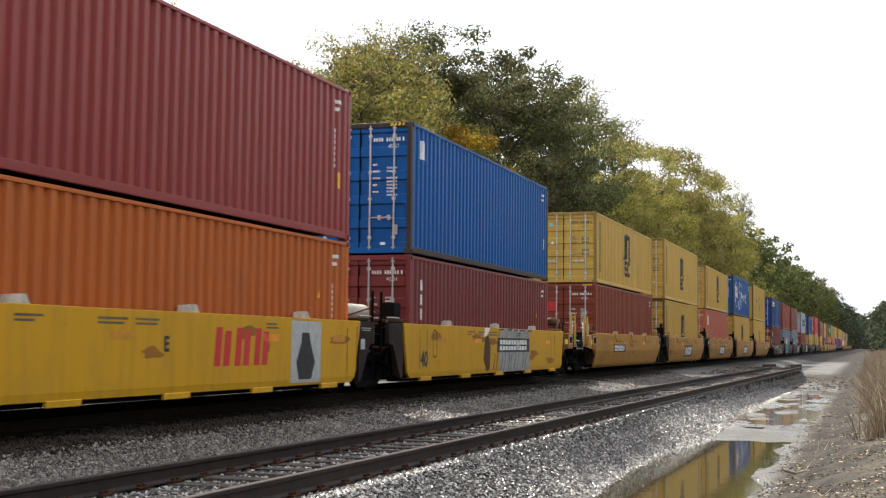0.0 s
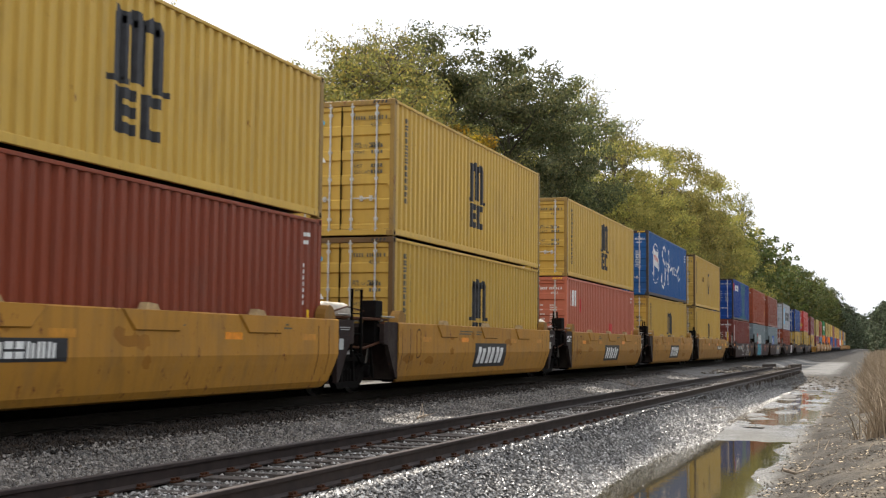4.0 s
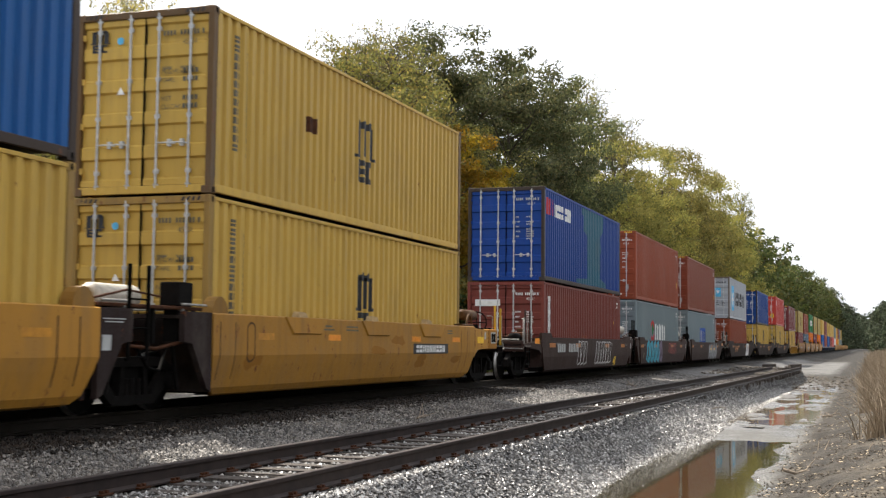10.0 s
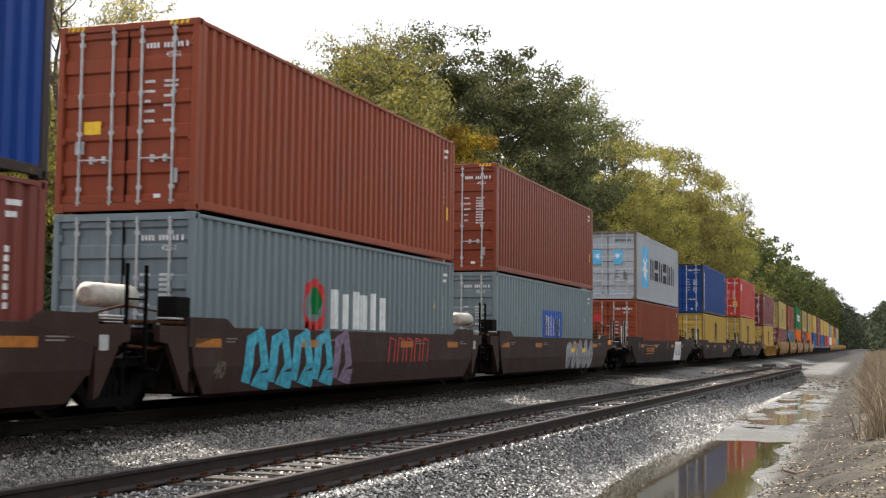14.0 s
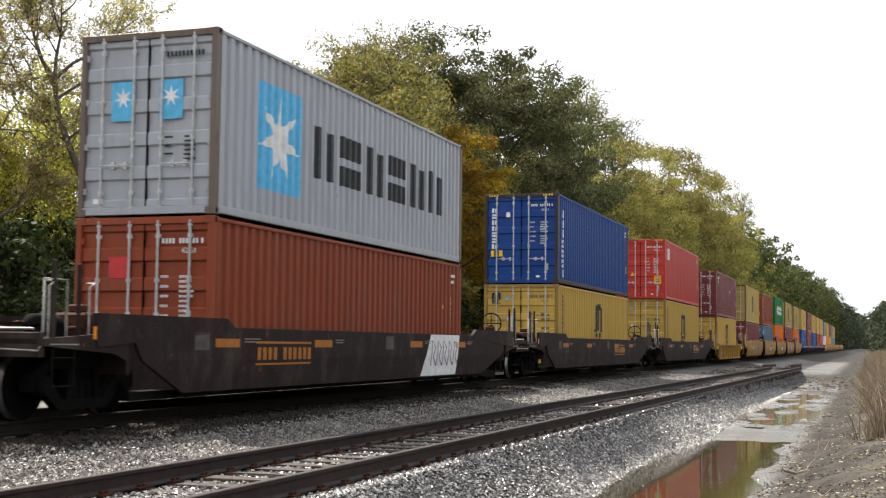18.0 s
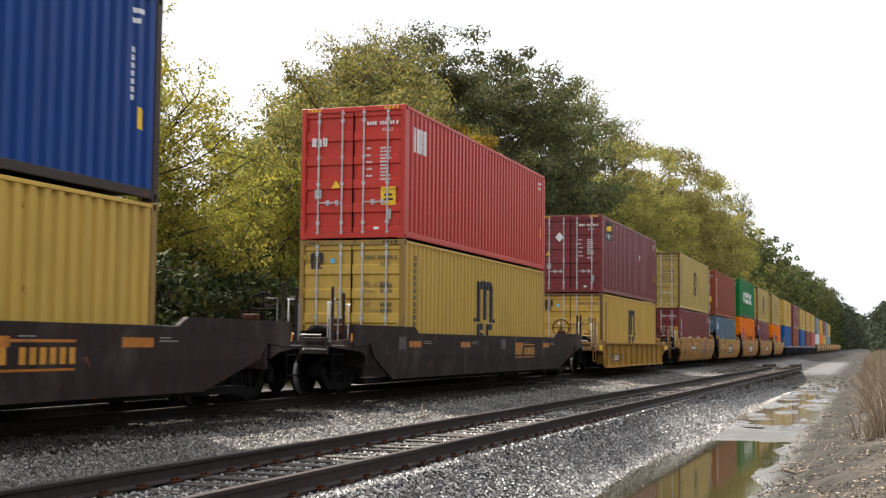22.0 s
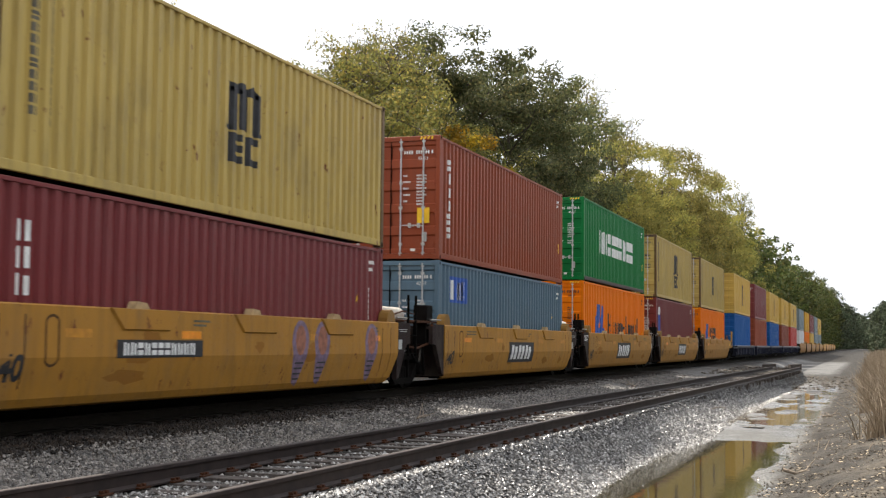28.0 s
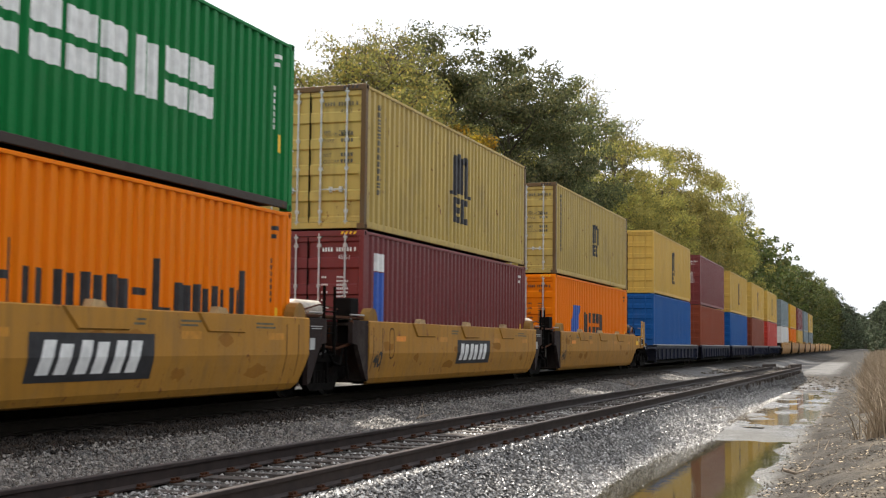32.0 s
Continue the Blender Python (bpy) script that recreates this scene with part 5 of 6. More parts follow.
def well_car(style, front, rear, label, seed, a=None, b=None, bf=-2.1, br=14.3, far=False, joint=None, reach=(3.65, 3.65)):
    """One well of a container car. Its box stands from y = 0 to 12.19; front or rear is an end with coupler or an articulated joint."""
    st, rng = STYLES[style], random.Random(seed)
    car = empty("well_car", label, "railway car", "well cars of the train")
    mat, dark, top = st["mat"], st["end"], st["top"]
    a = a if a is not None else (-0.25 if front == "joint" else -1.25)
    b = b if b is not None else (CL + 0.25 if rear == "joint" else (CL + 0.45 if style == "gold" else CL + 1.3))
    SILLS[car.name] = st["rows"](a, b)
    for s in (-1, 1):
        part("side_sill", sill_mesh(st["rows"](a, b), s), mat, car)
        part("top_chord", Mesh().box(*sorted((s * 1.30, s * 1.44)), a, b, top - 0.09, top - 0.004, 0.01), mat, car)
    part("floor_frame", Mesh().box(-1.25, -0.95, a + 0.4, b - 0.4, 0.18, 0.30).box(0.95, 1.25, a + 0.4, b - 0.4, 0.18, 0.30), GEAR, car)
    for i in range(4):
        y = 0.4 + i * (CL - 0.8) / 3
        part("cross_bearer", shared(("cross_bearer",), GEAR, lambda: Mesh().box(-1.25, 1.25, -0.18, 0.18, 0.20, 0.31)), GEAR, car).location = (0, y, 0)
    # bulkheads at the well's ends
    for y in (a + 0.05, b - 0.13):
        part("bulkhead", Mesh().box(-1.42, 1.42, y, y + 0.08, 0.55, top - 0.02), dark, car)
    for y in (-0.16, CL + 0.06):
        part("well_end", Mesh().box(-1.34, 1.34, y, y + 0.09, 0.24, min(top - 0.03, 1.1)), dark, car)
    if style == "gold":
        for i, yc in enumerate((3.0, 6.3, 9.5)):
            for s in (-1, 1):
                if s < 0 and far:
                    continue
                x = s * 1.476
                part("guide_pocket", Mesh().add([(x + s * 0.026, yc - 0.85, 1.40), (x + s * 0.026, yc + 0.85, 1.40), (x + s * 0.026, yc + 0.55, 1.14), (x + s * 0.026, yc - 0.55, 1.14), (x, yc - 0.9, 1.405), (x, yc + 0.9, 1.405), (x, yc + 0.57, 1.12), (x, yc - 0.57, 1.12)],
                     [(0, 1, 2, 3), (0, 4, 5, 1), (1, 5, 6, 2), (2, 6, 7, 3), (3, 7, 4, 0)]), mat, car)
                part("container_guide", Mesh().prism([(yc - 0.2, 1.40), (yc + 0.2, 1.40), (yc + 0.12, 1.49), (yc - 0.12, 1.51)], *sorted((s * 1.27, s * 1.40)), "x"), FLAP, car, "pale folded guide")
        for yc in [w for w, k in ((a + 0.28, front), (b - 0.3, rear)) if k == "joint"]:
            part("lift_bracket", Mesh().prism([(yc + 0.24 * math.cos(q), 1.39 + 0.27 * math.sin(q)) for q in np.linspace(0, math.pi, 9)], 1.24, 1.43, "x"), BRASS, car, "rust-stained corner guide")
    if style == "yellow":
        for yc in (2.2, 6.1, 9.9):
            part("container_guide", Mesh().prism([(yc - 0.2, 1.39), (yc + 0.2, 1.39), (yc + 0.1, 1.52), (yc - 0.16, 1.50)], 1.25, 1.40, "x"), CARDBOARD, car, "pale folded guide")
        for i in range(5):
            y = a + 1.4 + i * (b - a - 2.8) / 4
            part("sill_pad", Mesh().box(1.42, 1.478, y - 0.35, y + 0.35, 0.18, 0.27, 0.01), mat, car)
    if style == "dark" or style == "brown":
        ext = 0.7 if style == "dark" else 0.02
        run = 2.9 if style == "dark" else 1.3
        for y0, y1 in ((a - ext, a + run), (b - run, b + ext)):
            q = [(y0, top - 0.3), (y1, top - 0.05), (y1, top + 0.005), (y1 - 0.25, top + 0.13), (y0, top + 0.13)] if y0 < 3 else [(y0, top - 0.05), (y1, top - 0.3), (y1, top + 0.13), (y0 + 0.25, top + 0.13), (y0, top + 0.005)]
            for s in (-1, 1):
                part("end_gusset", Mesh().prism(q, *sorted((s * 1.40, s * 1.478)), "x"), mat, car)
    if style in ("ribbed", "navy"):
        n = 11
        for i in range(n):
            y = a + 0.7 + i * (b - a - 1.4) / (n - 1)
            z0, x0 = (0.2, 1.40) if style == "ribbed" else (0.36, 1.36)
            part("rib", Mesh().prism([(x0, 1.0), (x0 + 0.075, 1.0), (x0 + 0.075, z0), (x0, z0)], y - 0.045, y + 0.045, "y"), mat, car)
        part("ledge", Mesh().box(1.25, 1.50, a + 0.2, b - 0.2, top - 0.03, top + 0.015, 0.006), mat if style == "ribbed" else GMARK, car)
    # ends
    for which, y, out in ((front, a, -1), (rear, b, 1)):
        if which == "joint":
            e0, e1 = sorted((y, y + out * 0.78))
            q = [(y, top), (y + out * 0.78, top), (y + out * 0.78, 0.98), (y + out * 0.55, 0.95), (y + out * 0.12, 0.30), (y, 0.25)]
            for s in (-1, 1):
                part("end_plate", Mesh().prism(q, *sorted((s * 1.36, s * 1.45)), "x"), dark, car)
            part("end_deck", Mesh().box(-1.36, 1.36, e0, e1, top - 0.10, top - 0.05), dark, car)
            part("centre_sill", Mesh().box(-0.3, 0.3, *sorted((y, y + out * 1.25)), 0.66, 0.98, 0.02), RUSTY, car)
            if not far:
                if out > 0:
                    ladder(car, BLACK, y + 0.95, 1.42, 0.72, 2.0, 0.46, 3, 0.03)
                    part("air_tank", Mesh().lathe([(-0.55, 0.10), (-0.5, 0.17), (0.5, 0.17), (0.55, 0.10)], (0.75, y + 1.3, 1.60), "y", 14), CARDBOARD, car, "pale brake reservoir")
                    part("walkway", Mesh().box(0.95, 1.36, y + 0.1, y + 2.75, top + 0.02, top + 0.07, 0.008), RUSTY, car, "rusty crossover walkway")
                    for d in (0.35, 1.5, 2.6):
                        part("walkway_bracket", Mesh().box(1.24, 1.30, y + d, y + d + 0.06, 0.95, top + 0.02), GEAR, car)
                    part("control_box", Mesh().box(1.02, 1.34, y + 2.1, y + 2.5, top + 0.07, top + 0.42, 0.02).box(1.06, 1.3, y + 2.16, y + 2.44, 0.98, top + 0.02), GEAR, car)
                    part("brake_pipe", Mesh().tube([(1.32, y + 0.2, 1.02), (1.34, y + 0.8, 0.92), (1.30, y + 1.6, 0.88), (1.32, y + 2.7, 1.04)], 0.026, 6).tube([(1.1, y + 0.3, top + 0.12), (1.2, y + 1.0, top + 0.26), (1.16, y + 1.9, top + 0.2)], 0.016, 6), RUSTY, car)
                    part("hose", Mesh().tube([(1.30, y + 1.1, 0.9), (1.36, y + 1.3, 0.62), (1.36, y + 1.6, 0.58), (1.30, y + 1.85, 0.88)], 0.024, 6), BLACK, car)
                    part("brake_lever", Mesh().tube([(1.2, y + 0.55, 0.3), (1.22, y + 0.75, 0.95)], 0.03, 6).tube([(1.2, y + 2.35, 0.3), (1.22, y + 2.15, 0.95)], 0.03, 6), GEAR, car)
                part("handrail", Mesh().tube([(1.40, y + out * 0.1, top + 0.10), (1.40, y + out * 0.78, top + 0.10)], 0.018, 6).tube([(-1.2, y + out * 0.70, top + 0.02), (1.38, y + out * 0.70, top + 0.02)], 0.02, 6), GRIP, car)
                if out > 0:
                    part("notice_plate", Mesh().box(1.45, 1.456, y + 0.08, y + 0.28, 0.86, 1.06), GMARK, car, "pale notice plate")
                    part("stencil", Mesh().box(1.45, 1.454, y + 0.1, y + 0.6, 1.26, 1.275).box(1.45, 1.454, y + 0.15, y + 0.55, 1.22, 1.235), GMARK, car)
        else:
            r = reach[0] if out < 0 else reach[1]
            e = -r + 0.5 if out < 0 else CL + r - 0.5
            if style in ("gold", "yellow", "ribbed"):
                far_y = min(14.5, y + 1.95) if out > 0 else y - 1.2
                if style == "ribbed":
                    far_y = y + out * 1.5
                q = [(y, top - 0.04), (far_y, top - 0.12), (far_y, 0.90), (y + out * 0.25, 0.84), (y, 0.66)]
                if style == "ribbed":
                    q = [(y - out * 0.3, top + 0.06), (y + out * 0.5, top + 0.1), (y + out * 0.6, 1.0), (far_y, 0.98), (far_y, 0.80), (y + out * 0.25, 0.76), (y, 0.6)]
            else:
                q = [(y, top - 0.1), (e, top - 0.2), (e, 0.92), (y + out * 0.3, 0.82), (y, 0.72)]
            for s in (-1, 1):
                part("end_plate", Mesh().prism(q, *sorted((s * 1.38, s * 1.46)), "x"), {"gold": CAR_GOLD, "yellow": STAINED, "ribbed": BRASS}.get(style, mat), car)
            if not far:
                end_gear(car, style, y, e, out, seed)
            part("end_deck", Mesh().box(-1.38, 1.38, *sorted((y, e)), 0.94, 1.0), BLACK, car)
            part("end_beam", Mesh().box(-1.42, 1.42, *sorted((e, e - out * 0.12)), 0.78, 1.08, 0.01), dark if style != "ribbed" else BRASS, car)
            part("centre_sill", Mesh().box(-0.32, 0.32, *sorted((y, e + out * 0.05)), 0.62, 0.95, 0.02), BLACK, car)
            part("coupler", Mesh().box(-0.09, 0.09, *sorted((e, e + out * 0.36)), 0.76, 0.94, 0.02).box(-0.16, 0.14, *sorted((e + out * 0.30, e + out * 0.55)), 0.72, 1.0, 0.04), RUSTY, car)
            if not far:
                tone = {"gold": BRASS, "yellow": BRASS, "ribbed": BRASS}.get(style, dark)
                for d in (0.25, 0.75):
                    part("grab_post", Mesh().box(1.385, 1.435, *sorted((e - out * d, e - out * (d + 0.05))), 0.95, 1.0 + rng.uniform(0.9, 1.0), 0.01), POLE if style in ("gold", "yellow") else tone, car)
                part("handrail", Mesh().tube([(1.40, e - out * 0.1, 1.0), (1.40, e - out * 0.1, 1.72), (1.40, e - out * 0.55, 1.72), (1.40, e - out * 0.55, 1.0)], 0.013, 6).tube([(-1.3, e - out * 0.05, 1.12), (1.3, e - out * 0.05, 1.12)], 0.018, 6), GRIP, car)
                ladder(car, tone if style == "ribbed" else GEAR, e - out * 0.45, 1.44, 0.38, 0.95, 0.44, 2)
                if style in ("gold", "yellow") and out < 0:
                    part("equipment_box", Mesh().box(-0.9, 0.5, *sorted((y + out * 0.4, y + out * 1.0)), 1.0, 1.32, 0.03).box(-0.3, 0.2, *sorted((y + out * 0.3, y + out * 0.7)), 1.32, 1.5, 0.03), RUSTY, car)
                if out > 0:
                    part("brake_wheel", Mesh().tube([(0.7 + 0.28 * math.cos(q), e - 0.1, 1.55 + 0.28 * math.sin(q)) for q in np.linspace(0, 2 * math.pi, 21)], 0.018, 6).tube([(0.43, e - 0.1, 1.55), (0.97, e - 0.1, 1.55)], 0.015, 6).tube([(0.7, e - 0.1, 1.28), (0.7, e - 0.1, 1.82)], 0.015, 6).box(0.64, 0.76, e - 0.2, e - 0.12, 1.0, 1.5), GEAR, car)
                if out > 0 and style in ("gold", "yellow"):
                    part("air_tank", Mesh().lathe([(-0.5, 0.08), (-0.46, 0.14), (0.46, 0.14), (0.5, 0.08)], (0.75, y + 1.6, 1.72), "y", 14), STAINED, car, "rusty brake reservoir")
                if out < 0:
                    part("hose", Mesh().tube([(0.5, e + 0.1, 1.1), (0.55, e - 0.1, 1.3), (0.5, e - 0.3, 1.2), (0.45, e - 0.4, 0.9)], 0.025, 6), BLACK, car)
                part("reflector", Mesh().box(1.46, 1.466, *sorted((y + out * 0.25, y + out * 0.77)), *((1.0, 1.16) if style != "ribbed" else (0.80, 0.97))), OMARK if style in ("dark", "brown") else YMARK, car, "orange reflector plate")
    if front == "end":
        bogie(car, bf)
    if rear == "end":
        bogie(car, br)
    elif rear == "joint":
        bogie(car, joint if joint is not None else CL + 1.72)
    return car


SILLS = {}


def on_car(car, name, polys, mat, label="", lift=0.003):
    """Flat paint shapes in (y, z) laid onto the near side sill."""
    rows = SILLS[car.name]
    zs, xs = [r[1] for r in rows][::-1], [r[0] for r in rows][::-1]
    bm = bmesh.new()
    for q in polys:
        bm.faces.new([bm.verts.new((0, p[0], p[1])) for p in q])
    bmesh.ops.remove_doubles(bm, verts=bm.verts[:], dist=0.0005)
    bmesh.ops.triangulate(bm, faces=[f for f in bm.faces if len(f.verts) > 4])
    for z in zs:
        bmesh.ops.bisect_plane(bm, geom=bm.verts[:] + bm.edges[:] + bm.faces[:], plane_co=(0, 0, z), plane_no=(0, 0, 1))
    for p in bm.verts:
        p.co.x = float(np.interp(p.co.z, zs, xs)) + lift
    bm.normal_update()
    for f in bm.faces:
        if f.normal.x < 0:
            f.normal_flip()
    me = bpy.data.meshes.new(name)
    bm.to_mesh(me)
    bm.free()
    me.materials.append(mat)
    ob = part(name, me, mat, car, label)
    if len(polys) > 4:
        ob["kind"] = "stuff"
    return ob


def words(car, text, y, z, size, mat, label="", shear=0.0, x=None):
    """Readable lettering on a car's side, as a flat mesh."""
    cu = bpy.data.curves.new("lettering", "FONT")
    cu.body, cu.size, cu.extrude, cu.resolution_u, cu.shear, cu.offset = text, size, 0.0, 3, shear, size * 0.035
    tmp = bpy.data.objects.new("lettering", cu)
    scene.collection.objects.link(tmp)
    me = bpy.data.meshes.new_from_object(tmp.evaluated_get(bpy.context.evaluated_depsgraph_get()))
    bpy.data.objects.remove(tmp)
    me.materials.clear()
    me.materials.append(mat)
    if x is None:
        rows = SILLS[car.name]
        x = 1.48
        for v in me.vertices:
            v.co.z = float(np.interp(z + v.co.y, [r[1] for r in rows][::-1], [r[0] for r in rows][::-1])) + 0.004 - x
    ob = part("lettering", me, mat, car, label)
    ob.matrix_local = Matrix.Translation((x, y, z)) @ Matrix(((0, 0, 1, 0), (1, 0, 0, 0), (0, 1, 0, 0), (0, 0, 0, 1)))
    return ob


def name_plate(car, y, z, w, h, letters, seed, slant=0.25):
    """A dark plate with white stroke blocks."""
    on_car(car, "name_plate", [rect(y, z, w, h)], DARKMARK, "black painted name plate")
    lw = w * 0.84 / letters
    on_car(car, "plate_print", blocks(y + w * 0.07, z + h * 0.15, letters, lw * 0.84, h * 0.7, lw * 0.16, seed, 0.3, slant), WHITE, "", 0.007)


# ---- the train ----
STD, HC = 2.591, 2.896
POST, POST_G = paint("worn_dark_post", (0.045, 0.032, 0.026), 0.5, 0.4), paint("rust_streaked_grey_post", (0.16, 0.125, 0.10), 0.9, 0.6)
FLOOR = 0.31
MOVERS = []
SPRAY = plain("pale_spray", (0.27, 0.27, 0.28), 0.7, 0, 0.35, 3)
POST_Y = paint("worn_yellow_post", (0.30, 0.185, 0.05), 0.95, 0.7)
POST_R = paint("rusty_yellow_post", (0.13, 0.075, 0.03), 0.9, 0.6)


def base_marks(car, style, seed):
    rng = random.Random(seed * 7 + 1)
    if style in ("gold", "yellow"):
        for yc in (1.2, 3.9, 8.2, 10.9):
            on_car(car, "reflector", [rect(yc, 1.0 if style == "yellow" else 1.02, 0.55, 0.11)], OMARK if rng.random() < 0.25 else FADEREF)
        for y in (-0.05, 0.42, 11.55, 12.0):
            on_car(car, "seam", [rect(y, 0.42, 0.03, 0.86)], STAINED)
        slot = [(0.95 + 0.13 * math.cos(q), 0.98 + (0.2 if math.sin(q) > 0 else -0.2) + 0.1 * math.sin(q)) for q in np.linspace(0, 2 * math.pi, 17)]
        on_car(car, "slot_rim", stroke(slot, 0.035), STAINED, "rust-stained slot rim")
        for k in range(7):
            y, z, w = rng.uniform(0.3, 11.6), rng.uniform(0.5, 1.2), rng.uniform(0.15, 0.55)
            blot = [(y + w * rng.uniform(0.6, 1.1) * math.cos(q), z + 0.12 * rng.uniform(0.4, 1.1) * math.sin(q)) for q in np.linspace(0, 2 * math.pi, 13)[:-1]]
            on_car(car, "stain", [blot], SCUFF, "brown scuffed stain", 0.0015)
        for k in range(5):
            y = rng.uniform(0.8, 11)
            on_car(car, "stencil", bars(y, 1.26, [rng.uniform(0.3, 0.6) for _ in range(2)], 0.03, 0.03), FADEMARK)
    else:
        for yc in (-0.3, 3.2, 8.0, 11.0):
            on_car(car, "reflector", [rect(yc, 0.90, 0.75, 0.13)], DULLREF)
            on_car(car, "stencil", bars(yc + 0.9, 1.02, [rng.uniform(0.25, 0.6) for _ in range(2)], 0.02, 0.025), FADEWHITE)


def stack(y0, car, top=None, low=None):
    """One car with its boxes at y0 along the train."""
    MOVERS.append((car, y0, 0.0))
    z = FLOOR
    for box, h in (low, top) if low else ():
        if box:
            MOVERS.append((box, y0, z))
            z += h + 0.02


def yellow_box(h, seed, label="yellow steel container with black emblem", mat=None, **kw):
    b = container("yellow", mat or YEL, h, label, post=POST_R if seed % 2 or mat else POST_Y)
    arch_marks(b, h, seed=seed, **kw)
    if h > 2.8:
        stripes(b, h, DARKMARK)
    return b, h


def plain_box(mat, h, label, ink, seed, column=None, name=None, far=False, post=None):
    b = container("", mat, h, label, far, post)
    if not far:
        door_print(b, h, ink, seed)
        rng = random.Random(seed)
        sticker(b, 0.78, 0.42, 0.12, 0.22, GMARK)
        sticker(b, -0.9, 0.9, 0.16, 0.2, GMARK)
        sticker(b, 0.5, 0.2, 0.12, 0.06, WHITE)
        on_side(b, "number_panel", bars(CL - 0.75, h - 0.35, [0.3, 0.2], 0.07, 0.07), ink)
        if column:
            on_side(b, "painted_column", blocks(0.62, h - 0.75, column, 0.22, 0.26, 0.06, seed, 0.3, 0, True), WHITE)
        if h > 2.8:
            stripes(b, h)
            on_side(b, "warning_sticker", [rect(11.62, 0.95, 0.2, 0.3)], YMARK)
        else:
            on_side(b, "warning_sticker", [[(10.8, 1.48), (11.0, 1.48), (10.9, 1.65)]], YMARK)
        on_side(b, "number_panel", [rect(11.5, h - 0.9 - 0.11 * k, 0.08, 0.075) for k in range(7)], ink)
    return b, h


def gold(front, rear, seed, far=False, label="gold-painted steel well car with rust stains", **kw):
    c = well_car("gold", front, rear, label, seed, far=far, **kw)
    if not far:
        base_marks(c, "gold", seed)
    return c


# first car, bright yellow
c = well_car("yellow", "joint", "joint", "bright yellow well car with black and red markings", 1, a=-1.0, b=12.2, joint=13.6)
base_marks(c, "yellow", 1)
on_car(c, "plate_print", blocks(6.6, 0.62, 3, 0.5, 0.58, 0.13, 3, 0.22, 0.12), RMARK, "faded red painted name")
on_car(c, "black_panel", [rect(9.2, 0.3, 1.2, 1.05)], GMARK, "grey patch")
on_car(c, "black_patch", [[(9.5, 0.36), (10.0, 0.36), (10.15, 0.65), (9.95, 1.0), (9.9, 1.15), (9.6, 1.15), (9.6, 1.0), (9.4, 0.65)]], DARKMARK, "black painted patch", 0.007)
words(c, "E", 5.2, 0.85, 0.29, DARKMARK)
stack(-135.69, c, plain_box(DKRED, HC, "dark red corrugated container over an orange one", WHITE, 1), plain_box(ORNBR, STD, "orange corrugated container, weathered", WHITE, 2))
c = well_car("yellow", "joint", "end", "bright yellow well car with black and red markings", 2, a=-1.0, b=13.2, br=14.3)
base_marks(c, "yellow", 2)
name_plate(c, 5.85, 0.77, 3.22, 0.38, 10, 5, 0.1)
on_car(c, "grey_patch", [[(6.1, 0.27), (9.09, 0.27), (9.09, 1.39), (6.2, 1.39), (6.0, 0.9)]], plain("grey_spray", (0.30, 0.30, 0.29), 0.6, 0, 0.2, 4), "grey overspray", 0.0025)
for k, (u, w) in enumerate(((5.5, 0.6), (6.2, 0.65), (6.9, 0.5), (7.45, 0.75), (8.3, 0.65))):
    on_car(c, "graffiti", stroke([(u, 0.34), (u + w * 0.3, 0.7), (u + w * 0.1, 0.75)], 0.05) + stroke([(u + w * 0.4, 0.3), (u + w * 0.7, 0.74)], 0.04) + stroke([(u + 0.5, 1.18), (u + 0.6, 1.36), (u + 0.5 + w * 0.8, 1.37)], 0.045), DARKMARK, "black outlines of old graffiti", 0.0045)
on_car(c, "brown_patch", [[(4.65, 0.6), (4.9, 0.3), (5.2, 0.35), (5.25, 0.9), (5.0, 1.25), (4.75, 1.1)]], STAINED, "brown spray stain")
on_car(c, "white_patch", [[(4.68, 1.15), (4.75, 1.39), (5.2, 1.39), (4.95, 1.2)]], WHITE, "pale spray patch")
words(c, "40", 0.02, 0.5, 0.45, DARKMARK, "", 0.1)
t = plain_box(BLUE, HC, "bright blue corrugated container with white door print", WHITE, 3, post=POST)
on_side(t[0], "white_panel", [rect(0.6, 2.15, 0.4, 0.42)], WHITE)
stack(-120.15, c, t, plain_box(MAROON, STD, "maroon container with white vertical marks", WHITE, 4, 3))

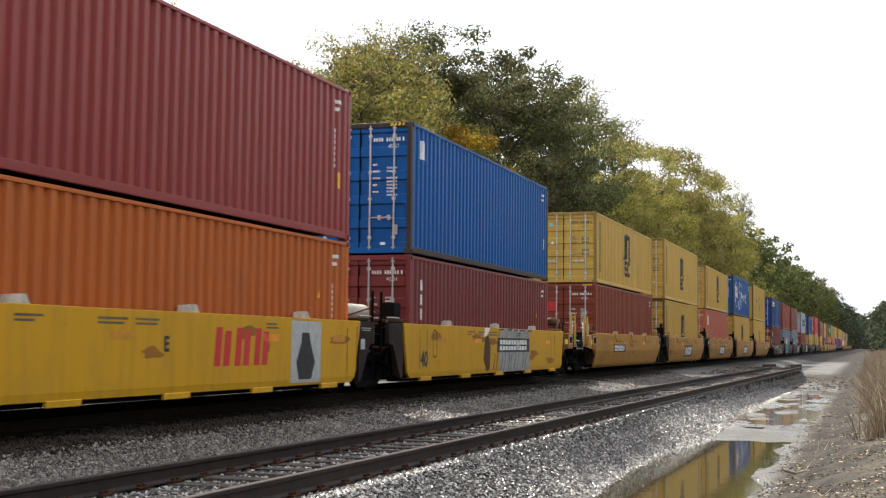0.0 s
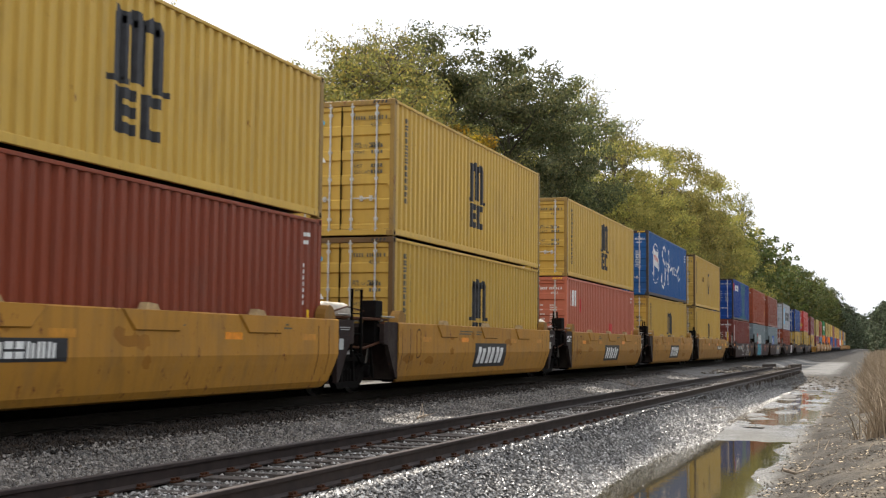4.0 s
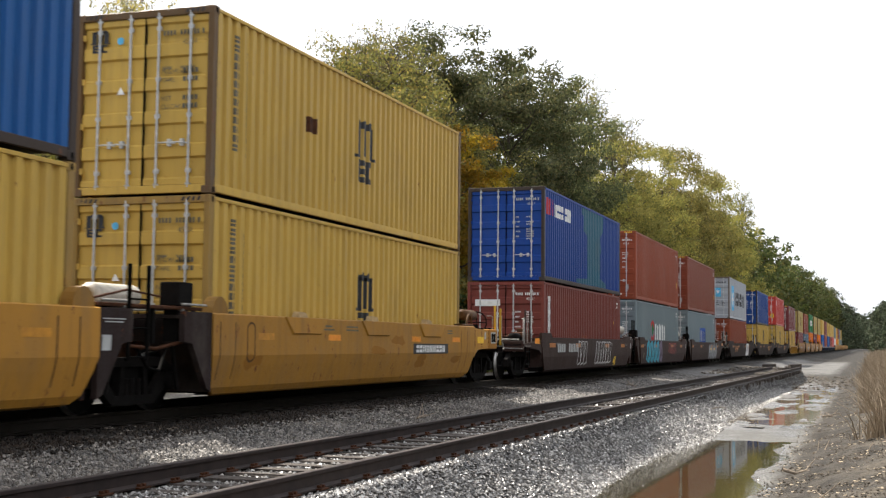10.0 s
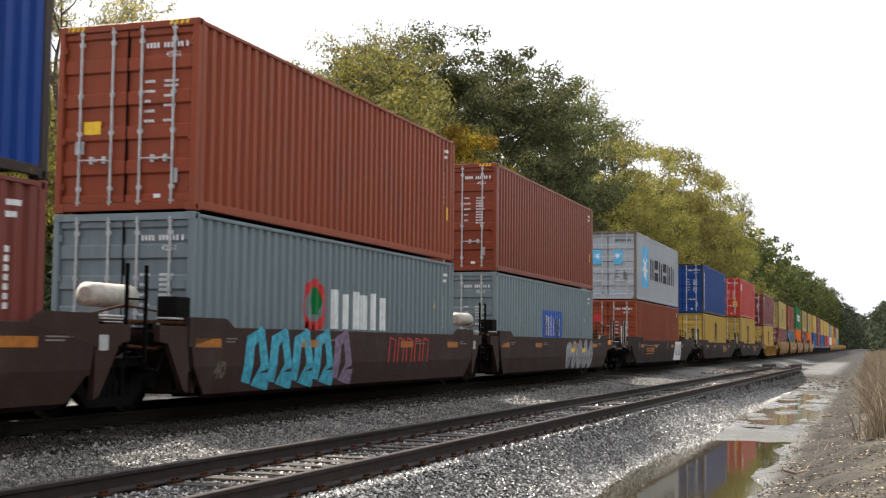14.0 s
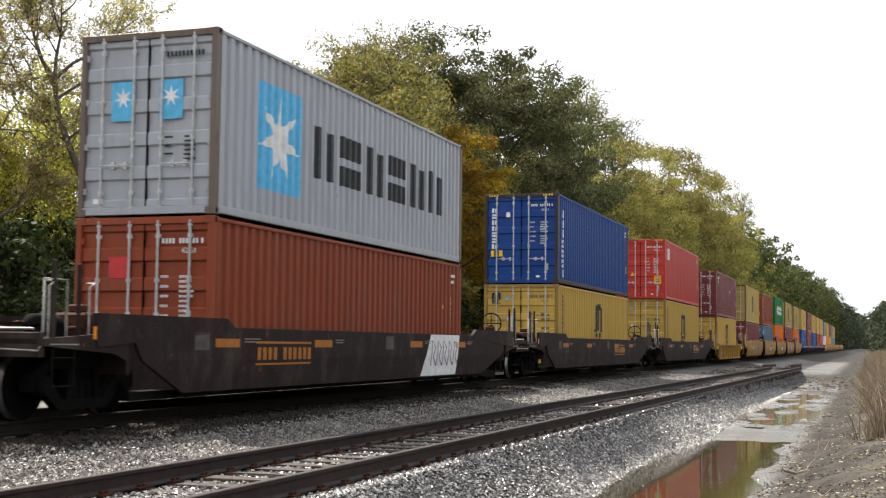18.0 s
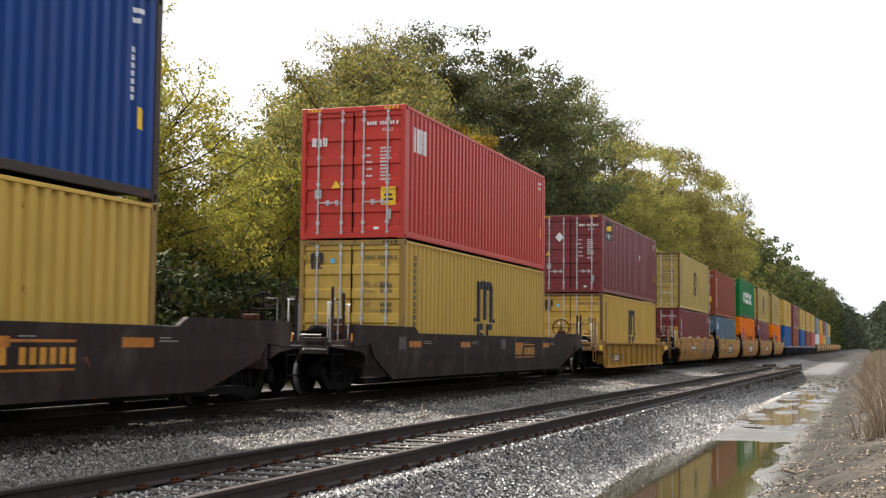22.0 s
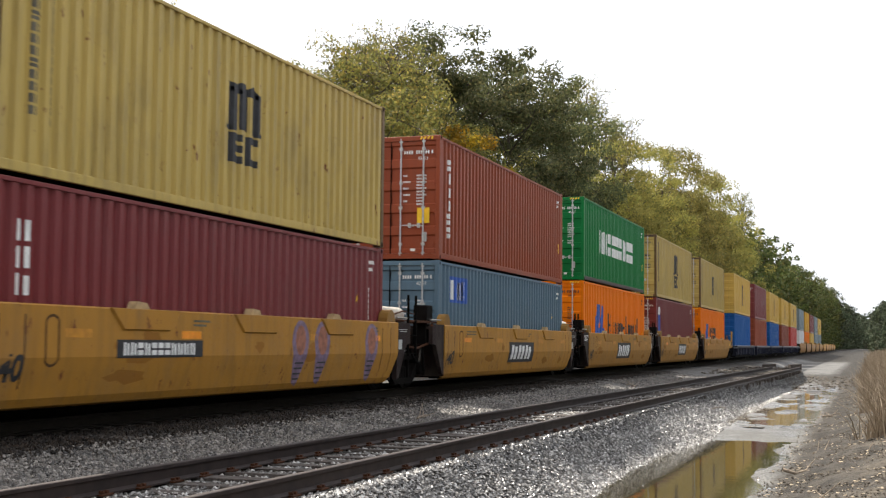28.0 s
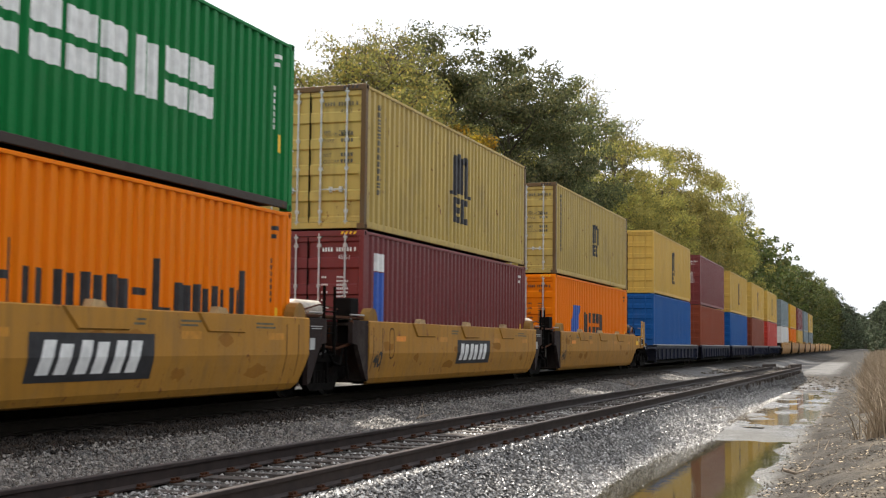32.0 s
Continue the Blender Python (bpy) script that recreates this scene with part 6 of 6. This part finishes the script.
# gold five-well car
for i, (y0, front, rear) in enumerate(((-100.8, "end", "joint"), (-85.03, "joint", "joint"), (-69.24, "joint", "joint"), (-53.46, "joint", "joint"), (-37.89, "joint", "end"))):
    c = gold(front, rear, 10 + i)
    if i == 0:
        name_plate(c, 1.95, 0.73, 2.35, 0.28, 10, 20, 0.08)
        t, w = yellow_box(STD, 10, u=5.45, w=1.35, v=0.53, hgt=1.74), plain_box(BROWN, HC, "brown-red corrugated container with a red sticker", WHITE, 11)
        sticker(w[0], -0.62, HC - 1.0, 0.36, 0.34, RMARK)
    elif i == 1:
        name_plate(c, 5.0, 0.42, 2.75, 0.58, 3, 21)
        t, w = yellow_box(HC, 12, u=5.3, w=1.2, v=0.67, hgt=1.67), yellow_box(HC, 13, u=5.5, w=1.3, v=0.6, hgt=1.71)
    elif i == 2:
        name_plate(c, 4.95, 0.42, 2.7, 0.56, 3, 22)
        words(c, "125-T", -0.97, 1.08, 0.25, WHITE, x=1.4575)
        t, w = yellow_box(STD, 14, u=5.55, w=1.25, v=0.55, hgt=1.71), plain_box(PINK, HC, "faded pinkish red container with white blocks", WHITE, 15)
        on_side(w[0], "brand_mark", blocks(0.63, 1.96, 3, 0.27, 0.53, 0.06, 16, 0.3), WHITE, "white painted blocks")
        on_side(w[0], "red_patch", [rect(1.9, 1.78, 0.25, 0.46), rect(7.0, 1.12, 0.6, 0.36)], RMARK, "fresh red paint patch")
        sticker(w[0], -0.95, 0.9, 0.5, 0.55, RMARK)
    elif i == 3:
        name_plate(c, 4.8, 0.39, 2.75, 0.61, 3, 23)
        words(c, "C", 3.0, 0.76, 0.3, DARKMARK)
        b = container("", SEA, HC, "blue container with white script and a flag disc", post=POST)
        door_print(b, HC, WHITE, 17)
        sticker(b, -0.95, 1.75, 0.4, 0.42, WHITE)
        sticker(b, -0.45, 1.75, 0.4, 0.42, WHITE)
        stripes(b, HC)
        on_side(b, "disc_ring", ring(2.08, 1.52, 0.94, 0.05, 32), WHITE, "thin white ring")
        on_side(b, "flag", [[(1.6, 2.22), (2.15, 2.1), (2.75, 2.08), (2.7, 1.3), (2.2, 1.38), (1.6, 1.45)]], WHITE, "painted flag")
        on_side(b, "flag_cross", [rect(1.95, 1.42, 0.16, 0.75), [(1.62, 1.75), (2.7, 1.6), (2.7, 1.8), (1.62, 1.95)]], RMARK)
        on_side(b, "flag_pole", [rect(1.53, 0.95, 0.07, 1.3)], WHITE)
        sc = [(5.0, 2.3), (4.75, 2.48), (4.3, 2.4), (4.05, 2.1), (4.3, 1.85), (4.75, 1.65), (4.95, 1.3), (4.85, 0.85), (4.4, 0.52), (3.95, 0.6), (3.8, 0.9), (3.9, 1.15)]
        on_side(b, "script", stroke(sc, 0.14), WHITE, "white brush script")
        run = [(5.0 + k * 0.16, 1.62 - 0.008 * k + 0.2 * math.sin(k * 1.6)) for k in range(26)]
        tall = [(5.75, 0.75), (5.85, 0.7), (6.0, 1.4), (6.2, 2.4), (6.05, 2.42), (5.85, 1.7), (5.75, 0.9)]
        tail = [(9.0, 1.4), (9.15, 1.75), (9.4, 1.85), (9.3, 1.5), (9.1, 1.2), (9.3, 1.08), (9.7, 1.2)]
        on_side(b, "script", stroke(run, 0.1) + stroke(tall, 0.08) + stroke(tail, 0.09), WHITE, "white brush script")
        on_side(b, "number_panel", bars(CL - 0.85, 2.45, [0.4, 0.3, 0.3], 0.07, 0.07), WHITE)
        t, w = (b, HC), yellow_box(HC, 18, u=5.5, w=1.5, v=0.55, hgt=1.74)
    else:
        name_plate(c, 8.3, 0.76, 2.3, 0.22, 9, 24, 0.1)
        t, w = yellow_box(HC, 19, w=0.85, hgt=1.24, v=0.9, u=5.75), yellow_box(HC, 20, v=0.82, hgt=1.24, w=0.8, u=5.82)
        on_side(t[0], "brown_patch", [rect(3.4, 1.5, 0.45, 0.28)], RUSTY, "rusty repair patch")
    stack(y0, c, t, w)

# brown three-well car
for i, (y0, front, rear) in enumerate(((-17.45, "end", "joint"), (-1.78, "joint", "joint"), (13.96, "joint", "end"))):
    c = well_car("brown", front, rear, "dark brown well car covered in spray paint", 30 + i, a=-0.45 if front == "joint" else -1.2, b=CL + 0.75 if rear == "joint" else CL + 1.3, bf=-2.3)
    base_marks(c, "brown", 30 + i)
    if i == 0:
        on_car(c, "reporting_mark", [rect(0.75 + k * 0.27, 0.75, 0.2, 0.26) for k in range(4)] + [rect(2.25 + k * 0.23, 0.75, 0.16, 0.27) for k in range(6)], GMARK, "stencilled reporting mark")
        rng = random.Random(3)
        for u in (3.5, 6.3, 7.6):
            for k in range(3):
                x = u + k * 0.48
                on_car(c, "graffiti", stroke([(x, 0.35), (x + 0.22, 1.1), (x + 0.55, 1.08), (x + 0.4, 0.7), (x + 0.5, 0.4), (x + 0.1, 0.32)], 0.045), WHITE, "white outline graffiti")
        words(c, "40", 9.55, 0.25, 0.45, YMARK, "", 0.15)
        b = container("", BLUE_B, HC, "blue container with a large teal repainted patch", post=POST)
        door_print(b, HC, GMARK, 31)
        on_side(b, "brand_mark", blocks(0.35, 2.08, 2, 0.44, 0.52, 0.05, 33, 0.35), RMARK, "red painted blocks")
        on_side(b, "brand_mark", blocks(1.35, 2.08, 5, 0.4, 0.42, 0.07, 34, 0.35), WHITE, "white painted blocks")
        on_side(b, "teal_patch", [[(4.6, 0.17), (4.6, 0.3), (6.3, 0.38), (6.3, 1.85), (5.7, 2.0), (5.6, 2.5), (5.3, 2.6), (5.3, 2.8), (8.9, 2.8), (8.85, 2.2), (8.5, 2.05), (8.55, 1.5), (8.35, 0.5), (9.4, 0.32), (9.4, 0.17)]], TEAL, "uneven teal primer patch")
        t, w = (b, HC), plain_box(OXIDE, STD, "red-brown container with a white lettered strip", WHITE, 35)
        on_side(w[0], "white_strip", [rect(0.55, 0.5, 0.44, 1.66)], WHITE, "white painted strip")
        on_side(w[0], "strip_marks", blocks(0.63, 1.75, 4, 0.26, 0.28, 0.12, 36, 0.35, 0, True), DARKMARK)
        sticker(w[0], -0.98, STD - 0.75, 0.8, 0.2, WHITE)
        on_side(w[0], "dark_patch", [rect(5.4, 0.45, 0.8, 0.55)], BROWN, "darker paint patch")
    elif i == 1:
        words(c, "40", 0.25, 0.45, 0.34, FADEMARK, "", 0.15)
        for k in range(5):
            x = 1.3 + k * 0.85
            on_car(c, "graffiti", stroke([(x, 0.35), (x + 0.1, 1.0), (x + 0.45, 1.12), (x + 0.6, 0.6), (x + 0.3, 0.4), (x + 0.8, 0.35)], 0.3), CYAN if k < 4 else PURPLE, "thick cyan graffiti")
            on_car(c, "graffiti", stroke([(7.3 + k * 0.5, 0.6), (7.4 + k * 0.5, 1.1), (7.7 + k * 0.5, 1.05), (7.6 + k * 0.5, 0.6)], 0.05), RMARK, "thin red graffiti", 0.005)
        t = plain_box(REDBR, HC, "red-brown corrugated container, paint worn to rust", WHITE, 37)
        w = plain_box(MGREY, STD, "blue-grey container with white blocks", WHITE, 38)
        on_side(w[0], "brand_mark", blocks(5.15, 0.93, 3, 0.82, 0.73, 0.12, 39, 0.3), WHITE, "white painted blocks")
        on_side(w[0], "brand_disc", ring(4.35, 1.32, 0.5, 0.16, 20) + [rect(4.0, 0.85, 0.5, 0.2)], RMARK, "red ring emblem")
        on_side(w[0], "brand_disc", [disc(4.4, 1.42, 0.26, 12)], GREEN, "green disc")
        sticker(t[0], -0.75, 1.2, 0.3, 0.2, YMARK)
    else:
        for k in range(5):
            x = 7.4 + k * 0.8
            lobe = [(x + (0.42 + 0.07 * math.sin(3 * q + k)) * math.cos(q) + 0.12 * math.sin(q), 0.66 + (0.48 + 0.05 * math.cos(2 * q + k)) * math.sin(q)) for q in np.linspace(0, 2 * math.pi, 21)[:-1]]
            on_car(c, "graffiti", [lobe], SPRAY, "pale bubble-shaped graffiti")
            on_car(c, "graffiti", stroke(lobe + lobe[:2], 0.035), DARKMARK, "dark graffiti outline", 0.005)
            on_car(c, "graffiti", stroke([(x - 0.1, 0.5), (x + 0.12, 0.58), (x + 0.02, 0.85)], 0.05), DARKMARK, "dark graffiti outline", 0.005)
        for u in (7.75, 9.35):
            on_car(c, "reflector", [rect(u, 0.74, 0.48, 0.13)], YMARK, "", 0.008)
        t = plain_box(BROWN, HC, "dark red-brown corrugated container", WHITE, 40)
        sticker(t[0], -0.75, 1.2, 0.32, 0.34, YMARK)
        w = plain_box(MGREY, STD, "blue-grey container with a blue square emblem", WHITE, 41)
        on_side(w[0], "blue_panel", [rect(5.17, 0.82, 2.35, 0.9)], BMARK, "blue painted panel")
        on_side(w[0], "brand_mark", blocks(5.35, 0.95, 3, 0.58, 0.62, 0.12, 42, 0.34), WHITE)
    stack(y0, c, t, w)

# three dark single cars
for i, y0 in enumerate((34.9, 56.98, 78.94)):
    c = well_car("dark", "end", "end", "dark grey single well car with grimy running gear", 50 + i, a=-2.6, b=15.3, bf=-2.95, br=15.1, reach=(4.9, 4.9))
    base_marks(c, "dark", 50 + i)
    u0 = (1.05, 8.0, 8.0)[i]
    on_car(c, "reporting_mark", [rect(u0 + k * 0.19 + (0.16 if k > 3 else 0), 0.70, 0.12, 0.2) for k in range(10)], FADEREF if i else DULLREF, "faded orange reporting mark")
    on_car(c, "stencil_line", [rect(u0 - 0.05, 0.96, 2.05, 0.035), rect(u0 - 0.05, 0.62, 2.05, 0.03)], DULLREF, "faded orange line")
    for u in (-0.9, 6.6):
        on_car(c, "patch", [rect(u, 0.86, 0.42, 0.26)], FADEGREY, "faded grey paint patch")
    if i == 0:
        on_car(c, "white_patch", [[(8.7, 0.28), (11.1, 0.28), (11.3, 1.18), (9.3, 1.18)]], WHITE, "white painted panel")
        on_car(c, "graffiti", [q for k in range(5) for q in stroke([(9.3 + k * 0.38, 0.5), (9.4 + k * 0.38, 1.05), (9.6 + k * 0.38, 0.9), (9.45 + k * 0.38, 0.7), (9.65 + k * 0.38, 0.5)], 0.055)], PURPLE, "thin purple graffiti", 0.007)
        b = container("", GREY, HC, "light grey container with a light blue star panel", post=POST_G)
        on_side(b, "star_panel", [rect(1.42, 0.58, 1.65, 1.78)], SKYMARK, "light blue painted panel")
        me = on_side(b, "star", [star(2.25, 1.47, 0.78)], WHITE, "white seven-pointed star")
        for v in me.data.vertices:
            v.co.x += 0.003
        on_side(b, "brand_mark", blocks(3.6, 1.02, 6, 1.02, 0.95, 0.22, 61, 0.26), DARKMARK, "large black stencilled blocks")
        for u in (-0.66, 0.2):
            sticker(b, u, 1.5, 0.42, 0.62, SKYMARK, "star_sticker")
            on_door(b, "star", [star(u + 0.21, 1.86, 0.17)], WHITE, "", 0.036)
        on_door(b, "data_panel", bars(0.66, 1.2, [0.2, 0.18, 0.2, 0.19, 0.17, 0.2], 0.03, 0.04) + bars(0.31, 1.2, [0.15, 0.12, 0.16], 0.03, 0.1), DARKMARK)
        on_door(b, "number_panel", [rect(0.32 + k * 0.068, HC - 0.42, 0.045, 0.085) for k in range(10)], DARKMARK)
        sticker(b, -0.95, 0.2, 0.18, 0.08, WHITE)
        t, w = (b, HC), plain_box(REDBR, STD, "red-brown corrugated container with a red sticker", WHITE, 63)
        sticker(w[0], -0.62, STD - 0.95, 0.36, 0.34, RMARK)
    elif i == 1:
        t = plain_box(NAVY, HC, "dark blue container with white vertical marks", WHITE, 64, 7, post=POST)
        on_door(t[0], "painted_column", blocks(-0.98, HC - 0.6, 7, 0.19, 0.15, 0.045, 65, 0.28, 0, True), WHITE)
        sticker(t[0], -1.0, 0.88, 0.38, 0.2, YMARK)
        sticker(t[0], -0.5, HC - 0.75, 0.13, 0.16, WHITE)
        w = yellow_box(STD, 66, v=0.5, hgt=1.67, w=1.22, u=5.75)
    else:
        t = plain_box(RED, HC, "bright red container with white blocks and warning stickers", WHITE, 67)
        on_side(t[0], "brand_mark", blocks(0.64, 1.95, 3, 0.26, 0.55, 0.06, 68, 0.3), WHITE, "white painted blocks")
        on_door(t[0], "brand_mark", blocks(-0.98, HC - 0.85, 3, 0.1, 0.2, 0.03, 69, 0.3), WHITE)
        sticker(t[0], 0.66, 0.72, 0.34, 0.4, YMARK)
        door_words(t[0], "CAUTION", 0.69, 1.03, 0.07, DARKMARK).location.y = 0.034
        on_door(t[0], "sticker_print", bars(0.74, 0.92, [0.18, 0.2], 0.05, 0.05), DARKMARK, y=0.036)
        triangle(t[0], -0.4, 1.12, 0.11)
        w = yellow_box(HC, 70, v=0.56, hgt=1.75, w=1.55, u=5.25)
    stack(y0, c, t, w)

# ribbed yellow single car
c = well_car("ribbed", "end", "end", "old yellow ribbed well car with a ladder", 71, a=-0.9, b=12.9, bf=-1.75, br=13.95, reach=(3.4, 3.6))
name_plate(c, 0.7, 0.37, 2.2, 0.28, 10, 72, 0.05)
t = plain_box(MAROON, HC, "dark maroon container with black and yellow emblem", WHITE, 73)
on_side(t[0], "emblem_panel", [rect(0.72, 2.02, 1.15, 0.7)], DARKMARK, "black emblem panel")
e = on_side(t[0], "emblem_flag", [[(0.8, 2.35), (1.75, 2.4), (1.75, 2.62), (0.8, 2.5)]], YMARK)
e2 = on_side(t[0], "brand_mark", blocks(0.8, 2.08, 4, 0.21, 0.2, 0.03, 74, 0.34), WHITE)
for o in (e, e2):
    for v in o.data.vertices:
        v.co.x += 0.004
on_side(t[0], "scrape", [[(7.75, 1.6), (7.95, 1.68), (8.05, 1.85), (7.9, 1.97), (7.8, 1.75)]], WHITE, "bare scraped spot")
on_door(t[0], "warning_sticker", [[(-0.42, 1.9), (-0.26, 2.08), (-0.42, 2.26), (-0.58, 2.08)]], WHITE)
triangle(t[0], -0.85, 1.4, 0.1)
stack(99.78, c, t, yellow_box(STD, 75, v=0.42, hgt=1.73, w=1.5, u=5.35))

# second gold five-well car
for i, (y0, front, rear) in enumerate(((119.46, "end", "joint"), (135.13, "joint", "joint"), (150.51, "joint", "joint"), (165.95, "joint", "joint"), (181.76, "joint", "end"))):
    c = gold(front, rear, 80 + i)
    words(c, "40", 0.02, 0.52, 0.42, DARKMARK, "", 0.08)
    if i == 0:
        name_plate(c, 2.3, 0.76, 2.2, 0.24, 11, 81, 0.0)
        for u in (7.8, 8.7, 11.0):
            drop = [(u + 0.33 * math.cos(q), 1.0 + 0.36 * math.sin(q)) for q in np.linspace(0, math.pi, 10)]
            on_car(c, "graffiti", [drop + [(u - 0.27, 0.72), (u - 0.13, 0.3), (u + 0.06, 0.24), (u + 0.25, 0.72)]], PURPLE, "grey-purple spray drop")
            on_car(c, "graffiti", [[(u + 0.2 * math.cos(q), 1.02 + 0.26 * math.sin(q)) for q in np.linspace(0, 2 * math.pi, 13)[:-1]]], RUSTRED, "rust-red spray centre", 0.006)
            for k in range(4):
                on_car(c, "graffiti", [rect(u - 0.17 + 0.01 * k, 0.62 - 0.09 * k, 0.34 - 0.03 * k, 0.03)], DARKMARK, "dark spray bar", 0.006)
        t, w = yellow_box(HC, 83, "dull yellow container, rust-streaked, with black emblem", YEL_DULL, v=0.88, hgt=1.3, w=1.1, u=5.6), plain_box(MAROON, STD, "maroon container with white vertical marks", WHITE, 84, 3)
    elif i == 1:
        name_plate(c, 5.1, 0.5, 2.55, 0.54, 3, 85)
        t, w = plain_box(REDBR, HC, "red-brown container with a column of white marks", WHITE, 86, 6), plain_box(MBLUE, STD, "steel-blue container with a blue square emblem", WHITE, 87)
        on_side(w[0], "blue_panel", [rect(0.9, 1.65, 1.3, 0.62)], BMARK)
        e = on_side(w[0], "brand_mark", blocks(1.0, 1.72, 3, 0.3, 0.46, 0.08, 88, 0.34), WHITE)
        for v in e.data.vertices:
            v.co.x += 0.004
        sticker(t[0], 0.66, 0.85, 0.3, 0.36, YMARK)
    elif i == 2:
        name_plate(c, 4.8, 0.48, 2.7, 0.6, 3, 89)
        words(c, "125-T", -0.95, 1.13, 0.25, WHITE, x=1.4575)
        t, w = plain_box(GREEN, HC, "bright green container with large white blocks", WHITE, 90), plain_box(ORANGE, HC, "bright orange container with blue and black marks", DARKMARK, 91)
        on_side(t[0], "brand_mark", blocks(2.7, 1.13, 9, 0.66, 0.83, 0.1, 92, 0.3), WHITE, "large white painted blocks")
        on_door(t[0], "round_sticker", [disc(-0.82, HC - 0.72, 0.25, 20)], WHITE, "white round sticker")
        on_door(t[0], "star", [star(-0.82, HC - 0.72, 0.13)], GREEN, "", 0.036)
        on_side(w[0], "brand_shape", [[(1.75, 0.7), (2.4, 0.7), (2.95, 2.15), (2.3, 2.15)], [(2.5, 0.95), (3.5, 0.95), (3.55, 1.3), (2.6, 1.3)], [(2.75, 0.7), (3.1, 0.7), (3.5, 2.15), (3.05, 2.1)]], BMARK, "slanted blue emblem")
        on_side(w[0], "brand_mark", [rect(4.33, 1.0, 0.1, 0.86), rect(4.72, 1.0, 0.1, 0.86), rect(4.43, 1.38, 0.3, 0.1)] + blocks(5.0, 1.0, 4, 0.46, 0.55, 0.14, 93, 0.26) + [rect(7.4, 1.3, 0.3, 0.1), rect(7.92, 1.08, 0.1, 0.75), rect(8.02, 1.05, 0.3, 0.1)] + blocks(8.5, 1.0, 4, 0.4, 0.52, 0.12, 94, 0.26) + [rect(10.45, 1.0, 0.1, 0.8)], DARKMARK, "black painted blocks")
    elif i == 3:
        name_plate(c, 5.2, 0.52, 2.65, 0.55, 3, 95)
        t, w = yellow_box(HC, 96, "dull yellow container with black emblem", YEL_DULL, v=0.67, hgt=1.69, w=1.35, u=5.5), plain_box(MAROON, HC, "maroon container with a white and blue strip", WHITE, 97)
        on_side(w[0], "blue_strip", [rect(0.7, 1.0, 0.44, 1.1)], BMARK)
        on_side(w[0], "white_strip", [rect(0.7, 2.12, 0.44, 0.36)], WHITE)
        sticker(w[0], -0.98, 1.4, 0.3, 0.5, WHITE)
    else:
        t, w = yellow_box(HC, 98, "pale yellow container with black emblem", YEL_DULL, v=0.94, hgt=1.15, w=1.0, u=5.65), plain_box(ORANGE, HC, "bright orange container with blue and black marks", DARKMARK, 99)
        on_side(w[0], "brand_shape", [[(2.0, 0.6), (3.2, 0.6), (3.6, 2.0), (2.6, 2.0)]], BMARK)
        on_side(w[0], "brand_mark", blocks(4.3, 1.0, 5, 0.5, 0.8, 0.14, 100, 0.26), DARKMARK)
    stack(y0, c, t, w)

# the far part of the train
TAIL = (
    (200.6, "navy", "end", "joint", "yellow", "blue"), (217.0, "navy", "joint", "joint", "maroon", "red oxide"), (233.2, "navy", "joint", "joint", "yellow", "blue"),
    (249.6, "navy", "joint", "joint", "yellow", "red-brown"), (265.8, "navy", "joint", "end", "yellow", "red"),
    (284.6, "gold", "end", "joint", "grey", "white"), (300.2, "gold", "joint", "joint", "golden yellow", "orange"), (315.8, "gold", "joint", "joint", "maroon", "yellow"),
    (331.4, "gold", "joint", "joint", "grey", "grey"), (347.0, "gold", "joint", "end", "yellow", "grey"),
    (366.6, "gold", "end", "joint", "", ""), (382.2, "gold", "joint", "joint", "", ""), (397.8, "gold", "joint", "joint", "", ""), (413.4, "gold", "joint", "joint", "", ""), (429.0, "gold", "joint", "end", "", ""))
TONES = {"yellow": YEL, "blue": BLUE, "maroon": MAROON, "red oxide": REDBR, "red-brown": BROWN, "red": RED, "grey": MGREY, "white": PALE, "golden yellow": CAR_YEL, "orange": ORANGE}
for k, (y0, style, front, rear, a, b) in enumerate(TAIL):
    c = well_car(style, front, rear, "dark blue ribbed platform car with a pale top edge" if style == "navy" else ("gold well car far back in the train" if a else "empty gold well car at the train's end"), 200 + k, far=True, a=-0.6 if style == "navy" else None, b=CL + 0.8 if style == "navy" else None, joint=CL + 2.0 if style == "navy" else None)
    top = low = None
    if a:
        t = container("", TONES[a], HC, a + " corrugated container far back in the train", True)
        w = container("", TONES[b], HC if style != "navy" else STD, b + " corrugated container far back in the train", True)
        if a == "yellow":
            on_side(t, "emblem", arch_emblem(5.6, 0.7, 1.0, 1.6), DARKMARK)
        if k == 1:
            door_print(t, HC, WHITE, 5)
        top, low = (t, HC), (w, HC if style != "navy" else STD)
    MOVERS.append((c, y0, 0.0))
    if top:
        z = FLOOR + (0.45 if style == "navy" else 0)
        MOVERS.append((low[0], y0, z))
        MOVERS.append((top[0], y0, z + low[1] + 0.012))


def motions():
    """The train rolls towards and past the camera; its wheels turn with it."""
    times = [i * 1.0 for i in range(33)]
    for ob, y0, z in MOVERS:
        walk(ob, [(t, pose(0, y0 + travel(t), z)) for t in times])
    fine = [i / 15 for i in range(481)]
    turn = [math.degrees((travel(0) - travel(t)) / WHEEL_R) for t in fine]
    for w, d in WHEELS:
        walk(w, [(t, pose(0, d, WHEEL_R, q)) for t, q in zip(fine, turn)])


motions()
